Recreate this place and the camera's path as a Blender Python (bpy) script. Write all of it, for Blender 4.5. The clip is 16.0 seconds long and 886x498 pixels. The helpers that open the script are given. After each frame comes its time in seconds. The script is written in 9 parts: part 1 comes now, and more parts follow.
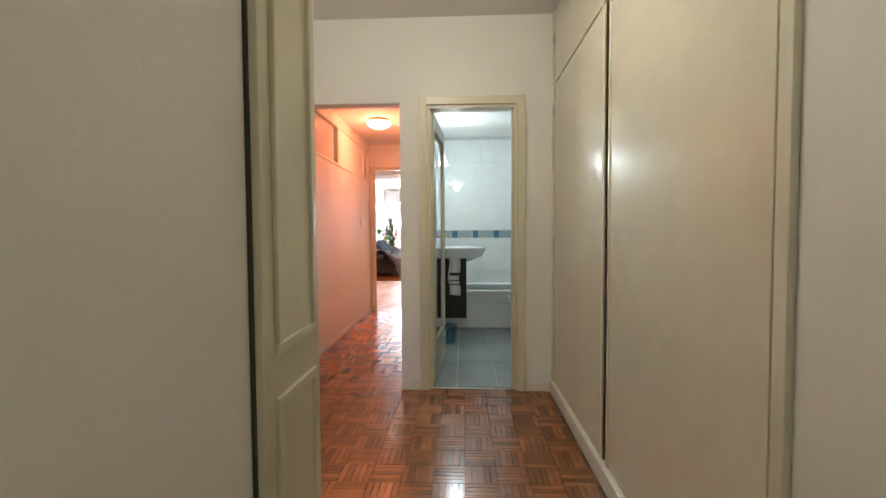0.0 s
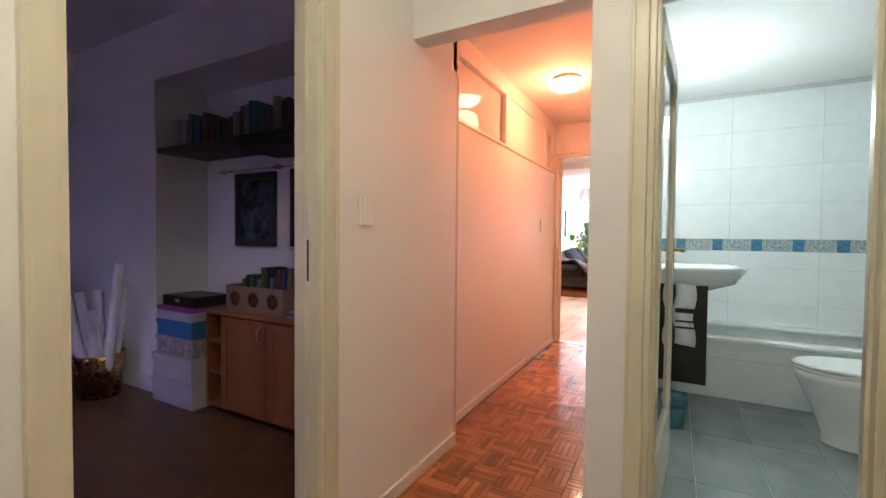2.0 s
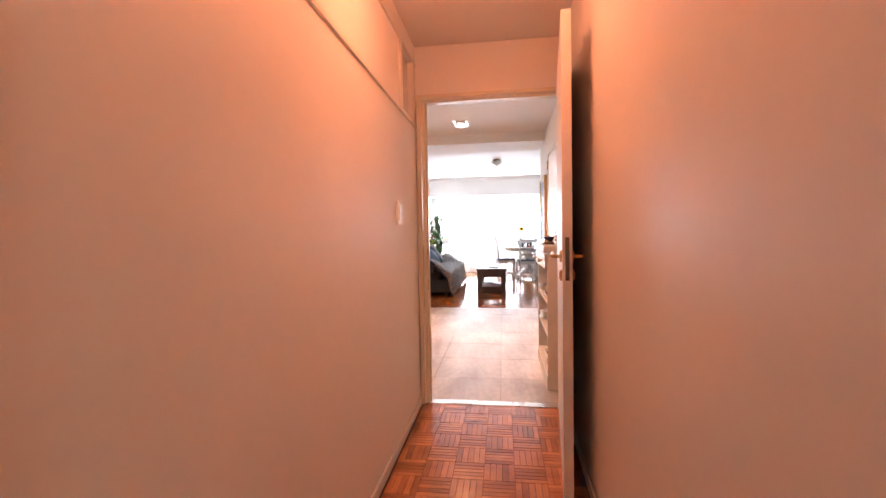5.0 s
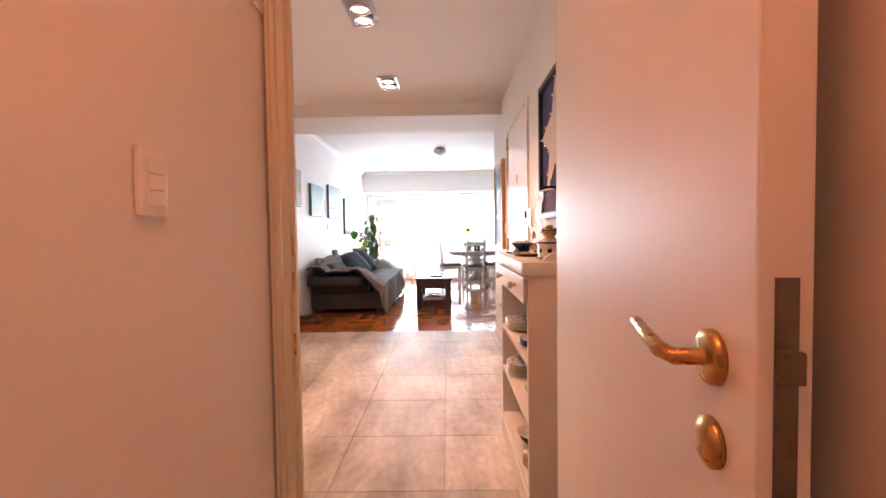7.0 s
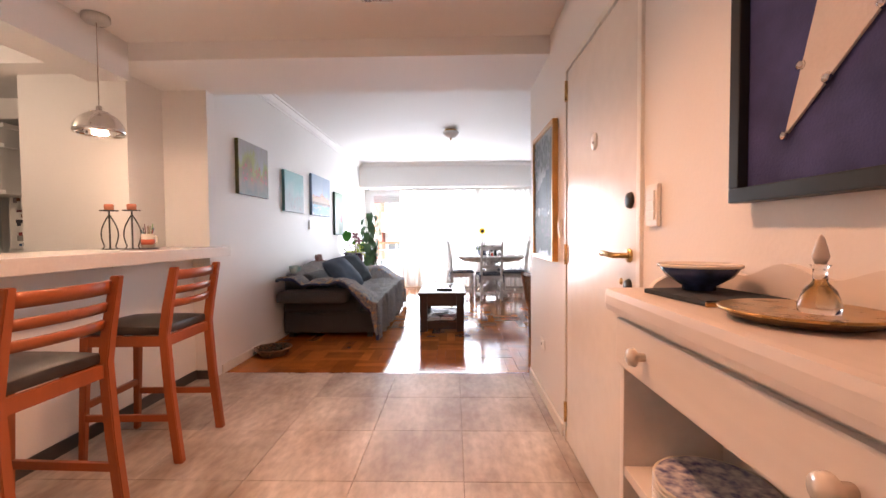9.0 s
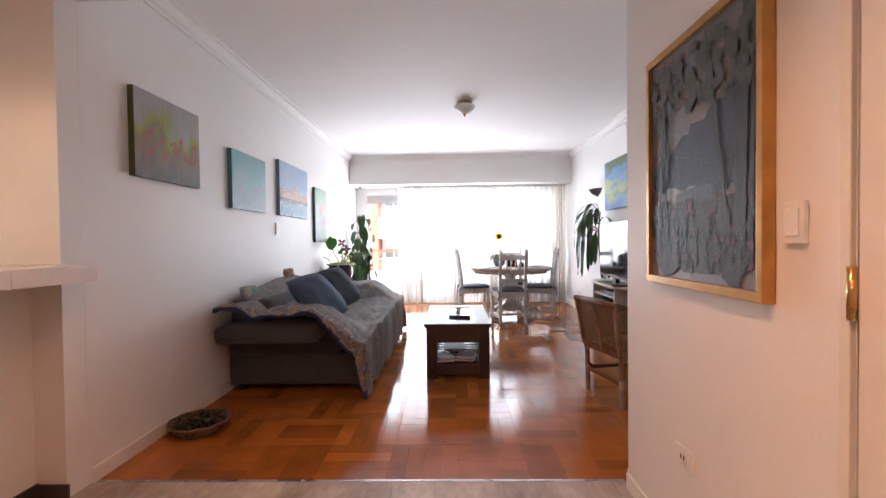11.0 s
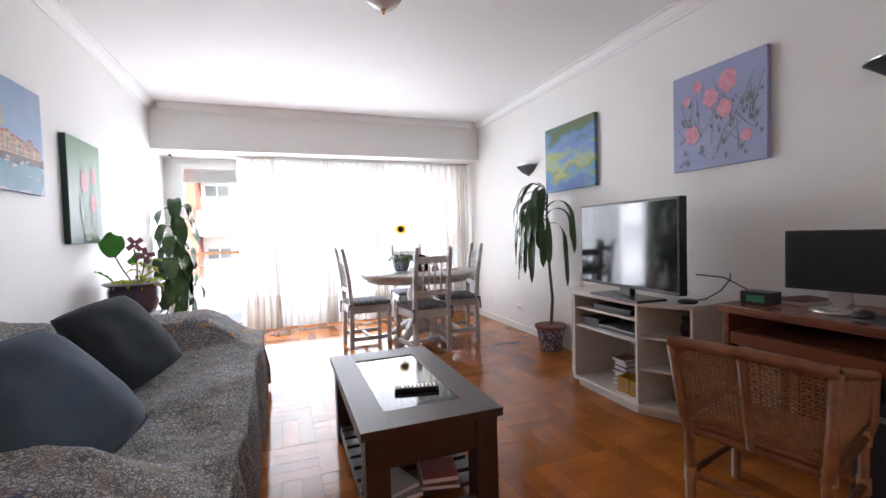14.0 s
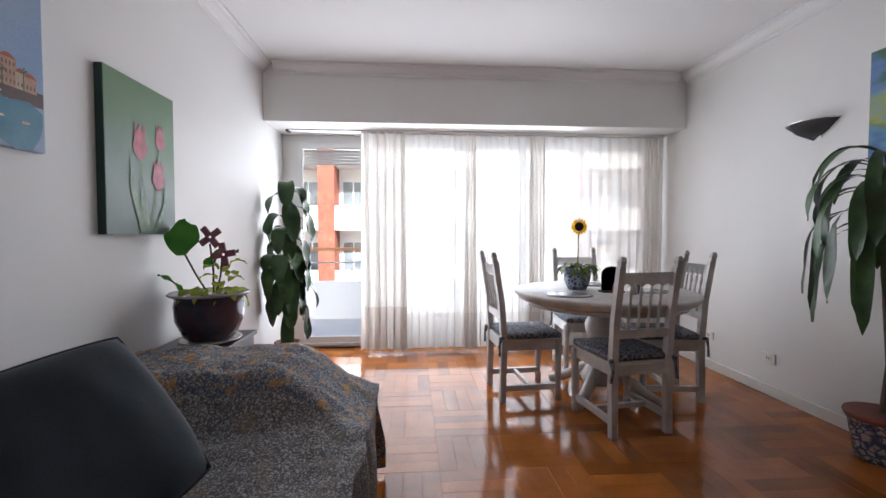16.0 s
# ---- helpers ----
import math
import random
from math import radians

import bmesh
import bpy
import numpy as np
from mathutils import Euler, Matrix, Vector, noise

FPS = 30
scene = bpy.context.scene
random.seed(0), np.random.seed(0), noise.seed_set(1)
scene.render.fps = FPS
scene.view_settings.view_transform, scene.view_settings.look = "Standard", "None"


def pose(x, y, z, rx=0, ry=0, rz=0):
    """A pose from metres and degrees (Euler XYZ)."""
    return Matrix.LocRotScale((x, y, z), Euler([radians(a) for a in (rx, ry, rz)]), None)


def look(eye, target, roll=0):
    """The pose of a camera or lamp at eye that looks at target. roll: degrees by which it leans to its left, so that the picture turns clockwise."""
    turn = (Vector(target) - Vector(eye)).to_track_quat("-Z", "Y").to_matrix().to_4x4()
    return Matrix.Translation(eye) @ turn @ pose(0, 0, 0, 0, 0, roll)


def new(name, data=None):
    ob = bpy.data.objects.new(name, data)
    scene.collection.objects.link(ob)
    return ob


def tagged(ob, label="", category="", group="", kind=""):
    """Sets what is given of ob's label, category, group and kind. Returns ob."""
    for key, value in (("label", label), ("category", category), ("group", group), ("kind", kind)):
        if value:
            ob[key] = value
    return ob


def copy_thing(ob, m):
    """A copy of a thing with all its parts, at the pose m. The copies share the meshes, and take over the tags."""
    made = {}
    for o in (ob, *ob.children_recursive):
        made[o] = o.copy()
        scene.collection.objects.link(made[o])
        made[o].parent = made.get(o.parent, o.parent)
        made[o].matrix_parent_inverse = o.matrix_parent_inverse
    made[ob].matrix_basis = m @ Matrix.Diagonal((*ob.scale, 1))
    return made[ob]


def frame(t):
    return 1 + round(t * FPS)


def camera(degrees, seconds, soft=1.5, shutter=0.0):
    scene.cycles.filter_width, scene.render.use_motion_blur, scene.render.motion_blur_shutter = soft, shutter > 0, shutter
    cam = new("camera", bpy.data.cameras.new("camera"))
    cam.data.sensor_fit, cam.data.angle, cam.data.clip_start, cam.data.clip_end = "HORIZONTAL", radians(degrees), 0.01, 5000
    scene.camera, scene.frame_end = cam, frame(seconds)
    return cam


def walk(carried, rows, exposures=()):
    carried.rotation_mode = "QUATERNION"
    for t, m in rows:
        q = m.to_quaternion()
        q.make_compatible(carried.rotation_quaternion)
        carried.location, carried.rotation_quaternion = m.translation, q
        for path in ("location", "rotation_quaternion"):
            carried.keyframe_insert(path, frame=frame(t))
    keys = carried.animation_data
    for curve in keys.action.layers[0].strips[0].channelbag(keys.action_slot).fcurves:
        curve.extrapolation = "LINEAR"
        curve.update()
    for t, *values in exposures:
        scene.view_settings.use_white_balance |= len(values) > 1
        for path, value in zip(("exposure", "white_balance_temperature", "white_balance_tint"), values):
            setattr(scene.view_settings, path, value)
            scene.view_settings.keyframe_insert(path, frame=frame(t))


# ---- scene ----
cam = camera(92.0, 16.0)
METRES, EYE, TILT, LEAN, TURN = 11.5, 1.12, 0.0, 0.0, 2.7
ROWS = [
    (0.0, 0.0, 0.0, 0.0, -0.01, -2.27, 0.34),
    (0.5, 0.0007, 0.0312, -0.0002, 6.0, -2.08, 0.23),
    (1.0, -0.0024, 0.0618, 0.001, 12.63, -2.0, -0.42),
    (1.5, -0.0032, 0.0911, 0.001, 20.12, -1.78, -0.53),
    (2.0, -0.0083, 0.1187, 0.0013, 25.75, -1.63, -0.55),
    (2.5, -0.0157, 0.1444, 0.0005, 28.2, -1.26, -0.27),
    (3.0, -0.0233, 0.1685, 0.0001, 29.12, -1.22, 0.66),
    (3.5, -0.0361, 0.1899, 0.0002, 23.96, -1.82, 0.68),
    (4.0, -0.0473, 0.2237, -0.0001, 13.45, -2.37, 1.34),
    (4.5, -0.0545, 0.2555, 0.0007, 8.37, -2.18, 1.23),
    (7.0, -0.0470, 0.4125, 0.0028, -2.21, -2.05, 0.83),
    (7.5, -0.0472, 0.4429, 0.0024, -2.35, -2.01, 0.85),
    (8.0, -0.046, 0.4762, 0.0022, -2.78, -2.01, 0.66),
    (8.5, -0.0464, 0.5082, 0.003, -2.34, -2.07, 0.59),
    (9.0, -0.047, 0.5411, 0.0038, -1.33, -1.92, 0.4),
    (11.5, -0.0611, 0.7028, 0.004, -1.92, -1.02, 0.97),
    (12.0, -0.0656, 0.7327, 0.0034, -5.5, -1.13, 1.28),
    (12.5, -0.0729, 0.7626, 0.0026, -10.56, -1.58, 1.31),
    (13.0, -0.0789, 0.7931, 0.002, -15.61, -1.86, 1.26),
    (13.5, -0.0842, 0.8243, 0.0032, -19.85, -2.01, 1.37),
    (14.0, -0.0892, 0.8538, 0.0045, -23.14, -2.14, 1.65),
    (14.5, -0.0898, 0.8848, 0.0037, -22.3, -2.09, 1.53),
    (15.0, -0.0891, 0.9159, 0.0043, -18.32, -2.22, 0.76),
    (15.5, -0.0874, 0.9514, 0.0043, -12.74, -2.17, 0.01),
    (16.0, -0.0835, 0.9864, 0.0045, -6.83, -2.02, 0.01),
]
EXPOSURES = [(0.0, 3.78), (1.0, 4.02), (2.0, 4.17), (3.0, 4.42), (3.5, 4.32), (4.5, 3.70), (7.0, 3.45), (9.0, 3.12), (11.5, 2.81), (13.5, 2.76), (14.0, 2.64), (15.0, 2.12), (16.0, 1.70)]
walk(cam, [(t, pose(0, 0, EYE, TILT, LEAN, TURN) @ pose(METRES * x, METRES * y, METRES * z, 90 + pitch, roll, yaw)) for t, x, y, z, yaw, pitch, roll in ROWS], EXPOSURES)

# ---- light ----
world = bpy.data.worlds.new("sky")
scene.world = world
world.use_nodes = True
sky = world.node_tree.nodes.new("ShaderNodeTexSky")
sky.sky_type = 'NISHITA'
sky.sun_disc = False
sky.sun_elevation, sky.sun_rotation = radians(37.5), radians(205)
world.node_tree.links.new(sky.outputs[0], world.node_tree.nodes["Background"].inputs[0])
world.node_tree.nodes["Background"].inputs[1].default_value = 0.15


def lamp(name, kind, m, power, colour, **more):
    data = bpy.data.lights.new(name, kind)
    data.energy, data.color = power, colour
    for key, value in more.items():
        if key == "size":
            if kind == 'AREA':
                data.shape, data.size, data.size_y = 'RECTANGLE', value[0], value[1]
            else:
                data.shadow_soft_size = value
        elif key == "spread":
            data.spread = value
        elif key == "angle":
            data.angle = value
        elif key == "cone":
            data.spot_size, data.spot_blend = value, 0.6
    ob = new(name, data)
    ob.matrix_world = m
    return ob


# sun from behind the house, over the roof, on the facade across the street
lamp("sun", 'SUN', look((0, 0, 0), (-0.34, 0.72, -0.61)), 5.0, (1.0, 0.95, 0.88), angle=radians(0.5))
# sky light standing in the window openings, outside and inside the curtains
lamp("window_skylight", 'AREA', look((-0.80, 15.95, 1.15), (-0.80, 10.0, 1.0)), 14.0, (0.86, 0.91, 1.0), size=(2.3, 2.0))
lamp("window_daylight", 'AREA', look((-0.90, 15.40, 1.15), (-0.90, 10.0, 1.0)), 11.0, (0.83, 0.88, 1.0), size=(2.1, 2.0))
lamp("door_daylight", 'AREA', look((-2.31, 15.70, 1.15), (-2.0, 10.0, 0.9)), 6.5, (0.83, 0.88, 1.0), size=(0.55, 1.9))
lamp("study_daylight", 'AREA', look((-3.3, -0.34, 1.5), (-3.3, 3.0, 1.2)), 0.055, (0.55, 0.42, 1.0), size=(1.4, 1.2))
# added fill light, unseen, in front of the windowless bedroom wall
lamp("bedroom_fill", 'AREA', look((0.1, -2.2, 1.5), (0.1, 3.0, 1.2)), 0.42, (1.0, 0.98, 0.70), size=(1.2, 1.2))
lamp("hall_light", 'POINT', pose(-0.25, 1.45, 2.44), 1.55, (1.0, 0.92, 0.74), size=0.08)
lamp("bath_light", 'POINT', pose(-0.1, 4.75, 1.84), 1.0, (0.86, 1.0, 1.0), size=0.06)
lamp("corridor_light", 'POINT', pose(-0.92, 4.72, 2.12), 1.25, (1.0, 0.245, 0.095), size=0.11)
for yy in (7.26, 8.42):
    lamp("spot_light", 'SPOT', look((-1.24, yy, 2.42), (-1.24, yy, 0)), 11.2, (1.0, 0.44, 0.23), size=0.05, cone=radians(125))
for yy in (8.67, 7.78):
    lamp("pendant_light", 'POINT', pose(-2.90, yy, 1.755), 1.8, (1.0, 0.62, 0.42), size=0.04)
lamp("kitchen_light", 'POINT', pose(-4.3, 8.3, 2.2), 1.7, (1.0, 0.74, 0.56), size=0.1)


# ---- materials ----
def mat(name, colour, rough=0.5, metal=0.0, vary=0.08, scale=6.0, bump=0.0, bscale=60.0, fine=0.03, second=None, stretch=(1, 1, 1),
        transmission=0.0, coat=0.0, per_object=0.0, per_island=0.0, sheen=0.0, rough_vary=0.05, alpha=1.0, placed=False):
    """A surface with colour and gloss varied at two scales, in metres."""
    m = bpy.data.materials.new(name)
    m.use_nodes = True
    nt = m.node_tree
    bs = nt.nodes["Principled BSDF"]
    n = nt.nodes.new
    link = nt.links.new
    co = n("ShaderNodeTexCoord")
    mp = n("ShaderNodeMapping")
    mp.inputs["Scale"].default_value = stretch
    if placed:
        link(n("ShaderNodeNewGeometry").outputs["Position"], mp.inputs[0])
    else:
        link(co.outputs["Object"], mp.inputs[0])
    big = n("ShaderNodeTexNoise")
    big.inputs["Scale"].default_value, big.inputs["Detail"].default_value = scale, 4
    link(mp.outputs[0], big.inputs["Vector"])
    small = n("ShaderNodeTexNoise")
    small.inputs["Scale"].default_value, small.inputs["Detail"].default_value = bscale, 3
    link(mp.outputs[0], small.inputs["Vector"])
    ramp = n("ShaderNodeValToRGB")
    c2 = second or tuple(max(0.0, c * (1 - 2.2 * vary)) for c in colour)
    ramp.color_ramp.elements[0].position, ramp.color_ramp.elements[1].position = 0.3, 0.7
    ramp.color_ramp.elements[0].color = (*c2, 1)
    ramp.color_ramp.elements[1].color = (*colour, 1)
    link(big.outputs[0], ramp.inputs[0])
    mix = n("ShaderNodeMix")
    mix.data_type, mix.blend_type = 'RGBA', 'MULTIPLY'
    mr = n("ShaderNodeMapRange")
    mr.inputs["To Min"].default_value, mr.inputs["To Max"].default_value = 1 - 2 * fine, 1 + 2 * fine
    link(small.outputs[0], mr.inputs[0])
    mix.inputs[0].default_value = 1.0
    link(ramp.outputs[0], mix.inputs[6])
    link(mr.outputs[0], mix.inputs[7])
    out = mix.outputs[2]
    for amount, node, socket in ((per_object, "ShaderNodeObjectInfo", "Random"), (per_island, "ShaderNodeNewGeometry", "Random Per Island")):
        if amount:
            src = n(node)
            r2 = n("ShaderNodeMapRange")
            r2.inputs["To Min"].default_value, r2.inputs["To Max"].default_value = 1 - amount, 1 + amount
            link(src.outputs[socket], r2.inputs[0])
            m2 = n("ShaderNodeMix")
            m2.data_type, m2.blend_type = 'RGBA', 'MULTIPLY'
            m2.inputs[0].default_value = 1.0
            link(out, m2.inputs[6])
            link(r2.outputs[0], m2.inputs[7])
            out = m2.outputs[2]
    link(out, bs.inputs["Base Color"])
    rr = n("ShaderNodeMapRange")
    rr.inputs["To Min"].default_value, rr.inputs["To Max"].default_value = max(0.02, rough - rough_vary), min(1, rough + rough_vary)
    link(big.outputs[0], rr.inputs[0])
    link(rr.outputs[0], bs.inputs["Roughness"])
    bs.inputs["Metallic"].default_value = metal
    bs.inputs["Transmission Weight"].default_value = transmission
    bs.inputs["Coat Weight"].default_value = coat
    bs.inputs["Coat Roughness"].default_value = 0.08
    bs.inputs["Sheen Weight"].default_value = sheen
    bs.inputs["Alpha"].default_value = alpha
    if bump:
        b = n("ShaderNodeBump")
        b.inputs["Strength"].default_value, b.inputs["Distance"].default_value = bump, 0.004
        link(small.outputs[0], b.inputs["Height"])
        link(b.outputs[0], bs.inputs["Normal"])
    return m


def glow(name, colour, strength):
    m = bpy.data.materials.new(name)
    m.use_nodes = True
    bs = m.node_tree.nodes["Principled BSDF"]
    bs.inputs["Base Color"].default_value = (*colour, 1)
    bs.inputs["Emission Color"].default_value = (*colour, 1)
    bs.inputs["Emission Strength"].default_value = strength
    return m


def glass(name, colour=(1, 1, 1), rough=0.0):
    m = bpy.data.materials.new(name)
    m.use_nodes = True
    bs = m.node_tree.nodes["Principled BSDF"]
    bs.inputs["Base Color"].default_value = (*colour, 1)
    bs.inputs["Transmission Weight"].default_value = 1.0
    bs.inputs["Roughness"].default_value = rough
    bs.inputs["IOR"].default_value = 1.45
    return m


M_WALL = mat("wall_paint", (0.80, 0.79, 0.77), 0.55, vary=0.015, scale=1.5, bump=0.12, bscale=90, fine=0.01)
M_WALL_GLOSS = mat("wall_enamel", (0.80, 0.78, 0.74), 0.50, vary=0.02, scale=1.2, bump=0.10, bscale=25, fine=0.01)
M_CEIL = mat("ceiling_paint", (0.82, 0.81, 0.80), 0.7, vary=0.012, scale=1.0, bump=0.1, bscale=70, fine=0.01)
M_TRIM = mat("trim_paint", (0.78, 0.76, 0.70), 0.35, vary=0.04, scale=5, bump=0.08, bscale=40)
M_CREAM = mat("cream_enamel", (0.70, 0.66, 0.52), 0.30, vary=0.05, scale=3, bump=0.08, bscale=30, stretch=(1, 1, 0.3))
M_CLOSET = mat("closet_enamel", (0.72, 0.69, 0.58), 0.22, vary=0.03, scale=2, bump=0.06, bscale=12)
# near-black that puts the shade of narrow gaps into the colour
M_GAPSHADE = mat("shadow_gap", (0.05, 0.045, 0.035), 0.7)
M_TILEWHITE = mat("white_glazed_tile", (0.84, 0.87, 0.87), 0.10, vary=0.01, scale=2, bump=0.03, bscale=8, per_object=0.015, placed=True)
M_GROUT = mat("grout", (0.62, 0.63, 0.62), 0.8, vary=0.06, scale=20)
M_BATHFLOOR = mat("bath_floor_tile", (0.30, 0.34, 0.35), 0.22, vary=0.10, scale=4, bump=0.04, bscale=40, per_object=0.05, placed=True)
M_PARQ = mat("mosaic_parquet", (0.40, 0.145, 0.045), 0.20, vary=0.16, scale=9, bump=0.10, bscale=90, fine=0.10, per_object=0.35, per_island=0.35, coat=0.4, placed=True)
M_LIVPARQ = mat("living_parquet", (0.44, 0.142, 0.028), 0.11, vary=0.14, scale=5, bump=0.03, bscale=60, fine=0.10, per_object=0.28, per_island=0.28, coat=0.0, placed=True)
M_LIVPARQ.node_tree.nodes["Principled BSDF"].inputs["Specular IOR Level"].default_value = 0.28
M_SUBFLOOR = mat("subfloor", (0.10, 0.045, 0.02), 0.6)
M_METAL = mat("brushed_steel", (0.62, 0.60, 0.57), 0.28, metal=1.0, vary=0.03)
M_CHROME = mat("chrome", (0.80, 0.79, 0.77), 0.08, metal=1.0, vary=0.01, fine=0.0)
M_BRASS = mat("aged_brass", (0.62, 0.40, 0.16), 0.28, metal=1.0, vary=0.12, scale=40)
M_BLACK = mat("black_plastic", (0.02, 0.02, 0.022), 0.35, vary=0.1)
M_WHITEPL = mat("white_plastic", (0.82, 0.81, 0.77), 0.3, vary=0.02)
M_ALU = mat("white_aluminium", (0.80, 0.81, 0.81), 0.35, vary=0.02)
M_GLASS = glass("clear_glass")


# ---- mesh helpers ----
def part(name, bm, material, parent=None, label="", smooth=False):
    me = bpy.data.meshes.new(name)
    bm.normal_update()
    bm.to_mesh(me)
    bm.free()
    for m in (material if isinstance(material, (list, tuple)) else [material]):
        me.materials.append(m)
    if smooth:
        for p in me.polygons:
            p.use_smooth = True
    ob = new(name, me)
    if parent:
        ob.parent = parent
    if label:
        ob["label"] = label
    return ob


def empty(name, m, label, category, group="", kind=""):
    ob = new(name)
    ob.empty_display_size = 0.1
    ob.matrix_world = m
    return tagged(ob, label, category, group, kind)


def add_box(bm, x0, x1, y0, y1, z0, z1, bevel=0.0, m=None, mi=0):
    """A box with its edges rounded, added to bm."""
    b = bmesh.new()
    bmesh.ops.create_cube(b, size=1.0)
    for v in b.verts:
        v.co = Vector(((x0 + x1) / 2 + v.co.x * (x1 - x0), (y0 + y1) / 2 + v.co.y * (y1 - y0), (z0 + z1) / 2 + v.co.z * (z1 - z0)))
    if bevel:
        bmesh.ops.bevel(b, geom=b.edges[:], offset=bevel, segments=2, profile=0.7, affect='EDGES')
    if m:
        b.transform(m)
    for f in b.faces:
        f.material_index = mi
    t = bpy.data.meshes.new("t")
    b.to_mesh(t)
    b.free()
    bm.from_mesh(t)
    bpy.data.meshes.remove(t)
    return bm


def box(x0, x1, y0, y1, z0, z1, bevel=0.0, m=None):
    return add_box(bmesh.new(), x0, x1, y0, y1, z0, z1, bevel, m)


def add_lathe(bm, profile, n=24, m=None, mi=0, arc=1.0):
    """A turned shape: profile of (radius, height)."""
    rings = []
    for r, z in profile:
        ring = []
        for i in range(n):
            a = 2 * math.pi * arc * i / n
            v = bm.verts.new((r * math.cos(a), r * math.sin(a), z))
            ring.append(v)
        rings.append(ring)
    new_v = [v for r in rings for v in r]
    for a, b in zip(rings, rings[1:]):
        for i in range(n):
            f = bm.faces.new((a[i], a[(i + 1) % n], b[(i + 1) % n], b[i]))
            f.smooth, f.material_index = True, mi
    for ring, flip in ((rings[0], True), (rings[-1], False)):
        if profile[0 if flip else -1][0] > 1e-4:
            f = bm.faces.new(list(reversed(ring)) if flip else ring)
            f.material_index = mi
    if m:
        bmesh.ops.transform(bm, matrix=m, verts=new_v)
    return bm


def lathe(profile, n=24, m=None):
    return add_lathe(bmesh.new(), profile, n, m)


def add_tube(bm, pts, r, n=8, mi=0, cap=True):
    """A tube along points; r may be a list."""
    pts = [Vector(p) for p in pts]
    rs = r if isinstance(r, (list, tuple)) else [r] * len(pts)
    rings = []
    up = Vector((0, 0, 1))
    last = None
    for i, p in enumerate(pts):
        d = (pts[min(i + 1, len(pts) - 1)] - pts[max(i - 1, 0)]).normalized()
        if last is None:
            side = d.cross(up if abs(d.z) < 0.9 else Vector((1, 0, 0))).normalized()
        else:
            side = (last - d * last.dot(d)).normalized()
        last = side
        other = d.cross(side)
        rings.append([bm.verts.new(p + rs[i] * (math.cos(2 * math.pi * k / n) * side + math.sin(2 * math.pi * k / n) * other)) for k in range(n)])
    for a, b in zip(rings, rings[1:]):
        for k in range(n):
            f = bm.faces.new((a[k], a[(k + 1) % n], b[(k + 1) % n], b[k]))
            f.smooth, f.material_index = True, mi
    if cap:
        for ring in (rings[0], rings[-1]):
            f = bm.faces.new(ring)
            f.material_index = mi
    return bm


def tube(pts, r, n=8):
    return add_tube(bmesh.new(), pts, r, n)


def grid_mesh(fn, nu, nv, thick=0.0):
    """A sheet of nu x nv cells from fn(u, v) -> Vector, thickened when asked."""
    bm = bmesh.new()
    vs = [[bm.verts.new(fn(i / nu, j / nv)) for j in range(nv + 1)] for i in range(nu + 1)]
    for i in range(nu):
        for j in range(nv):
            f = bm.faces.new((vs[i][j], vs[i + 1][j], vs[i + 1][j + 1], vs[i][j + 1]))
            f.smooth = True
    if thick:
        bmesh.ops.recalc_face_normals(bm, faces=bm.faces)
        bmesh.ops.solidify(bm, geom=bm.faces[:], thickness=thick)
        for f in bm.faces:
            f.smooth = True
    return bm


def structure(name, bm, material, label, category, parent=None):
    return tagged(part(name, bm, material), label, category, kind="structure")


def wall_with_holes(axis, at, thick, lo, hi, z0, z1, holes):
    """A wall whose room face lies at `at` along axis 'x' or 'y', of a thickness (signed), from lo to hi, with holes (a, b, za, zb)."""
    bm = bmesh.new()
    cuts = sorted({lo, hi, *[h[0] for h in holes], *[h[1] for h in holes]})
    p, q = min(at, at + thick), max(at, at + thick)
    for a, b in zip(cuts, cuts[1:]):
        mid = (a + b) / 2
        spans = [(z0, z1)]
        for h in holes:
            if h[0] < mid < h[1]:
                nxt = []
                for s in spans:
                    if h[2] > s[0]:
                        nxt.append((s[0], min(s[1], h[2])))
                    if h[3] < s[1]:
                        nxt.append((max(s[0], h[3]), s[1]))
                spans = nxt
        for s in spans:
            if axis == 'x':
                add_box(bm, p, q, a, b, s[0], s[1])
            else:
                add_box(bm, a, b, p, q, s[0], s[1])
    bmesh.ops.remove_doubles(bm, verts=bm.verts, dist=1e-5)
    seen, kill = {}, []
    for f in bm.faces:
        k = tuple(round(c, 4) for c in f.calc_center_median())
        if k in seen:
            kill += [f, seen[k]]
        seen[k] = f
    bmesh.ops.delete(bm, geom=list(set(kill)), context='FACES_ONLY')
    return bm


# ---- structure: hall, corridor, study, bathroom ----
structure("wall_hall_west", wall_with_holes('x', -1.21, -0.10, 0.75, 3.44, 0, 2.6, [(1.73, 2.44, 0, 2.02)]), M_WALL, "white painted hall wall with a doorway", "wall")
structure("wall_entry_west", wall_with_holes('x', -0.385, -0.12, -2.4, 0.745, 0, 2.6, []), M_WALL, "off-white painted wall beside the bedroom doorway", "wall")
structure("wall_hall_south", box(-1.31, -0.51, 0.63, 0.745, 0, 2.6), M_WALL, "white painted hall wall", "wall")
structure("wall_entry_east", box(0.64, 0.76, -2.4, 0.85, 0, 2.6), M_WALL, "off-white painted wall next to the closet", "wall")
structure("wall_bedroom_south", wall_with_holes('y', -2.4, -0.12, -0.6, 0.9, 0, 2.6, []), M_WALL, "white painted wall", "wall")
structure("wall_hall_north", wall_with_holes('y', 3.0, 0.11, -1.209, 1.5, 0, 2.6, [(-1.209, -0.44, 0, 2.02), (-0.25, 0.375, 0, 2.0)]), M_WALL, "white painted wall with corridor opening and bathroom doorway", "wall")
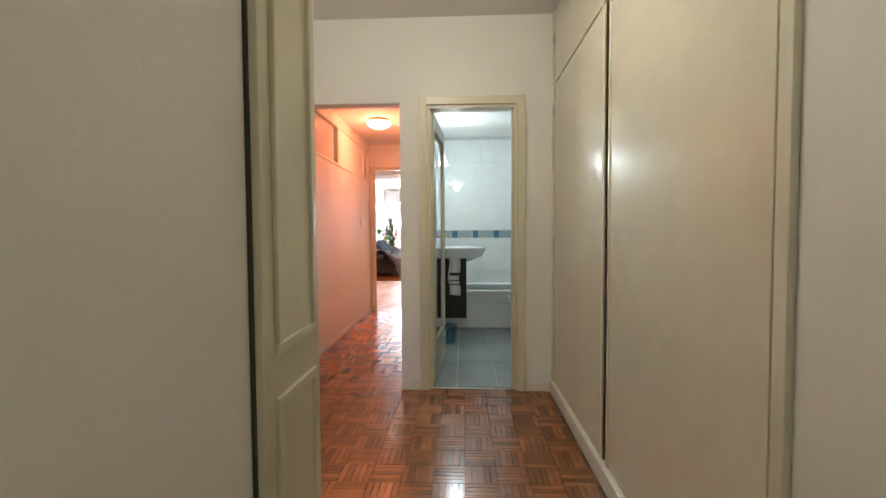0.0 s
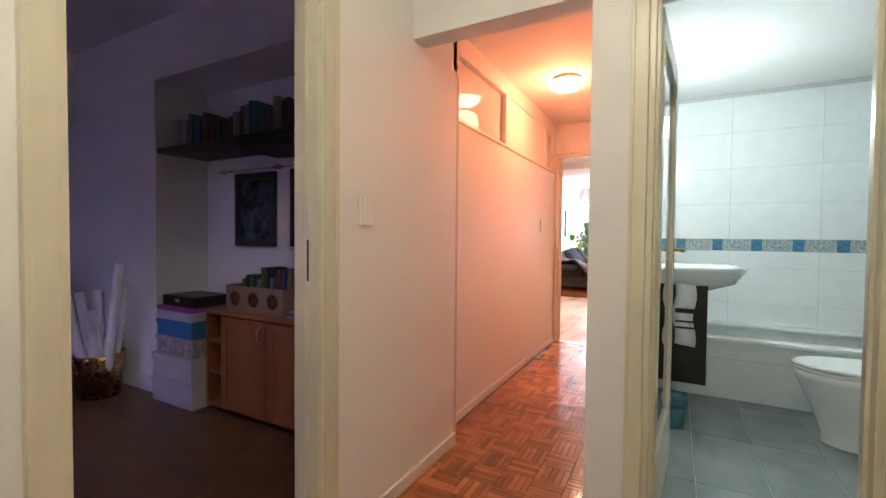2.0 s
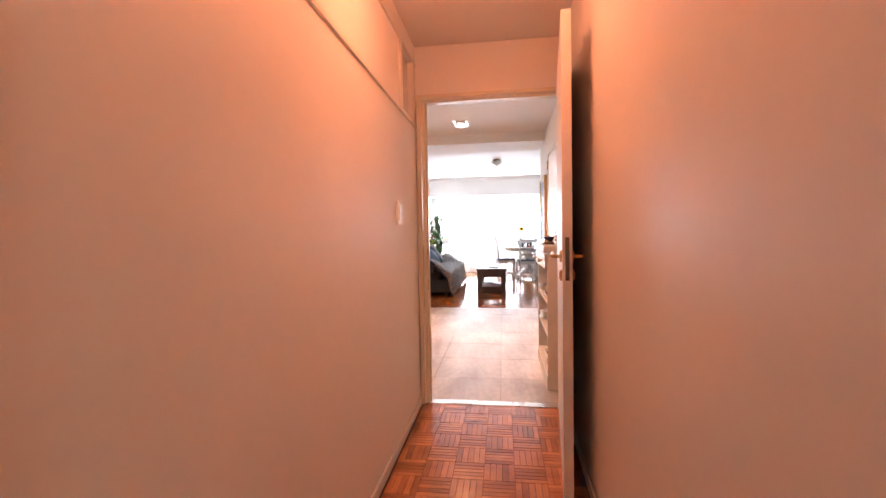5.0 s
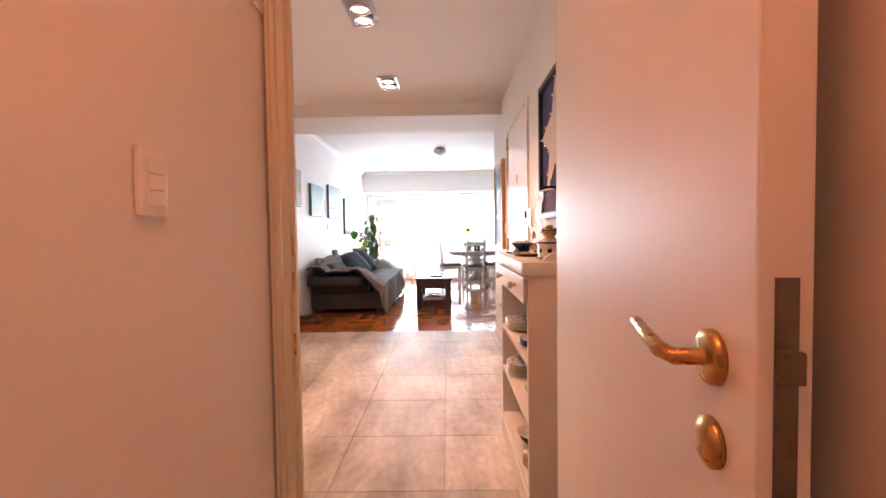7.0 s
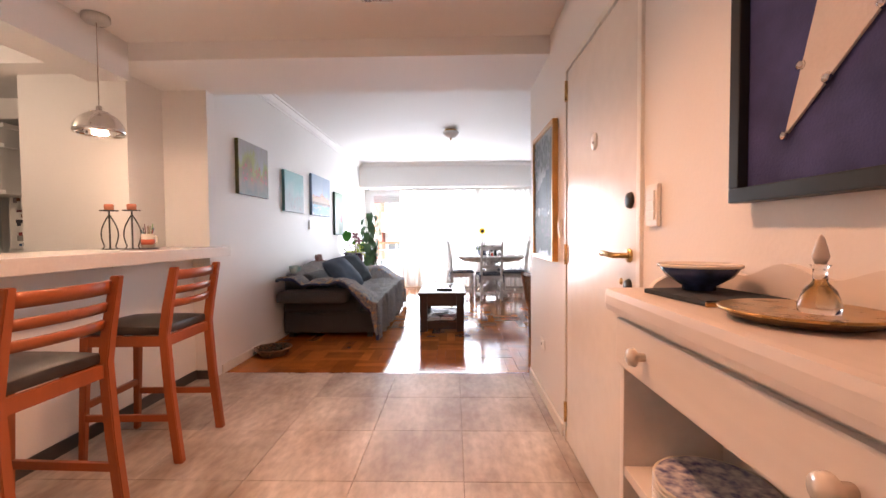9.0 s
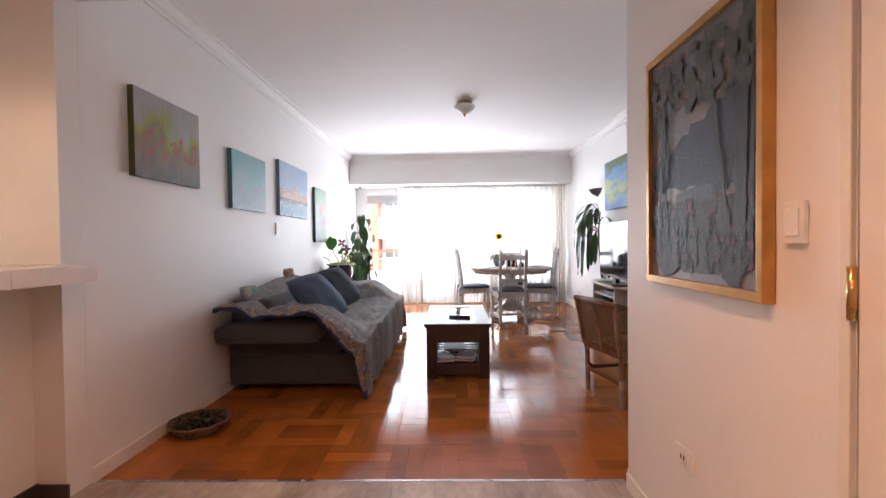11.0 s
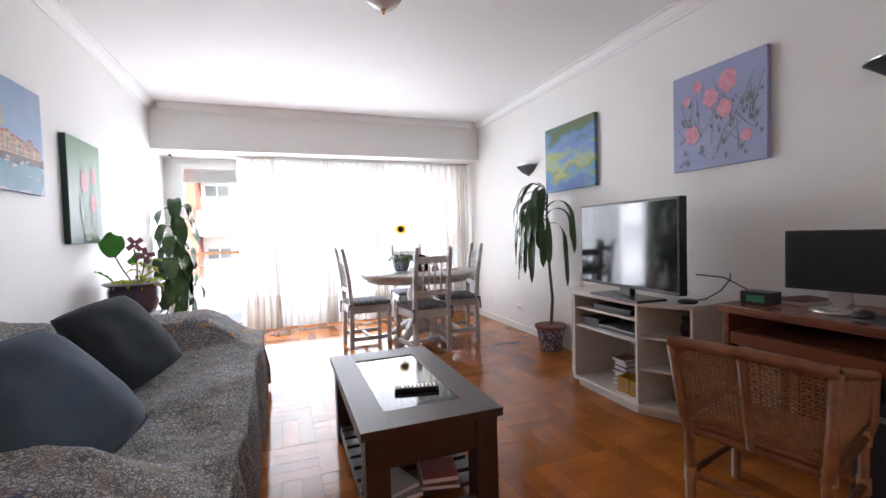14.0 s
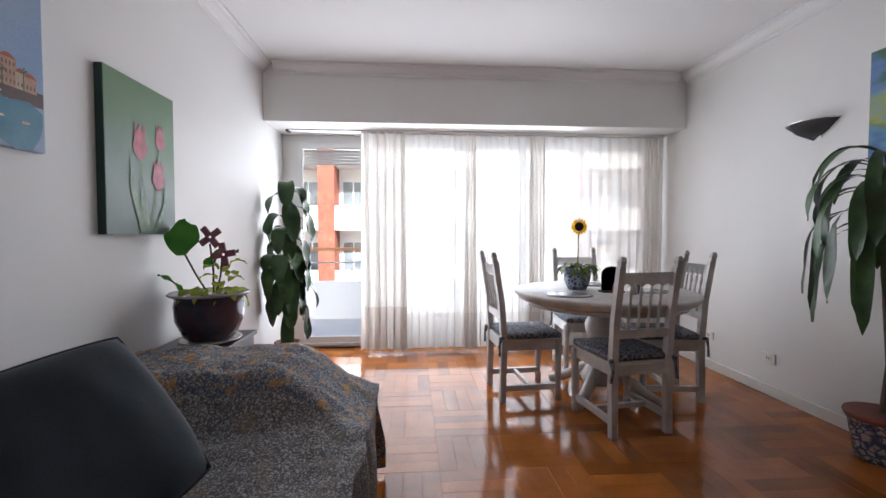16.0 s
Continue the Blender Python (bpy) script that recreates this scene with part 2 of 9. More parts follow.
structure("wall_closet_back", box(1.2, 1.3, 0.85, 3.0, 0, 2.6), M_WALL, "white wall behind the closet", "wall")
structure("ceiling_hall", box(-1.31, 1.3, -2.5, 3.0, 2.6, 2.7), M_CEIL, "white painted ceiling", "ceiling")
east_wall = box(-0.44, -0.36, 3.112, 6.058, 0, 2.6)
for v in east_wall.verts:
    if v.co.x < -0.4 and v.co.y > 5:
        v.co.x = -0.372
structure("wall_corridor_east", east_wall, M_WALL_GLOSS, "glossy white painted corridor wall", "wall")
structure("wall_corridor_west", wall_with_holes('x', -1.32, -0.07, 3.44, 6.058, 0, 2.36, [(3.66, 4.46, 1.85, 2.22), (5.64, 5.95, 1.85, 2.22)]), M_WALL_GLOSS, "white enamelled partition with transom windows", "wall")
structure("wall_partition_end", box(-1.39, -1.21, 3.40, 3.438, 2.02, 2.36), M_WALL, "white wall end", "wall")
structure("ceiling_corridor", box(-1.45, -0.36, 3.112, 6.058, 2.36, 2.46), M_CEIL, "white painted low corridor ceiling", "ceiling")
structure("wall_living_south", wall_with_holes('y', 6.06, 0.07, -5.6, -0.2, 0, 2.6, [(-1.31, -0.368, 0, 2.04)]), M_WALL, "white wall with doorway between corridor and living room", "wall")

# study: closed box; its unseen south window is a low slit to limit sun
structure("wall_study_north", box(-3.36, -1.31, 3.42, 3.52, 0, 2.6), M_WALL, "white wall at the back of the study niche", "wall")
structure("wall_study_pier", box(-4.9, -3.36, 3.04, 3.52, 0, 2.6), M_WALL, "white wall beside the study niche", "wall")
structure("wall_study_beam", box(-3.36, -1.31, 3.04, 3.419, 2.2, 2.6), M_WALL, "white beam above the study niche", "beam")
structure("wall_study_west", box(-5.0, -4.9, -0.6, 3.52, 0, 2.6), M_WALL, "white study wall", "wall")
structure("wall_study_crossbeam", box(-4.898, -4.5, -0.3, 3.036, 2.02, 2.6), M_WALL, "white beam along the study wall", "beam")
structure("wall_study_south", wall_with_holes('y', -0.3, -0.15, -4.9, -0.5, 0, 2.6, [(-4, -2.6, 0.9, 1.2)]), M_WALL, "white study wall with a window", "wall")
# violet pane added to colour and dim the light entering the study
structure("study_tint_pane", box(-4.0, -2.6, -0.44, -0.425, 0.9, 1.2), glass("violet_tint_glass", (0.40, 0.33, 0.80), 0.4), "violet pane added in the unseen study window to tint the light", "window")
structure("ceiling_study", box(-5.0, -1.31, -0.5, 3.52, 2.6, 2.7), M_CEIL, "white painted study ceiling", "ceiling")
structure("wall_study_east", box(-1.31, -1.21, -0.5, 0.748, 0, 2.6), M_WALL, "white study wall", "wall")
structure("wall_store_north", box(-2.2, -1.393, 3.53, 3.6, 0, 2.6), M_WALL, "white wall behind the transom", "wall")
structure("wall_store_west", box(-2.3, -2.2, 3.53, 6.058, 0, 2.6), M_WALL, "white wall behind the transom", "wall")
structure("ceiling_store", box(-2.3, -1.392, 3.53, 6.058, 2.5, 2.6), M_CEIL, "white ceiling behind the transom", "ceiling")

# bathroom shell
structure("wall_bath_west", box(-0.358, -0.352, 3.112, 5.9, 0, 2.45), M_GROUT, "grout bed of the bathroom wall", "wall")
structure("wall_bath_north", box(-0.35, 1.42, 5.76, 5.9, 0, 2.45), M_GROUT, "grout bed of the bathroom wall", "wall")
structure("wall_bath_east", box(1.32, 1.42, 3.112, 5.76, 0, 2.45), M_GROUT, "grout bed of the bathroom wall", "wall")
structure("ceiling_bath", box(-0.36, 1.5, 3.112, 5.9, 2.38, 2.46), M_CEIL, "white painted bathroom ceiling", "ceiling")

# ---- structure: foyer, kitchen, living room ----
structure("wall_foyer_east", wall_with_holes('x', -0.2, 0.14, 6.13, 9.70, 0, 2.72, [(7.66, 8.57, 0, 2.05)]), M_WALL, "white painted foyer wall with the entrance doorway", "wall")
structure("wall_landing", box(0.2, 0.3, 7.0, 9.2, 0, 2.5), M_WALL, "wall behind the entrance door", "wall")
structure("ceiling_foyer", box(-5.6, -0.2, 6.13, 9.02, 2.45, 2.72), M_CEIL, "white painted foyer ceiling", "ceiling")
structure("beam_living", box(-5.6, -0.2, 9.02, 9.72, 2.33, 2.75), M_CEIL, "white painted ceiling beam", "beam")
structure("beam_bar", box(-3.25, -2.98, 6.132, 9.018, 2.2, 2.448), M_CEIL, "white painted beam over the bar", "beam")
structure("wall_pier", box(-3.16, -2.8, 9.60, 9.72, 0, 2.329), M_WALL, "white pier between bar and living room", "wall")
structure("wall_kitchen_north", box(-3.95, -3.16, 9.22, 9.72, 0, 2.329), M_WALL, "white wall at the end of the bar", "wall")
structure("wall_kitchen_far", box(-5.6, -3.95, 10.6, 10.7, 0, 2.7), M_WALL, "kitchen wall", "wall")
structure("wall_kitchen_side", box(-3.95, -3.85, 9.721, 10.6, 0, 2.7), M_WALL, "kitchen side wall", "wall")
structure("ceiling_kitchen", box(-5.6, -3.85, 9.721, 10.7, 2.40, 2.5), M_CEIL, "kitchen ceiling", "ceiling")
structure("wall_kitchen_west", box(-5.7, -5.6, 6.06, 10.7, 0, 2.7), M_WALL, "white kitchen wall", "wall")
structure("wall_living_west", box(-2.95, -2.8, 9.721, 15.9, 0, 2.75), M_WALL, "white painted living room wall", "wall")
structure("wall_living_return", box(-0.059, 1.25, 9.56, 9.70, 0, 2.75), M_WALL, "white painted return wall", "wall")
structure("wall_living_east", box(1.1, 1.25, 9.701, 15.9, 0, 2.75), M_WALL, "white painted living room wall", "wall")
structure("ceiling_living", box(-2.95, 1.25, 9.721, 15.9, 2.67, 2.85), M_CEIL, "white painted living room ceiling", "ceiling")
structure("valance", box(-2.798, 1.098, 15.2, 15.9, 2.17, 2.669, 0.004), M_WALL, "white painted curtain box across the window wall", "valance")
structure("wall_living_north", wall_with_holes('y', 15.75, 0.15, -2.798, 1.098, 0, 2.169, [(-2.66, 1.05, 0.02, 2.10)]), M_WALL, "window wall of the living room", "wall")


def crown(name, pts, inward):
    """A stepped cove moulding run along one straight wall top."""
    bm = bmesh.new()
    (x0, y0), (x1, y1) = pts
    prof = [(0, 0), (0.012, 0), (0.012, 0.022), (0.03, 0.03), (0.055, 0.06), (0.06, 0.075), (0.085, 0.075), (0.085, 0.09), (0, 0.09)]
    a = [bm.verts.new((x0 + inward[0] * d, y0 + inward[1] * d, 2.579 + h)) for d, h in prof]
    b = [bm.verts.new((x1 + inward[0] * d, y1 + inward[1] * d, 2.579 + h)) for d, h in prof]
    for i in range(len(prof)):
        j = (i + 1) % len(prof)
        bm.faces.new((a[i], a[j], b[j], b[i]))
    bm.faces.new(a)
    bm.faces.new(b)
    bmesh.ops.recalc_face_normals(bm, faces=bm.faces)
    structure(name, bm, M_CEIL, "white plaster crown moulding", "moulding")


crown("crown_moulding_west", ((-2.799, 9.73), (-2.799, 15.19)), (1, 0))
crown("crown_moulding_east", ((1.099, 9.71), (1.099, 15.19)), (-1, 0))
crown("crown_moulding_north", ((-2.70, 15.199), (1.0, 15.199)), (0, -1))

# ---- floors (beds under the pieces) ----
structure("floor_hall", box(-1.31, 1.3, -2.5, 3.0, -0.1, -0.008), M_SUBFLOOR, "dark bed of the hall parquet", "floor")
structure("floor_corridor", box(-1.39, -0.36, 3.0, 6.10, -0.1, -0.008), M_SUBFLOOR, "dark bed of the corridor parquet", "floor")
structure("floor_study", box(-5.0, -1.31, -0.5, 3.52, -0.1, -0.002), mat("study_floor", (0.16, 0.07, 0.035), 0.3, vary=0.2, scale=8, bump=0.1), "dark brown wooden study floor", "floor")
structure("floor_store", box(-2.3, -1.391, 3.53, 6.058, -0.1, -0.002), M_SUBFLOOR, "dark wooden floor", "floor")
structure("floor_bath", box(-0.36, 1.42, 3.0, 5.9, -0.1, -0.006), M_GROUT, "grout bed of the bathroom floor", "floor")
structure("floor_foyer", box(-5.6, 0.3, 6.10, 9.75, -0.1, -0.006), mat("tile_grout", (0.34, 0.30, 0.26), 0.8), "grout bed of the foyer tiles", "floor")
structure("floor_kitchen", box(-5.6, -3.85, 9.75, 10.7, -0.1, -0.004), M_BATHFLOOR, "grey tiled kitchen floor", "floor")
structure("floor_living", box(-2.95, 1.25, 9.75, 15.9, -0.1, -0.008), M_SUBFLOOR, "dark bed of the living room parquet", "floor")


# ---- hall ----
def casing(name, axis, at, out, a, b, top, w=0.055, depth=0.018, material=None, jamb=0.11, label="cream painted door frame"):
    """A door frame: moulded casing on the room face and a lining through the wall. out: +1 or -1, the side of the room."""
    ob = empty(name, pose(0, 0, 0), label, "door frame", kind="structure")
    material = material or M_CREAM

    def put(nm, u0, u1, n0, n1, z0, z1, bev=0.004):
        n0, n1 = sorted((at + out * n0, at + out * n1))
        bm = box(n0, n1, u0, u1, z0, z1, bev) if axis == 'x' else box(u0, u1, n0, n1, z0, z1, bev)
        part(nm, bm, material, ob)
    for u0, u1 in ((a - w, a), (b, b + w)):
        put("casing", u0, u1, 0, depth, 0, top + w)
        lo, hi = (u0, u0 + 0.012) if u0 < a else (u1 - 0.012, u1)
        put("casing_bead", lo, hi, depth, depth + 0.008, 0, top + w, 0.002)
    put("head_casing", a, b, 0, depth - 0.001, top, top + w)
    put("lining", a, a + 0.022, -jamb, -0.001, 0, top)
    put("lining", b - 0.022, b, -jamb, -0.001, 0, top)
    put("head_lining", a + 0.022, b - 0.022, -jamb, -0.002, top - 0.022, top)
    put("door_stop", a + 0.022, a + 0.034, -jamb * 0.7, -jamb * 0.4, 0, top - 0.022, 0.001)
    put("door_stop", b - 0.034, b - 0.022, -jamb * 0.7, -jamb * 0.4, 0, top - 0.022, 0.001)
    return ob


f = casing("study_door_frame", 'x', -1.21, 1, 1.73, 2.44, 2.02, label="cream painted frame of the study doorway")
part("strike_plate", box(-1.29, -1.25, 2.412, 2.417, 0.98, 1.12), M_BLACK, f, "dark strike plate with two slots")
casing("bath_door_frame", 'y', 3.0, -1, -0.25, 0.375, 2.0, label="cream painted frame of the bathroom doorway")
casing("living_door_frame", 'y', 6.06, -1, -1.285, -0.372, 2.02, w=0.0255, jamb=0.07, label="cream painted frame of the living room doorway")

# narrow panelled leaf standing open at the bedroom doorway
leaf = empty("door_leaf", pose(-0.373, 0.755, 0), "narrow cream painted panelled door leaf standing open, worn paint", "door")
part("leaf_board", box(-0.018, 0.010, 0, 0.295, 0.01, 2.08, 0.003), M_CREAM, leaf)
for z0, z1 in ((0.885, 1.98), (0.10, 0.80)):
    bm = bmesh.new()
    for a in ((0.045, 0.251, z0, z0 + 0.022), (0.045, 0.251, z1 - 0.022, z1), (0.045, 0.062, z0 + 0.022, z1 - 0.022), (0.234, 0.251, z0 + 0.022, z1 - 0.022)):
        add_box(bm, 0.010, 0.020, a[0], a[1], a[2], a[3], 0.004)
    part("panel_moulding", bm, M_CREAM, leaf)
    part("panel", box(0.009, 0.012, 0.062, 0.234, z0 + 0.022, z1 - 0.022), M_CREAM, leaf)
for z in (0.25, 1.05, 1.85):
    part("hinge", lathe([(0.006, z - 0.04), (0.006, z + 0.04)], 10, pose(-0.022, 0.0, 0)), M_CREAM, leaf)
# thin dark strip in place of the shade in the hinge gap
structure("hinge_gap_shade", box(-0.40, -0.379, 0.746, 0.7545, 0, 2.08), M_GAPSHADE, "dark strip standing for the shade in the bedroom door's hinge gap", "trim")

# built-in closet along the east side
closet = empty("closet", pose(0, 0, 0), "cream enamelled built-in closet with tall flush doors", "closet")
part("plinth", box(0.60, 1.2, 0.87, 2.995, 0.0, 0.085, 0.004), M_TRIM, closet, "white painted plinth")
part("frame_post", box(0.612, 0.66, 2.955, 2.995, 0.086, 2.598, 0.003), M_CREAM, closet)
part("frame_post", box(0.624, 0.66, 0.852, 0.89, 0.086, 2.598, 0.003), M_CLOSET, closet)
# this post and the rail below it are near-black, as shade between doors
part("frame_post", box(0.645, 0.70, 1.872, 1.918, 0.086, 2.598, 0.002), M_GAPSHADE, closet, "dark strip standing for the shade between the doors")
part("gap_shade_strip", box(0.640, 0.66, 0.89, 2.955, 2.105, 2.125, 0.002), M_GAPSHADE, closet)
for y0, y1 in ((0.893, 1.868), (1.922, 2.952)):
    d = part("closet_door", box(0.622, 0.642, y0, y1, 0.09, 2.108, 0.004), M_CLOSET, closet)
    part("edge_strip", box(0.617, 0.644, y0 if y0 > 1.5 else y1 - 0.022, (y0 + 0.022) if y0 > 1.5 else y1, 0.09, 2.108, 0.003), M_CREAM, d)
    part("upper_door", box(0.622, 0.642, y0, y1, 2.122, 2.59, 0.004), M_CLOSET, closet)
for z in (0.3, 1.03, 1.95, 2.38):
    part("hinge", box(0.606, 0.6215, 2.938, 2.962, z - 0.045, z + 0.045, 0.002), M_METAL, closet, "small dark metal hinge")
# carcass face coloured near-black, as the shade inside the closet
part("carcass", box(0.70, 0.72, 0.89, 2.955, 0.09, 2.59), M_GAPSHADE, closet)

# skirting boards
for nm, b in (("baseboard_hall_west", (-1.208, -1.196, 2.497, 3.438, 0, 0.06)), ("baseboard_hall_south", (-1.208, -0.40, 0.747, 0.758, 0, 0.06)),
              ("baseboard_hall_west_b", (-1.208, -1.196, 0.76, 1.673, 0, 0.06)),
              ("baseboard_corridor_west", (-1.318, -1.307, 3.445, 6.03, 0, 0.055)),
              ("baseboard_hall_north", (-0.44, -0.308, 2.988, 2.998, 0, 0.06)), ("baseboard_hall_north_b", (0.433, 0.598, 2.988, 2.998, 0, 0.06)),
              ("baseboard_corridor_stub", (-1.318, -1.21, 3.4405, 3.452, 0, 0.055)),
              ("baseboard_foyer_east", (-0.215, -0.202, 8.64, 9.69, 0, 0.07)), ("baseboard_foyer_east_b", (-0.215, -0.202, 6.33, 7.60, 0, 0.07)),
              ("baseboard_living_west", (-2.798, -2.784, 9.73, 15.74, 0, 0.075)), ("baseboard_living_east", (1.084, 1.098, 9.72, 15.74, 0, 0.075)),
              ("baseboard_return", (-0.2, 1.083, 9.702, 9.716, 0, 0.075))):
    structure(nm, box(*b, 0.003), M_TRIM, "white painted skirting board", "baseboard")


def switch(name, m, w, h, keys, label="white plastic light switch"):
    """A wall switch: plate and rocker keys; the plate lies in local xz, facing -y."""
    ob = empty(name, m, label, "light switch")
    part("plate", box(-w / 2, w / 2, -0.012, 0, -h / 2, h / 2, 0.003), M_WHITEPL, ob)
    for i in range(keys):
        z = h * 0.36 - (i + 0.5) * h * 0.72 / keys
        part("rocker", box(-w * 0.3, w * 0.3, -0.016, -0.012, z - h * 0.33 / keys, z + h * 0.33 / keys, 0.002), M_WHITEPL, ob)
    return ob


E90 = 90   # facing east: local -y turned to +x
switch("light_switch", pose(-1.208, 2.665, 1.24, 0, 0, E90), 0.075, 0.125, 4, "white plastic four-key light switch on the hall wall")
switch("light_switch", pose(-1.318, 5.51, 1.255, 0, 0, E90), 0.075, 0.125, 3, "white plastic three-key light switch on the corridor wall")
switch("light_switch", pose(-0.202, 7.545, 1.25, 0, 0, -E90), 0.075, 0.13, 3, "white plastic three-key light switch beside the entrance door")
switch("light_switch", pose(-0.202, 8.715, 1.20, 0, 0, -E90), 0.06, 0.10, 1, "white plastic light switch beside the painting")
switch("light_switch", pose(-2.798, 12.01, 1.31, 0, 0, E90), 0.06, 0.12, 2, "white plastic light switch below the paintings")


def outlet(m, label="white plastic wall socket"):
    ob = empty("wall_socket", m, label, "socket", "wall sockets")
    part("plate", box(-0.055, 0.055, -0.01, 0, -0.035, 0.035, 0.003), M_WHITEPL, ob)
    part("insert", box(-0.022, 0.022, -0.013, -0.01, -0.022, 0.022, 0.002), M_WHITEPL, ob)
    for s in (-1, 1):
        part("slot", box(s * 0.009 - 0.003, s * 0.009 + 0.003, -0.0145, -0.012, -0.006, 0.010), M_BLACK, ob)
    return ob


outlet(pose(1.098, 14.82, 0.29, 0, 0, -E90))
outlet(pose(1.098, 14.19, 0.27, 0, 0, -E90))
outlet(pose(-0.202, 9.20, 0.39, 0, 0, -E90), "white plastic wall socket with a plug adapter")

bbm = box(-0.452, -0.4415, 3.12, 6.03, 0, 0.055, 0.003)
for v in bbm.verts:
    v.co.x += 0.068 * (v.co.y - 3.12) / 2.93
structure("baseboard_corridor_east", bbm, M_TRIM, "white painted skirting board", "baseboard")
hl = empty("ceiling_lamp", pose(-0.25, 1.45, 2.60), "round opal glass ceiling lamp in the hall, switched on", "ceiling lamp")
part("base", lathe([(0.10, 0.0), (0.115, -0.012), (0.11, -0.03), (0.07, -0.035)], 32), M_BRASS, hl)
part("shade", lathe([(0.128, -0.034), (0.13, -0.05), (0.105, -0.075), (0.06, -0.095), (0.0, -0.106)], 32), glow("lit_hall_glass", (1.0, 0.92, 0.8), 0.69), hl, "lit opal glass shade", True)

# ---- corridor ----
M_LAMPGLASS = glow("lit_opal_glass", (1.0, 0.72, 0.52), 0.60)
cl = empty("ceiling_lamp", pose(-0.92, 4.72, 2.36), "round brass and opal glass ceiling lamp, switched on", "ceiling lamp")
part("base", lathe([(0.10, -0.0), (0.115, -0.012), (0.11, -0.03), (0.07, -0.035)], 32), M_BRASS, cl)
part("shade", lathe([(0.128, -0.034), (0.13, -0.05), (0.105, -0.075), (0.06, -0.095), (0.018, -0.105), (0.0, -0.106)], 32), M_LAMPGLASS, cl, "lit opal glass shade", True)
part("finial", lathe([(0.010, -0.104), (0.012, -0.112), (0.0, -0.122)], 12), M_BRASS, cl)

M_OPAL = mat("opal_transom_glass", (0.72, 0.69, 0.66), 0.07, vary=0.02, fine=0.0)
# transom glazing and battens of the partition
tr = empty("transom_window", pose(0, 0, 0), "white framed glass transom above the partition", "window", kind="structure")
for b in ((-1.325, -1.308, 3.445, 3.66, 1.825, 1.85), (-1.325, -1.308, 3.66, 6.03, 1.825, 1.848), (-1.325, -1.308, 3.445, 6.03, 2.222, 2.245),
          (-1.327, -1.305, 4.462, 4.505, 1.848, 2.222), (-1.327, -1.305, 5.60, 5.638, 1.848, 2.222), (-1.325, -1.308, 3.63, 3.66, 1.85, 2.222), (-1.325, -1.308, 5.95, 5.97, 1.85, 2.222)):
    part("batten", box(*b, 0.003), M_TRIM, tr)
part("pane", box(-1.352, -1.347, 3.662, 4.458, 1.852, 2.218), M_OPAL, tr, "pale opal glass pane")
part("pane", box(-1.352, -1.347, 5.642, 5.948, 1.852, 2.218), M_OPAL, tr, "pale opal glass pane")
# post in one grey, darker than the walls beside it
structure("trim_partition_post", box(-1.265, -1.212, 3.441, 3.475, 0.0, 2.02, 0.006), mat("partition_post_grey", (0.50, 0.52, 0.52), 0.5, vary=0.04), "pale grey post at the end of the partition", "trim")
structure("trim_partition_edge", box(-1.322, -1.300, 3.443, 3.462, 0.056, 2.02, 0.004), M_TRIM, "rounded vertical edge of the partition", "trim")

# corridor door, open against the wall
ang = math.degrees(math.atan2(5.04 - 6.045, -0.505 + 0.400))
cd = empty("interior_door", pose(-0.400, 6.045, 0, 0, 0, ang), "white enamelled flush interior door standing open", "door")
W = 1.01
part("leaf", box(0, W, -0.02, 0.02, 0.012, 2.02, 0.003), M_WALL_GLOSS, cd)
for s in (-1, 1):
    part("rosette", lathe([(0.026, 0), (0.026, 0.006), (0.018, 0.010)], 20, pose(W - 0.065, s * 0.02, 1.035, -90 * s)), M_BRASS, cd, "round brass rosette", True)
    part("lever_handle", tube([(W - 0.065, s * 0.03, 1.035), (W - 0.065, s * 0.055, 1.035), (W - 0.085, s * 0.060, 1.036), (W - 0.125, s * 0.058, 1.040), (W - 0.17, s * 0.055, 1.046)],
                              [0.008, 0.008, 0.0085, 0.0075, 0.007], 10), M_BRASS, cd, "brass lever handle", True)
    part("lock_rosette", lathe([(0.024, 0), (0.024, 0.006), (0.012, 0.012), (0.0, 0.012)], 20, pose(W - 0.065, s * 0.02, 0.955, -90 * s)), M_BRASS, cd, "round brass lock rosette", True)
M_IRONPLATE = mat("tarnished_steel", (0.22, 0.19, 0.16), 0.45, metal=0.8, vary=0.2, scale=30)
part("lock_plate", box(W - 0.001, W + 0.003, -0.008, 0.008, 0.94, 1.115), M_IRONPLATE, cd, "worn steel lock plate on the edge")
part("latch", box(W + 0.002, W + 0.012, -0.008, 0.008, 1.035, 1.06, 0.002), M_IRONPLATE, cd)
for z in (0.22, 1.02, 1.85):
    part("hinge", lathe([(0.008, z - 0.05), (0.008, z + 0.05)], 10, pose(-0.004, 0.018, 0)), M_BRASS, cd)
sp = empty("strike_plate_strip", pose(-1.285 + 0.023, 6.095, 0), "worn brass strike plates on the door frame", "strike plate", kind="structure")
for z in (0.80, 1.0, 1.12):
    part("strike", box(0, 0.004, -0.012, 0.012, z - 0.035, z + 0.035), M_BRASS, sp)

# ---- bathroom ----
M_PORC = mat("white_porcelain", (0.86, 0.88, 0.87), 0.08, vary=0.01, fine=0.0)
M_WENGE = mat("dark_wenge_veneer", (0.018, 0.013, 0.011), 0.35, vary=0.3, scale=12, stretch=(1, 1, 0.15))
M_TOWEL = mat("white_towel", (0.75, 0.76, 0.74), 0.95, vary=0.05, scale=40, bump=0.5, bscale=300, sheen=0.3)
M_BIN = mat("blue_bin", (0.10, 0.28, 0.38), 0.4)

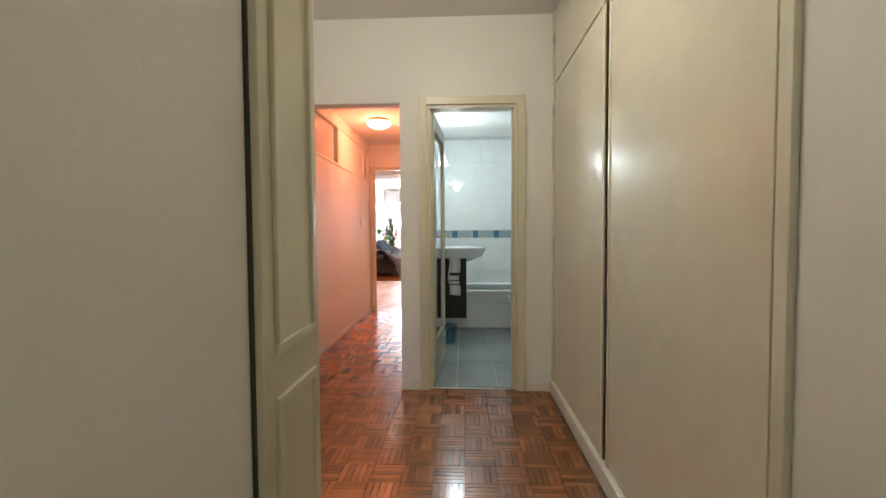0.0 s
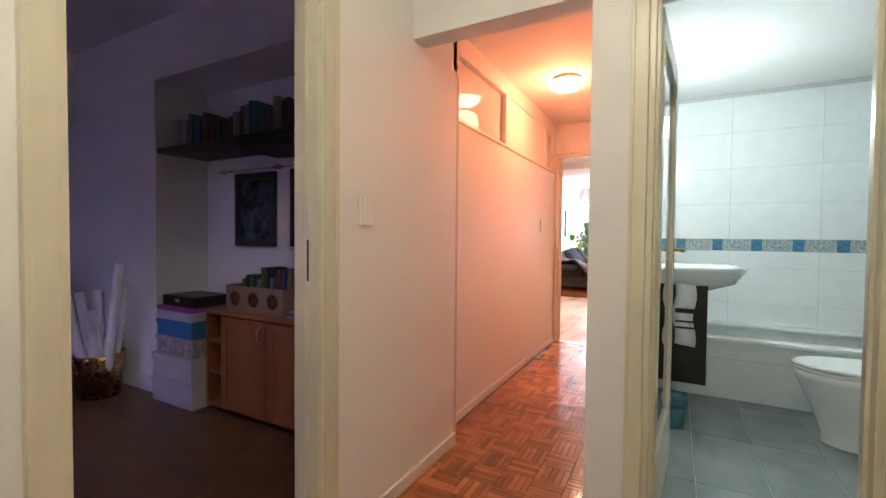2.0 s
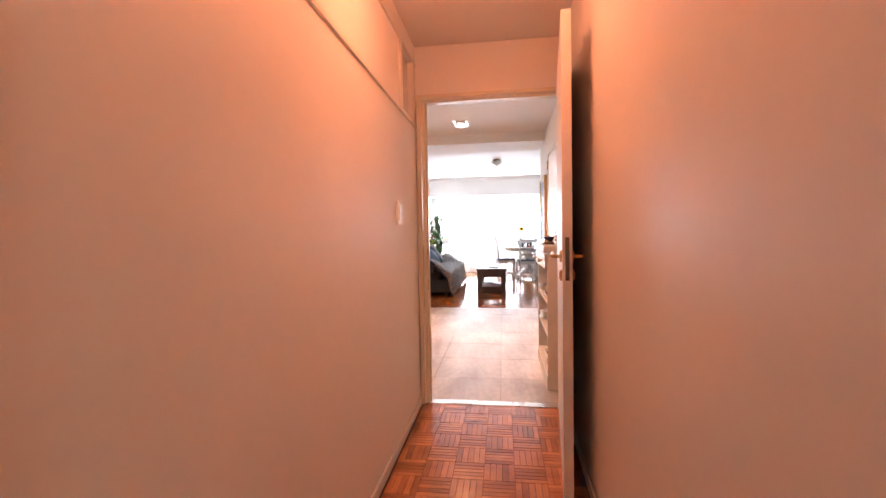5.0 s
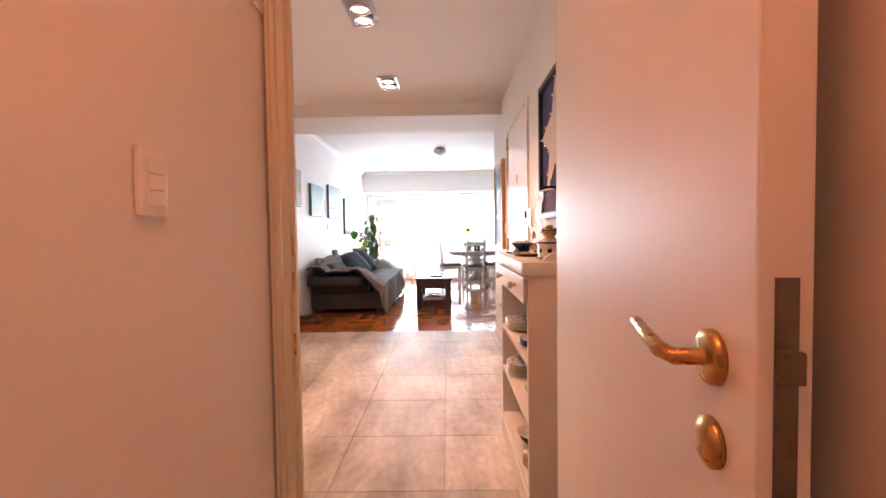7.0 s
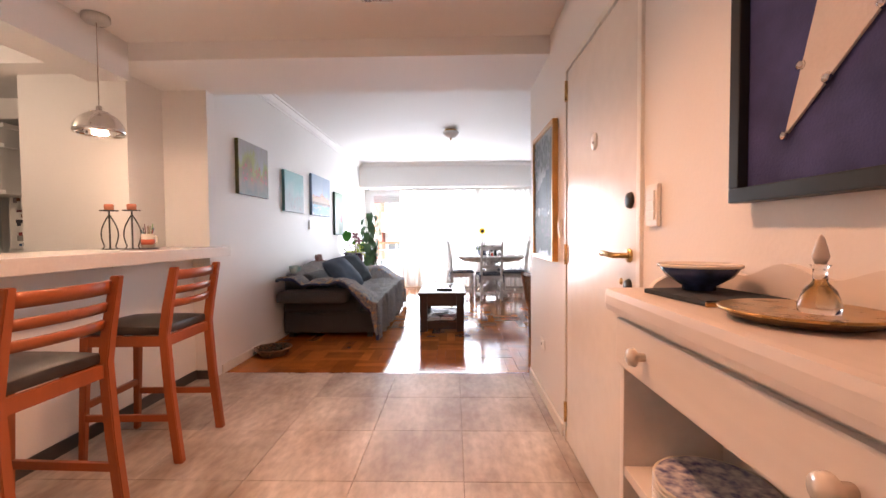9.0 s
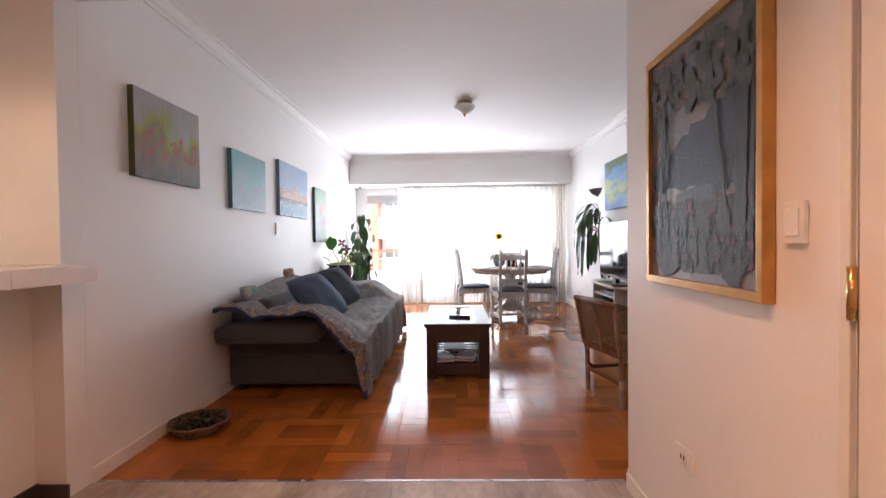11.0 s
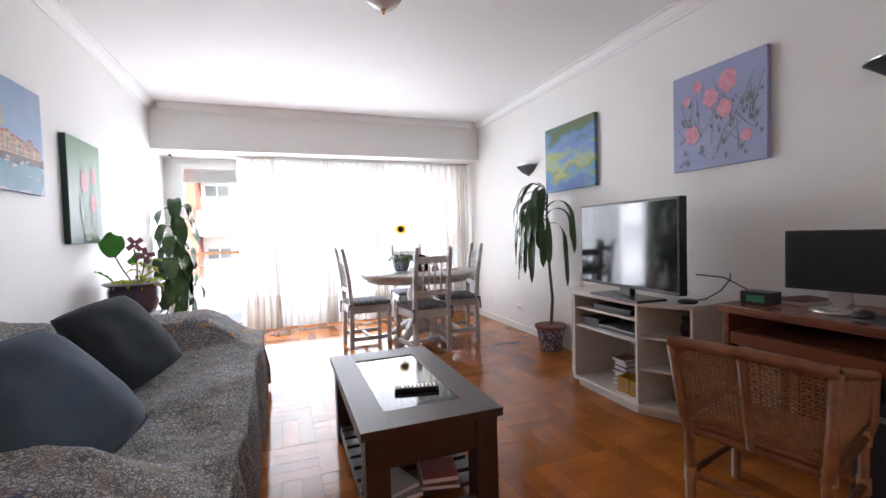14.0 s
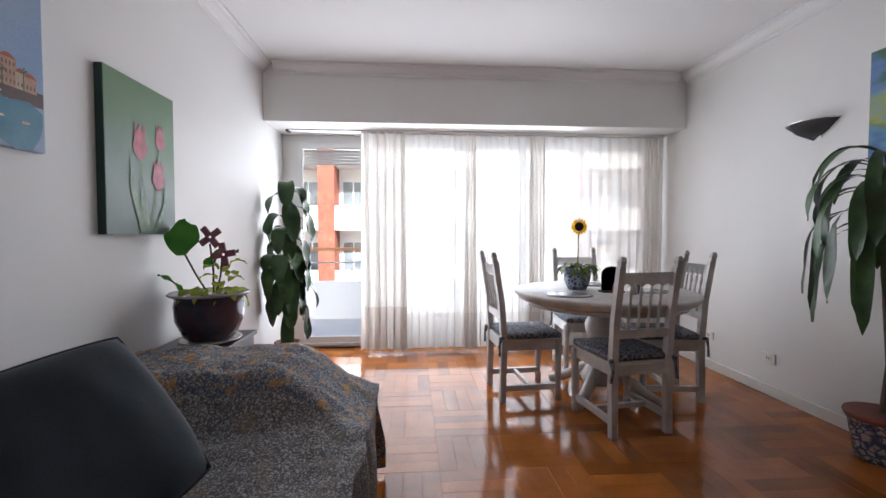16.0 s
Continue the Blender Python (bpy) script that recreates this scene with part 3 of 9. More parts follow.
bd = empty("bathroom_door", pose(-0.228, 3.108, 0, 0, 0, 86), "cream painted bathroom door with a glass pane, standing open", "door")
part("stile", box(0.0, 0.085, -0.018, 0.018, 0.012, 1.97, 0.003), M_CREAM, bd)
part("stile", box(0.615, 0.70, -0.018, 0.018, 0.012, 1.97, 0.003), M_CREAM, bd)
part("top_rail", box(0.0855, 0.6145, -0.018, 0.018, 1.87, 1.97, 0.003), M_CREAM, bd)
part("bottom_rail", box(0.0855, 0.6145, -0.018, 0.018, 0.012, 0.30, 0.003), M_CREAM, bd)
part("pane", box(0.086, 0.614, -0.004, 0.004, 0.301, 1.869), M_GLASS, bd, "clear glass pane")
for s in (-1, 1):
    part("handle_plate", box(0.64, 0.68, s * 0.0185 - 0.003, s * 0.0185 + 0.003, 0.98, 1.14, 0.002), M_BRASS, bd)
    part("lever_handle", tube([(0.66, s * 0.02, 1.08), (0.66, s * 0.06, 1.08), (0.62, s * 0.066, 1.08), (0.56, s * 0.064, 1.078)], 0.008, 10), M_BRASS, bd, "brass lever handle", True)
for z in (0.25, 1.0, 1.8):
    part("hinge", box(-0.008, 0.012, -0.026, -0.018, z - 0.045, z + 0.045, 0.002), M_CREAM, bd, "painted hinge")

van = empty("vanity", pose(-0.352, 4.54, 0), "dark wood wall-hung vanity panel with white basin", "vanity")
part("side_panel", box(0.002, 0.385, 0.0, 0.028, 0.20, 0.86, 0.002), M_WENGE, van)
part("side_panel", box(0.0, 0.385, 0.42, 0.45, 0.20, 0.86, 0.002), M_WENGE, van)
part("back_panel", box(0.001, 0.02, 0.028, 0.42, 0.20, 0.86, 0.002), M_WENGE, van)
bm = bmesh.new()
for i, (z, x1, y0, y1) in enumerate(((0.80, 0.42, 0.06, 0.40), (0.85, 0.55, -0.02, 0.48), (0.935, 0.60, -0.08, 0.54), (0.955, 0.61, -0.09, 0.55), (0.95, 0.57, -0.06, 0.52), (0.87, 0.46, 0.03, 0.42), (0.86, 0.40, 0.08, 0.38))):
    vs = []
    for k in range(32):
        a = 2 * math.pi * k / 32
        c, s = math.cos(a), math.sin(a)
        e = 0.55
        px = (abs(c) ** e) * (1 if c > 0 else -1)
        py = (abs(s) ** e) * (1 if s > 0 else -1)
        vs.append(bm.verts.new((x1 / 2 + px * x1 / 2 * 0.995, (y0 + y1) / 2 + py * (y1 - y0) / 2, z)))
    if i:
        for k in range(32):
            bm.faces.new((last[k], last[(k + 1) % 32], vs[(k + 1) % 32], vs[k])).smooth = True
    else:
        bm.faces.new(list(reversed(vs)))
    last = vs
bm.faces.new(vs)
part("basin", bm, M_PORC, van, "white porcelain basin")
part("tap", tube([(0.07, 0.22, 0.95), (0.07, 0.22, 1.05), (0.12, 0.22, 1.08), (0.19, 0.22, 1.06)], 0.012, 10), M_CHROME, van, "chrome tap")
part("tap_lever", tube([(0.07, 0.22, 1.05), (0.05, 0.22, 1.10), (0.03, 0.22, 1.12)], 0.007, 8), M_CHROME, van, "chrome tap lever")


def towel_fn(u, v):
    return Vector((0.20 + 0.115 * u + 0.01 * math.sin(9 * v), -0.012 - 0.012 * math.sin(6 * u) - 0.008, 0.86 - 0.40 * v - 0.02 * u))


tw = tagged(part("hand_towel", grid_mesh(towel_fn, 10, 20, 0.006), M_TOWEL), "white hand towel with dark stripes hung on the vanity", "towel")
tw.matrix_world = pose(-0.352, 4.54, 0)
for k, z in enumerate((0.56, 0.60, 0.66)):
    part("stripe", box(0.205, 0.318, -0.038, -0.034, z, z + (0.012 if k < 2 else 0.03)), M_BLACK, tw, "dark woven stripe")

tub = empty("bathtub", pose(0, 0, 0), "white bathtub with a tiled front", "bathtub")
part("apron", box(-0.348, 1.315, 4.985, 5.06, 0.0, 0.40), M_TILEWHITE, tub, "white tiled front")
part("apron_joint", box(-0.348, 1.315, 4.9825, 4.99, 0.285, 0.289), M_GROUT, tub)
bm = bmesh.new()
for b in ((-0.348, 1.315, 4.965, 5.07, 0.401, 0.435), (-0.348, 1.315, 5.68, 5.757, 0.401, 0.435), (-0.348, -0.27, 5.07, 5.68, 0.401, 0.435), (1.24, 1.315, 5.07, 5.68, 0.401, 0.435)):
    add_box(bm, *b, 0.012)
part("rim", bm, M_PORC, tub, "white enamel rim")
part("bowl_floor", box(-0.27, 1.24, 5.07, 5.68, 0.10, 0.12), M_PORC, tub)

toi = empty("toilet", pose(0.77, 4.50, 0, 0, 0, 90), "white porcelain toilet with its lid closed", "toilet")


def toilet_ring(z, l, w, back):
    return [(math.sin(2 * math.pi * k / 36) * w / 2, (math.cos(2 * math.pi * k / 36) * l / 2 - back), z) for k in range(36)]


bm = bmesh.new()
last = None
for z, l, w, back in ((0.0, 0.40, 0.24, 0.02), (0.06, 0.40, 0.24, 0.02), (0.2, 0.48, 0.28, 0.01), (0.36, 0.60, 0.36, 0.0), (0.40, 0.62, 0.37, 0.0)):
    vs = [bm.verts.new(p) for p in toilet_ring(z, l, w, back)]
    if last:
        for k in range(36):
            bm.faces.new((last[k], last[(k + 1) % 36], vs[(k + 1) % 36], vs[k])).smooth = True
    last = vs
bm.faces.new(vs)
bmesh.ops.recalc_face_normals(bm, faces=bm.faces)
part("bowl", bm, M_PORC, toi)
for nm, z, h, s in (("seat", 0.402, 0.018, 0.63), ("lid", 0.424, 0.022, 0.64)):
    bm = bmesh.new()
    last = None
    for zz, sc in ((z, 0.98), (z + h * 0.6, 1.0), (z + h, 0.93)):
        vs = [bm.verts.new(p) for p in toilet_ring(zz, s * sc, 0.385 * sc, 0.0)]
        if last:
            for k in range(36):
                bm.faces.new((last[k], last[(k + 1) % 36], vs[(k + 1) % 36], vs[k])).smooth = True
        else:
            bm.faces.new(list(reversed(vs)))
        last = vs
    bm.faces.new(vs)
    bmesh.ops.recalc_face_normals(bm, faces=bm.faces)
    part(nm, bm, M_PORC, toi)
part("cistern", box(-0.19, 0.19, -0.395, -0.24, 0.40, 0.80, 0.02), M_PORC, toi)

wl = empty("wall_lamp", pose(-0.345, 4.75, 1.93), "chrome bathroom wall lamp with a lit white glass shade", "wall lamp")
part("arm", tube([(0, 0, 0.02), (0.06, 0, 0.07), (0.12, 0, 0.05)], 0.008, 8), M_CHROME, wl)
part("backplate", lathe([(0.035, 0), (0.035, 0.01), (0.0, 0.012)], 20, pose(0, 0, 0.02, 0, 90, 0)), M_CHROME, wl)
part("shade", lathe([(0.022, 0.05), (0.035, 0.0), (0.05, -0.05), (0.062, -0.075), (0.058, -0.075), (0.03, 0.0), (0.02, 0.046)], 24, pose(0.12, 0, 0)), glow("lit_white_glass", (0.95, 1.0, 1.0), 0.82), wl, "lit white glass shade", True)
bn = empty("waste_bin", pose(-0.15, 4.30, 0), "small blue plastic waste bin on the bathroom floor", "waste bin")
part("bucket", lathe([(0.06, 0), (0.074, 0.16), (0.078, 0.18), (0.072, 0.18), (0.055, 0.01), (0.0, 0.01)], 28), M_BIN, bn, "", True)
part("liner", lathe([(0.079, 0.13), (0.083, 0.185), (0.074, 0.188), (0.07, 0.14)], 28), glass("clear_bag", (0.8, 0.9, 1.0), 0.4), bn, "translucent bag", True)

# ---- study ----
M_PINE = mat("reddish_cabinet_wood", (0.34, 0.12, 0.045), 0.38, vary=0.15, scale=4, stretch=(1, 1, 0.12), bump=0.08, bscale=70)
M_DARKWOOD = mat("dark_shelf_wood", (0.035, 0.018, 0.013), 0.45, vary=0.2, scale=6, stretch=(0.15, 1, 1))
M_BOXWHITE = mat("pale_box_card", (0.52, 0.50, 0.56), 0.7, vary=0.05)
M_BOXBLUE = mat("blue_box_card", (0.03, 0.17, 0.42), 0.6)
M_BOXPINK = mat("magenta_box_card", (0.38, 0.06, 0.30), 0.6)
M_CARD = mat("kraft_card", (0.33, 0.20, 0.13), 0.8, vary=0.1)
M_PAPER = mat("white_paper", (0.70, 0.70, 0.74), 0.8, vary=0.04)

cab = empty("cabinet", pose(-2.83, 3.06, 0), "low reddish wooden cabinet with two panelled doors and open end shelves", "cabinet")
part("top", box(0, 1.45, -0.01, 0.35, 0.63, 0.655, 0.004), M_PINE, cab)
part("bottom_panel", box(0, 1.45, 0.0, 0.34, 0.03, 0.05), M_PINE, cab)
part("end_panel", box(0.0, 0.018, 0.0, 0.34, 0.05, 0.63), M_PINE, cab)
part("end_panel", box(0.16, 0.178, 0.0, 0.34, 0.05, 0.63), M_PINE, cab)
part("end_panel", box(1.432, 1.45, 0.0, 0.34, 0.05, 0.63), M_PINE, cab)
part("back_panel", box(0.0, 1.45, 0.345, 0.352, 0.03, 0.63), M_DARKWOOD, cab)
for z in (0.24, 0.44):
    part("shelf", box(0.018, 0.16, 0.01, 0.34, z, z + 0.016), M_PINE, cab)
for k, x in enumerate((0.182, 0.60, 1.018)):
    fr = bmesh.new()
    for b in ((x, x + 0.055, 0.055, 0.622), (x + 0.355, x + 0.41, 0.055, 0.622), (x + 0.055, x + 0.355, 0.055, 0.11), (x + 0.055, x + 0.355, 0.567, 0.622)):
        add_box(fr, b[0], b[1], -0.02, 0.0, b[2], b[3], 0.003)
    dr = part("cabinet_door", fr, M_PINE, cab)
    part("panel", box(x + 0.05, x + 0.36, -0.012, -0.004, 0.10, 0.57), M_PINE, dr)
    hx = x + (0.375 if k != 1 else 0.375)
    part("handle", tube([(hx, -0.02, 0.50), (hx, -0.045, 0.515), (hx - 0.006, -0.048, 0.55), (hx, -0.045, 0.585), (hx, -0.02, 0.60)], 0.005, 8), M_METAL, dr, "curved steel handle")
sh = empty("wall_shelf", pose(0, 0, 0), "dark wooden wall shelf in the study niche", "shelf")
part("board", box(-3.37, -1.32, 3.05, 3.418, 1.70, 1.735, 0.003), M_DARKWOOD, sh)
part("bracket", box(-2.55, -2.1, 3.10, 3.41, 1.66, 1.70, 0.003), M_DARKWOOD, sh)

BOOKCOL = [(0.30, 0.30, 0.32), (0.06, 0.16, 0.17), (0.20, 0.09, 0.05), (0.12, 0.03, 0.03), (0.05, 0.05, 0.06), (0.35, 0.33, 0.30), (0.03, 0.09, 0.20), (0.10, 0.22, 0.07), (0.28, 0.24, 0.10), (0.30, 0.05, 0.05)]
M_BOOKS = [mat("book_cover", c, 0.6, vary=0.08) for c in BOOKCOL]
rng = random.Random(5)


def book(m, w, d, h, material, lean=0.0, label="hardback book standing on the shelf"):
    """One book: cover boards with a spine, and the page block inside."""
    ob = empty("book", m @ pose(0, 0, 0, 0, lean, 0), label, "book", "books")
    bm = bmesh.new()
    add_box(bm, 0, 0.003, 0, d, 0, h)
    add_box(bm, w - 0.003, w, 0, d, 0, h)
    add_box(bm, 0.003, w - 0.003, 0, 0.003, 0, h)
    part("cover", bm, material, ob)
    part("page_block", box(0.003, w - 0.003, 0.004, d - 0.004, 0.004, h - 0.004), M_PAPER, ob)
    return ob


x = -3.33
cols = [0, 0, 5, 1, 1, 6, 2, 2, 3, 3, 4, 3, 4, 3, 5, 4, 2, 5, 0, 6, 1, 7, 1, 9, 8, 4, 3]
for i, c in enumerate(cols):
    w = rng.uniform(0.022, 0.05)
    h = rng.uniform(0.17, 0.23) if not 7 < i < 14 else rng.uniform(0.13, 0.16)
    if i == 3:
        x += 0.08
    book(pose(x, 3.13 + rng.uniform(0, 0.04), 1.7365), w, 0.16, h, M_BOOKS[c], label="hardback book standing on the dark wall shelf")
    x += w + 0.004
for i in range(12):
    w = rng.uniform(0.015, 0.035)
    book(pose(-2.63 + i * 0.038, 3.17, 0.662), w, 0.15, rng.uniform(0.19, 0.27), M_BOOKS[(7, 4, 7, 4, 0, 7, 4, 0, 6, 9, 6, 8)[i]], lean=rng.uniform(0, 5), label="paperback or magazine standing in a cardboard box")
cb = empty("cardboard_box", pose(-2.68, 3.10, 0.656), "kraft cardboard box full of magazines with round printed motifs", "box")
bm = bmesh.new()
for b in ((0, 0.52, 0, 0.008, 0, 0.16), (0, 0.52, 0.24, 0.248, 0, 0.16), (0, 0.008, 0.008, 0.24, 0, 0.16), (0.512, 0.52, 0.008, 0.24, 0, 0.16), (0.008, 0.512, 0.008, 0.24, 0, 0.005)):
    add_box(bm, *b)
part("box_walls", bm, M_CARD, cb)
for k in range(3):
    part("printed_motif", lathe([(0.045, 0), (0.0, 0.0008)], 20, pose(0.09 + k * 0.17, -0.0008, 0.08, 90)), mat("motif_ink", (0.16, 0.07, 0.04), 0.8), cb, "round brown printed motif")
for k, (z, h, w, m_, lab) in enumerate(((0.0, 0.17, 0.46, M_BOXWHITE, "large pale storage box on the floor"), (0.17, 0.16, 0.44, M_BOXWHITE, "large pale storage box stacked on another"), (0.33, 0.12, 0.41, mat("patterned_box", (0.45, 0.42, 0.42), 0.7, vary=0.25, scale=25), "patterned cardboard box in a stack"),
                                     (0.45, 0.11, 0.40, M_BOXBLUE, "blue cardboard box in a stack"), (0.56, 0.06, 0.38, M_BOXWHITE, "pale shallow box in a stack"), (0.62, 0.03, 0.40, M_BOXPINK, "magenta box lid on a stack"))):
    sb = empty("storage_box", pose(-3.31 + (0.46 - w) / 2, 3.0 + (0.0 if k > 1 else -0.02), z), lab, "box", "stacked boxes")
    part("body", box(0, w, 0, 0.34, 0.0005, h * 0.78, 0.004), m_, sb)
    part("lid", box(-0.006, w + 0.006, -0.006, 0.346, h * 0.72, h - 0.001, 0.004), m_, sb)
bb = empty("black_case", pose(-3.27, 3.03, 0.65), "black flat case lying on the box stack", "case")
part("case_body", box(0, 0.36, 0, 0.26, 0, 0.07, 0.012), M_BLACK, bb)
part("clasp", box(0.16, 0.2, -0.006, 0.0, 0.03, 0.05, 0.002), M_METAL, bb)
mz = empty("magazine_pile", pose(-2.14, 3.09, 0.656, 0, 0, 4), "pile of magazines lying on the cabinet", "magazines")
for k in range(4):
    part("magazine", box(rng.uniform(0, 0.02), 0.36, rng.uniform(0, 0.02), 0.24, k * 0.009, k * 0.009 + 0.008), M_BOOKS[(0, 9, 6, 5)[k]], mz)

# framed pictures in the study
M_FRAMEBLK = mat("black_frame", (0.012, 0.014, 0.014), 0.4)
M_PICGLASS = mat("picture_glass", (0.10, 0.13, 0.18), 0.04, vary=0.5, scale=8)


def framed(name, m, w, h, fw, frame_mat, pic_mat, label, depth=0.025):
    """A framed picture hung on a wall; it faces local -y and its middle is the origin."""
    ob = empty(name, m, label, "picture")
    bm = bmesh.new()
    for b in ((-w / 2, w / 2, h / 2 - fw, h / 2), (-w / 2, w / 2, -h / 2, -h / 2 + fw), (-w / 2, -w / 2 + fw, -h / 2 + fw, h / 2 - fw), (w / 2 - fw, w / 2, -h / 2 + fw, h / 2 - fw)):
        add_box(bm, b[0], b[1], -depth, 0, b[2], b[3], 0.003)
    part("frame", bm, frame_mat, ob)
    part("picture", box(-w / 2 + fw, w / 2 - fw, -depth * 0.55, -depth * 0.4, -h / 2 + fw, h / 2 - fw), pic_mat, ob)
    return ob


framed("framed_picture", pose(-2.79, 3.418, 1.315), 0.42, 0.52, 0.05, M_FRAMEBLK, M_PICGLASS, "black framed picture behind reflecting glass")
framed("framed_picture", pose(-2.20, 3.418, 1.32), 0.46, 0.52, 0.05, M_FRAMEBLK, mat("red_blue_print", (0.03, 0.10, 0.28), 0.05, vary=0.3, scale=5, second=(0.28, 0.03, 0.07)), "black framed red and blue print behind glass")
rd = empty("picture_rail", pose(0, 0, 0), "thin metal rail with clips on the niche wall", "rail")
part("rod", tube([(-3.2, 3.40, 1.60), (-1.4, 3.40, 1.60)], 0.006, 8), M_METAL, rd)
for xx in (-3.15, -2.55, -1.9):
    part("clip", box(xx - 0.02, xx + 0.02, 3.388, 3.4195, 1.585, 1.615, 0.003), M_METAL, rd)
bk = empty("brass_bucket", pose(-3.70, 2.84, 0), "brass bucket holding rolled paper sheets on the study floor", "bucket")
part("bucket_wall", lathe([(0.12, 0), (0.14, 0.26), (0.15, 0.30), (0.142, 0.30), (0.13, 0.26), (0.11, 0.01), (0, 0.01)], 28), M_BRASS, bk, "", True)
for k in range(8):
    a = k * 0.8
    r0, tilt = 0.06, rng.uniform(0.15, 0.42)
    p0 = Vector((r0 * math.cos(a), r0 * math.sin(a), 0.03))
    L = rng.uniform(0.55, 0.95)
    d = Vector((math.cos(a) * tilt - 0.12, math.sin(a) * tilt * 0.5, 1)).normalized()
    tagged(part("paper_roll", tube([(Vector((-3.70, 2.84, 0)) + p0)[:], (Vector((-3.70, 2.84, 0)) + p0 + d * L)[:]], 0.032, 14), M_PAPER), "rolled sheet of white paper standing in a brass bucket", "paper roll", "paper rolls")
ds = empty("study_desk", pose(-4.6, 1.9, 0), "dark wooden desk standing in the study", "desk")
part("desktop", box(-0.28, 0.42, -0.9, 0.72, 0.72, 0.745, 0.004), M_DARKWOOD, ds)
part("side_panel", box(-0.25, 0.37, 0.62, 0.65, 0, 0.72), M_DARKWOOD, ds)
part("front_panel", box(0.34, 0.37, -0.85, 0.62, 0.02, 0.72), M_DARKWOOD, ds)
cbx = empty("carton", pose(-4.45, 2.86, 0), "brown carton leaning by the study wall", "box")
part("carton_body", box(0, 0.28, 0, 0.14, 0, 0.30, 0.004), M_CARD, cbx)
part("tape", box(0.12, 0.16, -0.001, 0.141, 0.0, 0.301), mat("packing_tape", (0.40, 0.28, 0.15), 0.3), cbx)
switch("light_switch", pose(-4.898, 2.2, 1.30, 0, 0, 90), 0.07, 0.11, 2, "white light switch on the study wall")

# ---- foyer ----
M_STOOLWOOD = mat("cherry_stool_wood", (0.34, 0.085, 0.022), 0.33, vary=0.14, scale=5, stretch=(1, 1, 0.15), bump=0.05, bscale=80)
M_LEATHER = mat("dark_brown_leather", (0.040, 0.032, 0.028), 0.42, vary=0.25, scale=10, bump=0.25, bscale=220)
M_SIDEBOARD = mat("white_brushed_paint", (0.74, 0.70, 0.66), 0.42, vary=0.05, scale=5, bump=0.22, bscale=45, stretch=(1, 0.12, 1))
M_BARTOP = mat("white_bar_laminate", (0.80, 0.78, 0.75), 0.18, vary=0.02)
M_CHINA = mat("cream_china", (0.66, 0.62, 0.55), 0.15, vary=0.05)
M_BLUECHINA = mat("blue_china", (0.035, 0.06, 0.16), 0.15, vary=0.3, scale=30)
M_IRON = mat("black_wrought_iron", (0.015, 0.014, 0.013), 0.45)

bar = empty("bar_counter", pose(0, 0, 0), "white breakfast bar with a laminate top over a painted panel", "bar counter")
part("bar_top", box(-3.30, -2.63, 6.14, 9.218, 1.005, 1.08, 0.006), M_BARTOP, bar, "white laminate top")
part("bar_top_end", box(-3.158, -2.63, 9.2185, 9.598, 1.005, 1.08, 0.002), M_BARTOP, bar, "white laminate top")
part("bar_panel", box(-3.04, -2.94, 6.14, 9.598, 0.0, 1.004), M_WALL, bar, "white painted panel")
# low dark strip along the foot of the bar panel
part("bar_foot_strip", box(-2.939, -2.928, 6.14, 9.598, 0.0, 0.075, 0.002), mat("dark_foot_strip", (0.06, 0.055, 0.05), 0.3), bar, "dark strip at the foot of the panel")
for y in (7.2, 8.6):
    part("bracket", box(-2.93, -2.78, y - 0.012, y + 0.012, 0.985, 1.004, 0.003), M_METAL, bar, "small steel bracket")
structure("baseboard_pier", box(-2.926, -2.786, 9.588, 9.5995, 0, 0.07, 0.002), mat("dark_skirting", (0.07, 0.06, 0.055), 0.35), "dark strip at the foot of the panel of the pier", "baseboard")


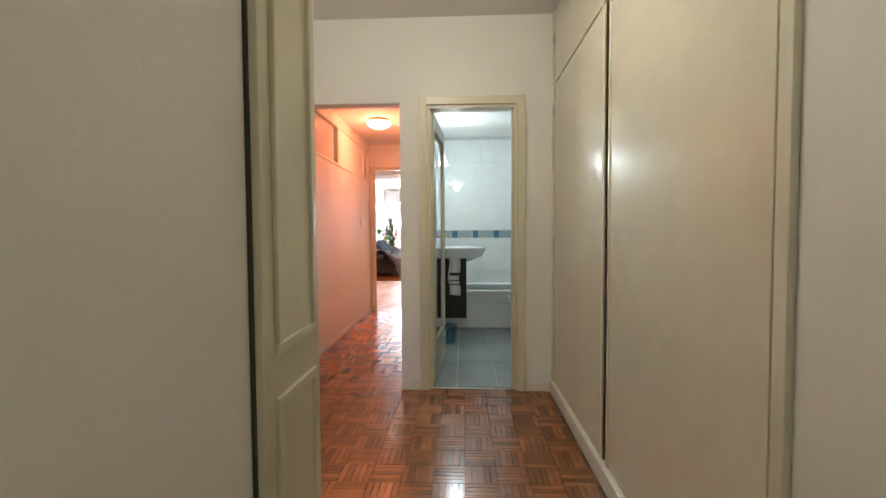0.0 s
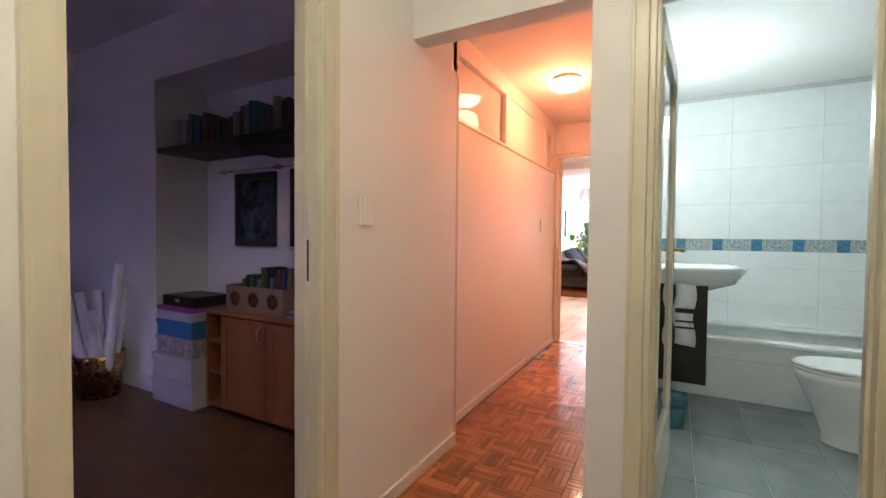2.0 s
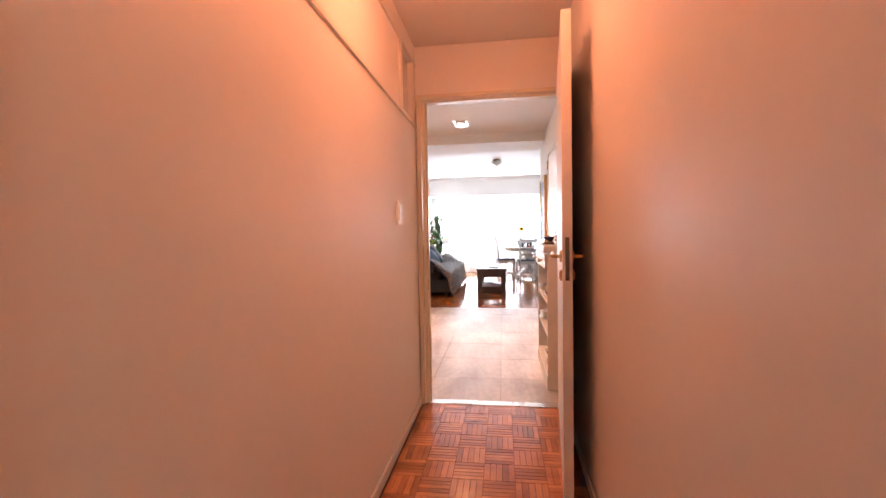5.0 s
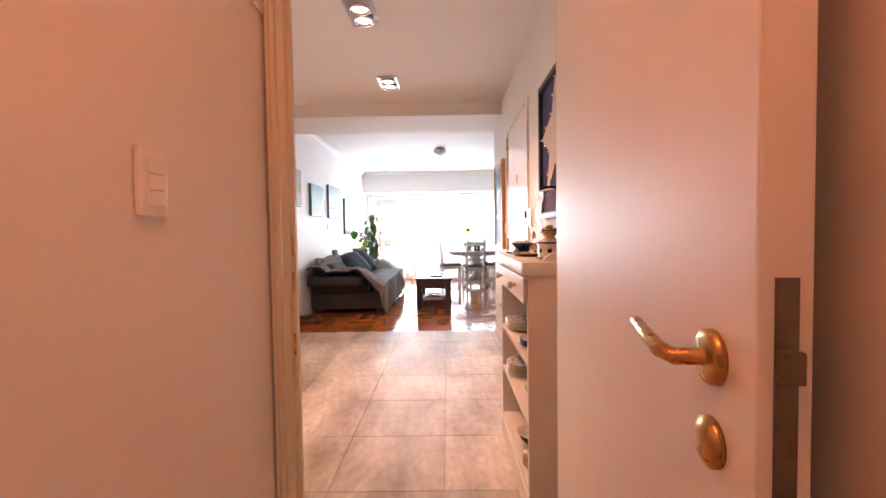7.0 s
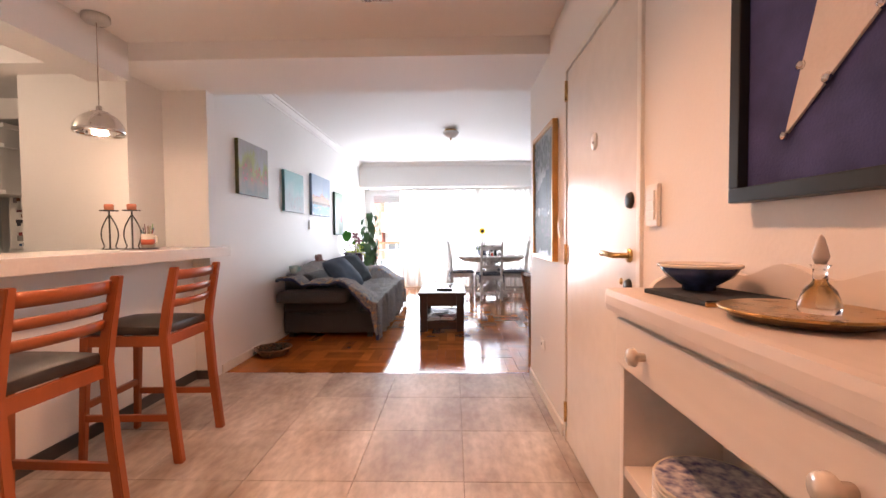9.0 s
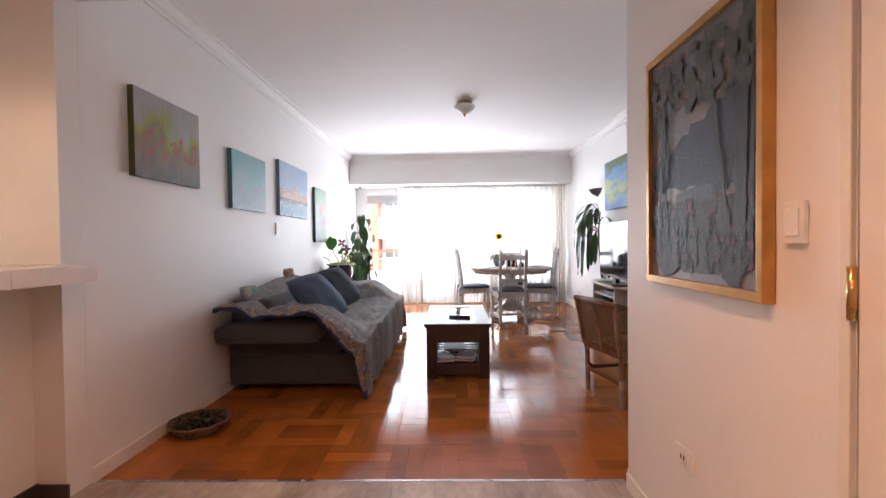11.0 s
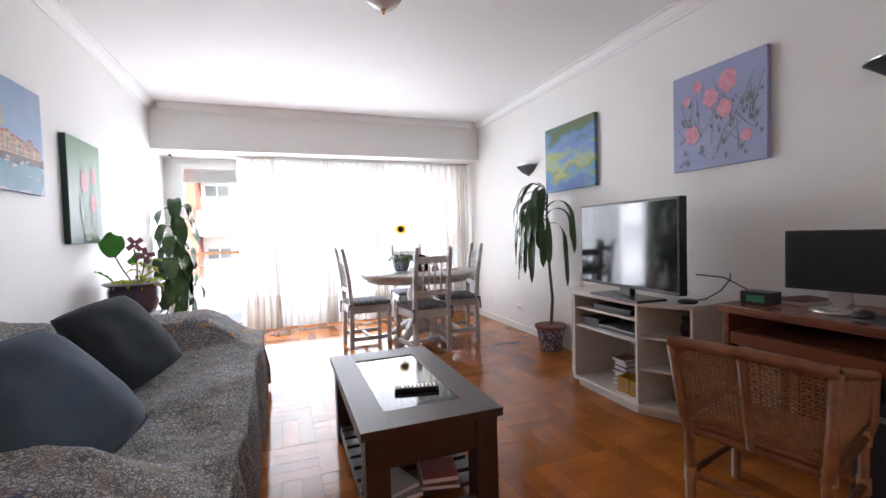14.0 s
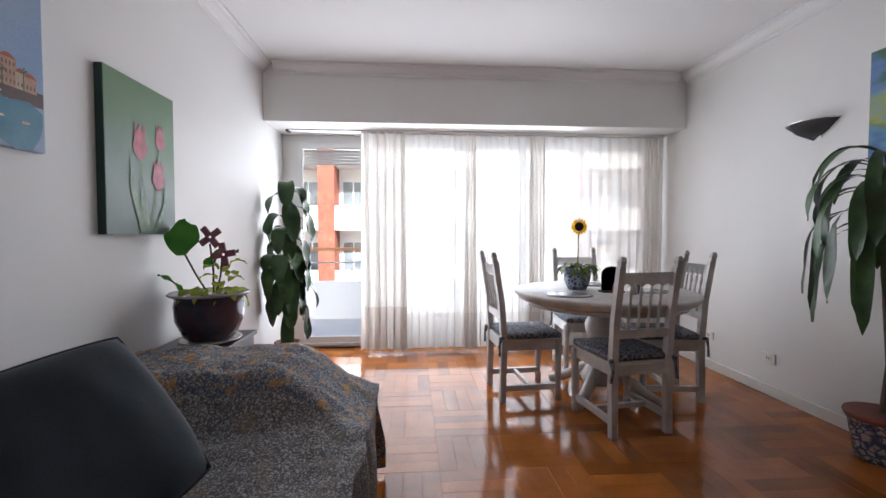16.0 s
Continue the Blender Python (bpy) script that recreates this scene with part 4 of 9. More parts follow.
def bar_stool():
    """Wooden bar stool with a slatted back and leather seat; its back is at local +x."""
    ob = empty("bar_stool", pose(0, 0, 0), "cherry wood bar stool with ladder back and dark leather seat", "bar stool", "bar stools")
    hw = 0.205
    for s in (-1, 1):
        # back leg, kinked into the back post
        bm = bmesh.new()
        pts = [(0.265, 0.0), (0.225, 0.36), (0.205, 0.66), (0.225, 0.80), (0.265, 1.01)]
        prev = None
        for x, z in pts:
            r = 0.019 if z < 0.9 else 0.016
            ring = [bm.verts.new((x + dx * r * 1.15, s * hw + dy * r, z)) for dx, dy in ((-1, -1), (1, -1), (1, 1), (-1, 1))]
            if prev:
                for k in range(4):
                    bm.faces.new((prev[k], prev[(k + 1) % 4], ring[(k + 1) % 4], ring[k]))
            else:
                bm.faces.new(list(reversed(ring)))
            prev = ring
        bm.faces.new(prev)
        bmesh.ops.bevel(bm, geom=bm.edges[:], offset=0.004, segments=2, affect='EDGES')
        bmesh.ops.recalc_face_normals(bm, faces=bm.faces)
        part("back_leg", bm, M_STOOLWOOD, ob)
        bm = bmesh.new()
        a = [bm.verts.new((-0.235 + dx * 0.015, s * 0.20 + dy * 0.015, 0)) for dx, dy in ((-1, -1), (1, -1), (1, 1), (-1, 1))]
        b = [bm.verts.new((-0.205 + dx * 0.02, s * 0.19 + dy * 0.02, 0.655)) for dx, dy in ((-1, -1), (1, -1), (1, 1), (-1, 1))]
        for k in range(4):
            bm.faces.new((a[k], a[(k + 1) % 4], b[(k + 1) % 4], b[k]))
        bm.faces.new(list(reversed(a)))
        bm.faces.new(b)
        bmesh.ops.bevel(bm, geom=bm.edges[:], offset=0.004, segments=2, affect='EDGES')
        part("front_leg", bm, M_STOOLWOOD, ob)
        part("side_stretcher", box(-0.215, 0.225, s * 0.20 - 0.010, s * 0.20 + 0.010, 0.215, 0.25, 0.004), M_STOOLWOOD, ob)
        part("seat_rail", box(-0.19, 0.19, s * 0.19 - 0.012, s * 0.19 + 0.012, 0.60, 0.655, 0.004), M_STOOLWOOD, ob)
    part("front_stretcher", box(-0.232, -0.208, -0.19, 0.19, 0.275, 0.31, 0.004), M_STOOLWOOD, ob)
    part("seat_rail", box(-0.22, -0.196, -0.175, 0.175, 0.60, 0.655, 0.004), M_STOOLWOOD, ob)
    part("seat_rail", box(0.19, 0.214, -0.185, 0.185, 0.60, 0.655, 0.004), M_STOOLWOOD, ob)
    for z, x, h in ((0.965, 0.252, 0.05), (0.885, 0.235, 0.036), (0.815, 0.222, 0.036)):
        def slat(u, v, z=z, x=x, h=h):
            return Vector((x + 0.030 * (1 - (2 * u - 1) ** 2) + 0.14 * (v - 0.5) * h * 4 * 0.3, -0.19 + 0.38 * u, z - h / 2 + h * v))
        part("back_slat", grid_mesh(slat, 12, 2, 0.016), M_STOOLWOOD, ob)
    bm = bmesh.new()
    add_box(bm, -0.225, 0.20, -0.20, 0.20, 0.657, 0.70, 0.018)
    bmesh.ops.subdivide_edges(bm, edges=bm.edges[:], cuts=3, use_grid_fill=True)
    for v in bm.verts:
        if v.co.z > 0.68:
            v.co.z += 0.022 * max(0, 1 - (v.co.x / 0.24) ** 2) * max(0, 1 - (v.co.y / 0.22) ** 2)
    part("seat", bm, M_LEATHER, ob, "padded dark leather seat", True)
    return ob


st = bar_stool()
st.matrix_world = pose(-2.52, 8.52, 0, 0, 0, 2)
copy_thing(st, pose(-2.45, 7.67, 0, 0, 0, -2))


def pendant(m):
    ob = empty("pendant_lamp", m, "chrome dome pendant lamp over the bar, switched on", "pendant lamp", "pendant lamps")
    part("canopy", lathe([(0.07, 0), (0.07, -0.03), (0.06, -0.04), (0.0, -0.04)], 28), M_METAL, ob)
    part("cord", tube([(0, 0, -0.04), (0, 0, -0.54)], 0.003, 8), M_CHROME, ob)
    prof = [(0.014, -0.52), (0.016, -0.545), (0.05, -0.555)]
    for k in range(9):
        a = math.radians(20 + 70 * k / 8)
        prof.append((0.13 * math.sin(a), -0.68 + 0.13 * math.cos(a)))
    inner = [(r - 0.003, z) for r, z in reversed(prof[3:])]
    part("dome", lathe(prof + inner + [(0.03, -0.56)], 36), M_CHROME, ob, "polished chrome dome", True)
    part("bulb", lathe([(0.0, -0.60), (0.035, -0.615), (0.045, -0.645), (0.03, -0.672), (0.0, -0.68)], 20), glow("lit_bulb", (1.0, 0.85, 0.68), 1.65), ob, "lit bulb", True)
    return ob


pd = pendant(pose(-2.90, 8.67, 2.448))
copy_thing(pd, pose(-2.90, 7.78, 2.448))

M_SPOTGLOW = glow("lit_spot_bulb", (1.0, 0.86, 0.72), 1.93)


def spot_fixture(m):
    ob = empty("ceiling_spot", m, "recessed rectangular twin ceiling spotlight, switched on", "ceiling light", "ceiling spots")
    bm = bmesh.new()
    for b in ((-0.085, 0.085, -0.15, -0.135), (-0.085, 0.085, 0.135, 0.15), (-0.085, -0.07, -0.135, 0.135), (0.07, 0.085, -0.135, 0.135)):
        add_box(bm, b[0], b[1], b[2], b[3], -0.008, 0.0, 0.002)
    part("trim_frame", bm, M_METAL, ob)
    part("tray", box(-0.07, 0.07, -0.135, 0.135, -0.002, -0.0005), M_METAL, ob)
    for y in (-0.065, 0.065):
        ring = part("gimbal", lathe([(0.058, 0), (0.06, -0.02), (0.05, -0.022), (0.046, -0.004)], 28, pose(0, y, -0.001)), M_CHROME, ob, "", True)
        part("bulb", lathe([(0.045, -0.006), (0.03, -0.016), (0.0, -0.02)], 24, pose(0, y, -0.001)), M_SPOTGLOW, ring, "lit halogen bulb", True)
    return ob


sp1 = spot_fixture(pose(-1.24, 7.26, 2.449))
copy_thing(sp1, pose(-1.24, 8.42, 2.449))

# entrance door in the east wall
M_DOORWHITE = mat("white_door_paint", (0.80, 0.77, 0.72), 0.25, vary=0.03, scale=2, bump=0.05, bscale=15)
ed = empty("entrance_door", pose(-0.2, 8.56, 0), "white painted flush entrance door with brass handle and hinges", "door")
part("leaf", box(-0.006, 0.038, -0.89, 0.0, 0.01, 2.04, 0.003), M_DOORWHITE, ed)
for z in (0.17, 1.05, 1.94):
    part("hinge", lathe([(0.009, -0.055), (0.009, 0.055)], 12, pose(-0.012, 0.008, z)), M_BRASS, ed, "brass hinge")
part("peephole", lathe([(0.038, 0), (0.036, 0.006), (0.0, 0.008)], 24, pose(-0.006, -0.45, 1.57, 0, -90)), M_WHITEPL, ed, "white oval number plate with a peephole")
part("peephole_lens", lathe([(0.008, 0), (0.0, 0.003)], 12, pose(-0.014, -0.45, 1.565, 0, -90)), M_BLACK, ed)
part("lock_cylinder", lathe([(0.03, 0), (0.026, 0.012), (0.012, 0.014), (0, 0.014)], 20, pose(-0.006, -0.84, 1.28, 0, -90)), M_IRON, ed, "dark upper lock")
part("lower_lock", lathe([(0.028, 0), (0.02, 0.014), (0, 0.014)], 20, pose(-0.006, -0.83, 0.975, 0, -90)), M_IRON, ed, "dark lower lock")
part("key_escutcheon", lathe([(0.014, 0), (0.01, 0.006), (0, 0.006)], 16, pose(-0.006, -0.76, 0.985, 0, -90)), M_BRASS, ed, "small brass escutcheon")
part("handle_rosette", lathe([(0.026, 0), (0.024, 0.008), (0, 0.010)], 20, pose(-0.006, -0.835, 1.085, 0, -90)), M_BRASS, ed)
part("lever_handle", tube([(-0.012, -0.835, 1.085), (-0.055, -0.835, 1.085), (-0.062, -0.80, 1.085), (-0.06, -0.74, 1.09), (-0.058, -0.70, 1.088)], [0.010, 0.010, 0.011, 0.010, 0.012], 10), M_BRASS, ed, "brass lever handle", True)
ef = empty("entrance_door_frame", pose(0, 0, 0), "slim white frame of the entrance door", "door frame", kind="structure")
part("jamb", box(-0.212, -0.10, 8.572, 8.60, 0, 2.08, 0.003), M_TRIM, ef)
part("jamb", box(-0.212, -0.10, 7.63, 7.662, 0, 2.08, 0.003), M_TRIM, ef)
part("head", box(-0.212, -0.10, 7.662, 8.572, 2.048, 2.08, 0.003), M_TRIM, ef)


# ---- paintings ----
def paint(name, colour, second, scale, rough=0.5, stretch=(1, 1, 1)):
    return mat(name, colour, rough, vary=0.1, scale=scale, second=second, bump=0.3, bscale=120, fine=0.08, stretch=stretch)


def blob(bm, cx, cz, rx, rz, y, rg, n=10, mi=0):
    """One dab of paint: an uneven flat polygon in local xz at depth y."""
    vs = []
    for k in range(n):
        a = 2 * math.pi * k / n
        j = rg.uniform(0.75, 1.2)
        vs.append(bm.verts.new((cx + rx * j * math.cos(a), y, cz + rz * j * math.sin(a))))
    f = bm.faces.new(vs)
    f.material_index = mi
    return f


def canvas(m, w, h, label, material, edge=None, depth=0.035):
    """A stretched canvas facing local -y, its middle at the origin."""
    ob = empty("canvas_painting", m, label, "painting")
    part("canvas", box(-w / 2, w / 2, -depth, 0, -h / 2, h / 2, 0.003), material, ob)
    part("edge", box(-w / 2 - 0.0015, -w / 2, -depth + 0.002, 0, -h / 2, h / 2), edge or material, ob, "painted canvas edge")
    return ob


def dabs(ob, name, material, items, y=-0.0362, seed=1, n=10):
    rg = random.Random(seed)
    bm = bmesh.new()
    for i, (cx, cz, rx, rz) in enumerate(items):
        blob(bm, cx, cz, rx, rz, y - 0.00012 * i / max(1, len(items)) * 8, rg, n)
    bmesh.ops.recalc_face_normals(bm, faces=bm.faces)
    out = part(name, bm, material, ob)
    tagged(out, kind="stuff")
    return out


def scatter(seed, n, x0, x1, z0, z1, r0, r1, ratio=1.0):
    rg = random.Random(seed)
    out = []
    for _ in range(n):
        r = rg.uniform(r0, r1)
        out.append((rg.uniform(x0, x1), rg.uniform(z0, z1), r, r * ratio))
    return out


def field_paint(name, stops, band, scale, stretch, wobble):
    """Brushed paint: colours run up the canvas (local z, over a height of band) and are torn by stretched noise."""
    m = bpy.data.materials.new(name)
    m.use_nodes = True
    nt = m.node_tree
    n, link = nt.nodes.new, nt.links.new
    bs = nt.nodes["Principled BSDF"]
    co, mp, nz, sep = n("ShaderNodeTexCoord"), n("ShaderNodeMapping"), n("ShaderNodeTexNoise"), n("ShaderNodeSeparateXYZ")
    mp.inputs["Scale"].default_value = stretch
    link(co.outputs["Object"], mp.inputs[0])
    link(mp.outputs[0], nz.inputs["Vector"])
    nz.inputs["Scale"].default_value, nz.inputs["Detail"].default_value = scale, 3
    link(co.outputs["Object"], sep.inputs[0])
    up = n("ShaderNodeMapRange")
    up.inputs["From Min"].default_value, up.inputs["From Max"].default_value = -band / 2, band / 2
    link(sep.outputs[2], up.inputs[0])
    tear = n("ShaderNodeMapRange")
    tear.inputs["From Min"].default_value, tear.inputs["From Max"].default_value = 0.25, 0.75
    tear.inputs["To Min"].default_value, tear.inputs["To Max"].default_value = -wobble, wobble
    link(nz.outputs[0], tear.inputs[0])
    add = n("ShaderNodeMath")
    link(up.outputs[0], add.inputs[0])
    link(tear.outputs[0], add.inputs[1])
    rp = n("ShaderNodeValToRGB")
    el = rp.color_ramp.elements
    el[0].position, el[0].color = stops[0][0], (*stops[0][1], 1)
    el[1].position, el[1].color = stops[-1][0], (*stops[-1][1], 1)
    for pos, c in stops[1:-1]:
        el.new(pos).color = (*c, 1)
    link(add.outputs[0], rp.inputs[0])
    link(rp.outputs[0], bs.inputs["Base Color"])
    bs.inputs["Roughness"].default_value = 0.5
    bm_ = n("ShaderNodeBump")
    bm_.inputs["Strength"].default_value, bm_.inputs["Distance"].default_value = 0.2, 0.002
    link(nz.outputs[0], bm_.inputs["Height"])
    link(bm_.outputs[0], bs.inputs["Normal"])
    return m


# landscape in a gilt frame on the foyer wall
M_GILT = mat("gilt_frame", (0.55, 0.30, 0.09), 0.35, metal=0.6, vary=0.1, scale=20)
lp = framed("framed_landscape", pose(-0.202, 9.105, 1.425, 0, 0, -90), 0.82, 0.86, 0.028, M_GILT, paint("dusk_sky_paint", (0.20, 0.17, 0.165), (0.12, 0.13, 0.15), 4, 0.35), "gilt framed landscape painting of dark trees by a lake", 0.035)
YL = -0.0202
lp.matrix_basis = lp.matrix_basis @ Matrix.Diagonal((0.78, 1, 1, 1))
lk = dabs(lp, "mountain_range", paint("mountain_paint", (0.03, 0.045, 0.075), (0.02, 0.03, 0.05), 8), [(-0.1, 0.0, 0.18, 0.09), (0.12, 0.02, 0.20, 0.13), (0.27, 0.06, 0.10, 0.20), (-0.26, -0.03, 0.10, 0.06)], YL, 3, 16)
dabs(lp, "lake_water", paint("lake_paint", (0.07, 0.09, 0.11), (0.04, 0.06, 0.08), 10), [(0.02, -0.13, 0.16, 0.05), (0.0, -0.19, 0.12, 0.04)], YL - 0.0015, 4, 14)
dabs(lp, "foreground", paint("dark_meadow_paint", (0.035, 0.042, 0.036), (0.016, 0.022, 0.022), 20), [(-0.08, -0.24, 0.20, 0.10), (0.14, -0.26, 0.20, 0.10), (-0.24, -0.24, 0.12, 0.10), (-0.22, -0.31, 0.14, 0.085), (0.05, -0.31, 0.22, 0.085), (0.25, -0.30, 0.10, 0.09), (0.20, -0.2, 0.15, 0.06), (-0.28, -0.18, 0.09, 0.06)], YL - 0.003, 5, 14)
dabs(lp, "flower_paint", paint("muted_flower_paint", (0.13, 0.055, 0.09), (0.06, 0.045, 0.07), 30), scatter(6, 90, -0.36, 0.36, -0.34, -0.13, 0.006, 0.016), YL - 0.0045, 6, 7)
dabs(lp, "grass_paint", paint("grass_stroke_paint", (0.035, 0.05, 0.035), (0.025, 0.035, 0.035), 30), scatter(16, 110, -0.36, 0.36, -0.36, -0.2, 0.004, 0.008, 3.5), YL - 0.0050, 16, 6)
bm = bmesh.new()
for x, lean, r in ((-0.30, 0.03, 0.012), (-0.22, -0.02, 0.009), (-0.36, 0.0, 0.010), (0.22, -0.07, 0.014), (0.28, 0.02, 0.034), (0.34, 0.01, 0.012), (-0.26, 0.05, 0.007)):
    for b in range(7):
        t0 = b / 7
        bx, bz = x + lean * t0 * 2, -0.22 + 0.60 * t0
        side = (-1) ** b
        x2 = max(-0.375, min(0.375, bx + side * 0.10 * (0.4 + t0)))
        f = bm.faces.new([bm.verts.new(p) for p in ((bx - r * 0.3, YL - 0.0052, bz), (bx + r * 0.3, YL - 0.0052, bz), (x2, YL - 0.0052, min(0.385, bz + 0.14)))])
    f = bm.faces.new([bm.verts.new(p) for p in ((x - r, YL - 0.0055, -0.26), (x + r, YL - 0.0055, -0.26), (x + lean * 2 + r * 0.5, YL - 0.0055, 0.39), (x + lean * 2 - r * 0.5, YL - 0.0055, 0.39))])
part("tree_line", bm, paint("tree_paint", (0.022, 0.026, 0.024), (0.03, 0.035, 0.03), 20), lp)
dabs(lp, "foliage", paint("foliage_paint", (0.065, 0.08, 0.065), (0.03, 0.04, 0.035), 25), scatter(8, 130, -0.36, 0.36, 0.16, 0.37, 0.008, 0.03, 0.8), YL - 0.006, 8, 8)

# star collage in a black box frame
sf = framed("star_picture", pose(-0.202, 6.81, 1.583, 0, 0, -90), 0.62, 0.715, 0.03, M_FRAMEBLK, mat("ultramarine_cloth", (0.050, 0.060, 0.20), 0.8, vary=0.25, scale=12, bump=0.3, bscale=200, second=(0.022, 0.03, 0.12)), "white star pinned on blue cloth in a black frame", 0.045)
bm = bmesh.new()
pts = [(0.01, 0.322), (-0.06, 0.157), (-0.275, 0.07), (-0.105, -0.02), (-0.175, -0.245), (0.0, -0.10), (0.19, -0.17), (0.118, 0.015), (0.235, 0.165), (0.10, 0.16)]
top = [bm.verts.new((x, -0.031, z)) for x, z in pts]
bot = [bm.verts.new((x, -0.026, z)) for x, z in pts]
bm.faces.new(top)
for k in range(10):
    bm.faces.new((top[k], top[(k + 1) % 10], bot[(k + 1) % 10], bot[k]))
bmesh.ops.recalc_face_normals(bm, faces=bm.faces)
part("star", bm, mat("white_star_felt", (0.62, 0.58, 0.55), 0.9, vary=0.05, bump=0.3, bscale=150), sf, "white felt star")
for k in range(10):
    for s in (0.0, 0.5):
        x = pts[k][0] * (1 - s) + pts[(k + 1) % 10][0] * s
        z = pts[k][1] * (1 - s) + pts[(k + 1) % 10][1] * s
        part("stud", lathe([(0.009, 0), (0.007, 0.006), (0.0, 0.009)], 10, pose(x, -0.031, z, 90)), M_CHROME, sf, "small metal stud")
pb = empty("panel_cover", pose(-0.202, 6.41, 1.62, 0, 0, -90), "cream painted electric panel cover on the wall", "panel")
part("cover", box(-0.07, 0.07, -0.03, 0, -0.41, 0.45, 0.004), M_CREAM, pb)
part("latch", lathe([(0.007, 0), (0, 0.006)], 10, pose(-0.045, -0.03, -0.16, 90)), M_BRASS, pb)

# sideboard
sb = empty("sideboard", pose(-0.216, 6.375, 0), "white painted narrow sideboard with a drawer and open shelves", "sideboard")
D, L = 0.235, 0.80
part("side_panel", box(-D, 0, 0, 0.022, 0.0, 0.985, 0.003), M_SIDEBOARD, sb)
part("side_panel", box(-D, 0, L - 0.022, L, 0.0, 0.985, 0.003), M_SIDEBOARD, sb)
part("back_panel", box(-0.012, -0.002, 0.022, L - 0.022, 0.02, 0.985), M_SIDEBOARD, sb)
part("top", box(-D - 0.028, 0.004, -0.03, L + 0.03, 0.986, 1.038, 0.016), M_SIDEBOARD, sb, "thick rounded top")
for z in (0.10, 0.375, 0.615):
    part("shelf", box(-D + 0.002, -0.0125, 0.0225, L - 0.0225, z, z + 0.022, 0.003), M_SIDEBOARD, sb)
part("rail", box(-D, -D + 0.018, 0.0225, L - 0.0225, 0.955, 0.985), M_SIDEBOARD, sb)
part("plinth", box(-D - 0.006, -D + 0.012, 0.0, L, 0.0, 0.10, 0.003), M_SIDEBOARD, sb)
dr = part("drawer_front", box(-D - 0.016, -D - 0.001, 0.012, L - 0.012, 0.872, 0.975, 0.006), M_SIDEBOARD, sb)
part("drawer_box", box(-D, -0.03, 0.03, L - 0.03, 0.88, 0.95), M_SIDEBOARD, sb)
for y in (0.21, L - 0.16):
    part("knob", lathe([(0.008, 0), (0.009, 0.012), (0.018, 0.02), (0.016, 0.03), (0, 0.034)], 18, pose(-D - 0.016, y, 0.925, 0, -90)), M_CHINA, dr, "white ceramic knob", True)


def upright_board(outline, axis, at, thick):
    """A board cut to an outline of (along, z), standing across the given axis."""
    bm = bmesh.new()
    put = (lambda u, z, d: (at + d, u, z)) if axis == 'x' else (lambda u, z, d: (u, at + d, z))
    a = [bm.verts.new(put(u, z, 0.0)) for u, z in outline]
    b = [bm.verts.new(put(u, z, thick)) for u, z in outline]
    bm.faces.new(a)
    bm.faces.new(b[::-1])
    for k in range(len(a)):
        k1 = (k + 1) % len(a)
        bm.faces.new((a[k1], a[k], b[k], b[k1]))
    bmesh.ops.recalc_face_normals(bm, faces=bm.faces)
    return bm


n = 40
edge = [(L * k / n, 1.068 + 0.032 * max(0.0, math.sin(math.pi * k / n)) ** 0.5 + 0.012 * math.cos(8 * math.pi * k / n)) for k in range(n + 1)]
part("back_gallery", upright_board([(0.0, 1.0385)] + edge + [(L, 1.0385)], 'x', -0.024, 0.018), M_SIDEBOARD, sb, "scalloped back gallery")
for y in (0.006, L - 0.024):
    edge = [(-0.026 - 0.15 * k / 14, 1.040 + 0.050 * max(0.0, math.cos(math.pi / 2 * k / 14)) ** 0.6) for k in range(15)]
    part("side_gallery", upright_board([(-0.026, 1.0385)] + edge, 'y', y, 0.018), M_SIDEBOARD, sb)


def plate_stack(m, n, r, material, label):
    ob = empty("plate_stack", m, label, "plates", "crockery")
    for k in range(n):
        z = k * 0.010
        part("plate", lathe([(r * 0.5, z), (r * 0.62, z + 0.003), (r, z + 0.018), (r * 0.99, z + 0.021), (r * 0.62, z + 0.007), (0, z + 0.006)], 36), material, ob, "", True)
    part("rim_pattern", lathe([(r * 0.95, z + 0.0205), (r * 0.70, z + 0.0108), (r * 0.68, z + 0.0108), (r * 0.94, z + 0.0212)], 36), mat("blue_print", (0.62, 0.62, 0.66), 0.2, vary=0.2, scale=55, second=(0.06, 0.08, 0.22)), ob, "blue printed rim")
    part("centre_pattern", lathe([(r * 0.36, z + 0.0068), (0, z + 0.0072)], 14), M_BLUECHINA, ob, "blue printed motif")
    return ob


SX = -0.216
plate_stack(pose(SX - 0.135, 6.98, 0.6375), 5, 0.105, M_CHINA, "stack of cream and blue printed plates on a shelf")
plate_stack(pose(SX - 0.128, 6.62, 0.6375), 3, 0.10, M_BLUECHINA, "stack of dark blue patterned plates on a shelf")
plate_stack(pose(SX - 0.135, 6.98, 0.3975), 6, 0.10, M_CHINA, "stack of cream plates on a shelf")


def bowl(m, r, h, material, label, foot=0.4):
    ob = empty("bowl", m, label, "bowl", "crockery")
    part("bowl_wall", lathe([(r * foot, 0), (r * foot, 0.008), (r * 0.8, h * 0.55), (r, h), (r * 0.97, h), (r * 0.76, h * 0.55), (r * 0.3, 0.014), (0, 0.013)], 36), material, ob, "", True)
    part("rim", lathe([(r * 1.0, h - 0.004), (r * 1.012, h), (r * 0.98, h + 0.002), (r * 0.965, h)], 36), M_CHINA, ob, "pale rim", True)
    return ob


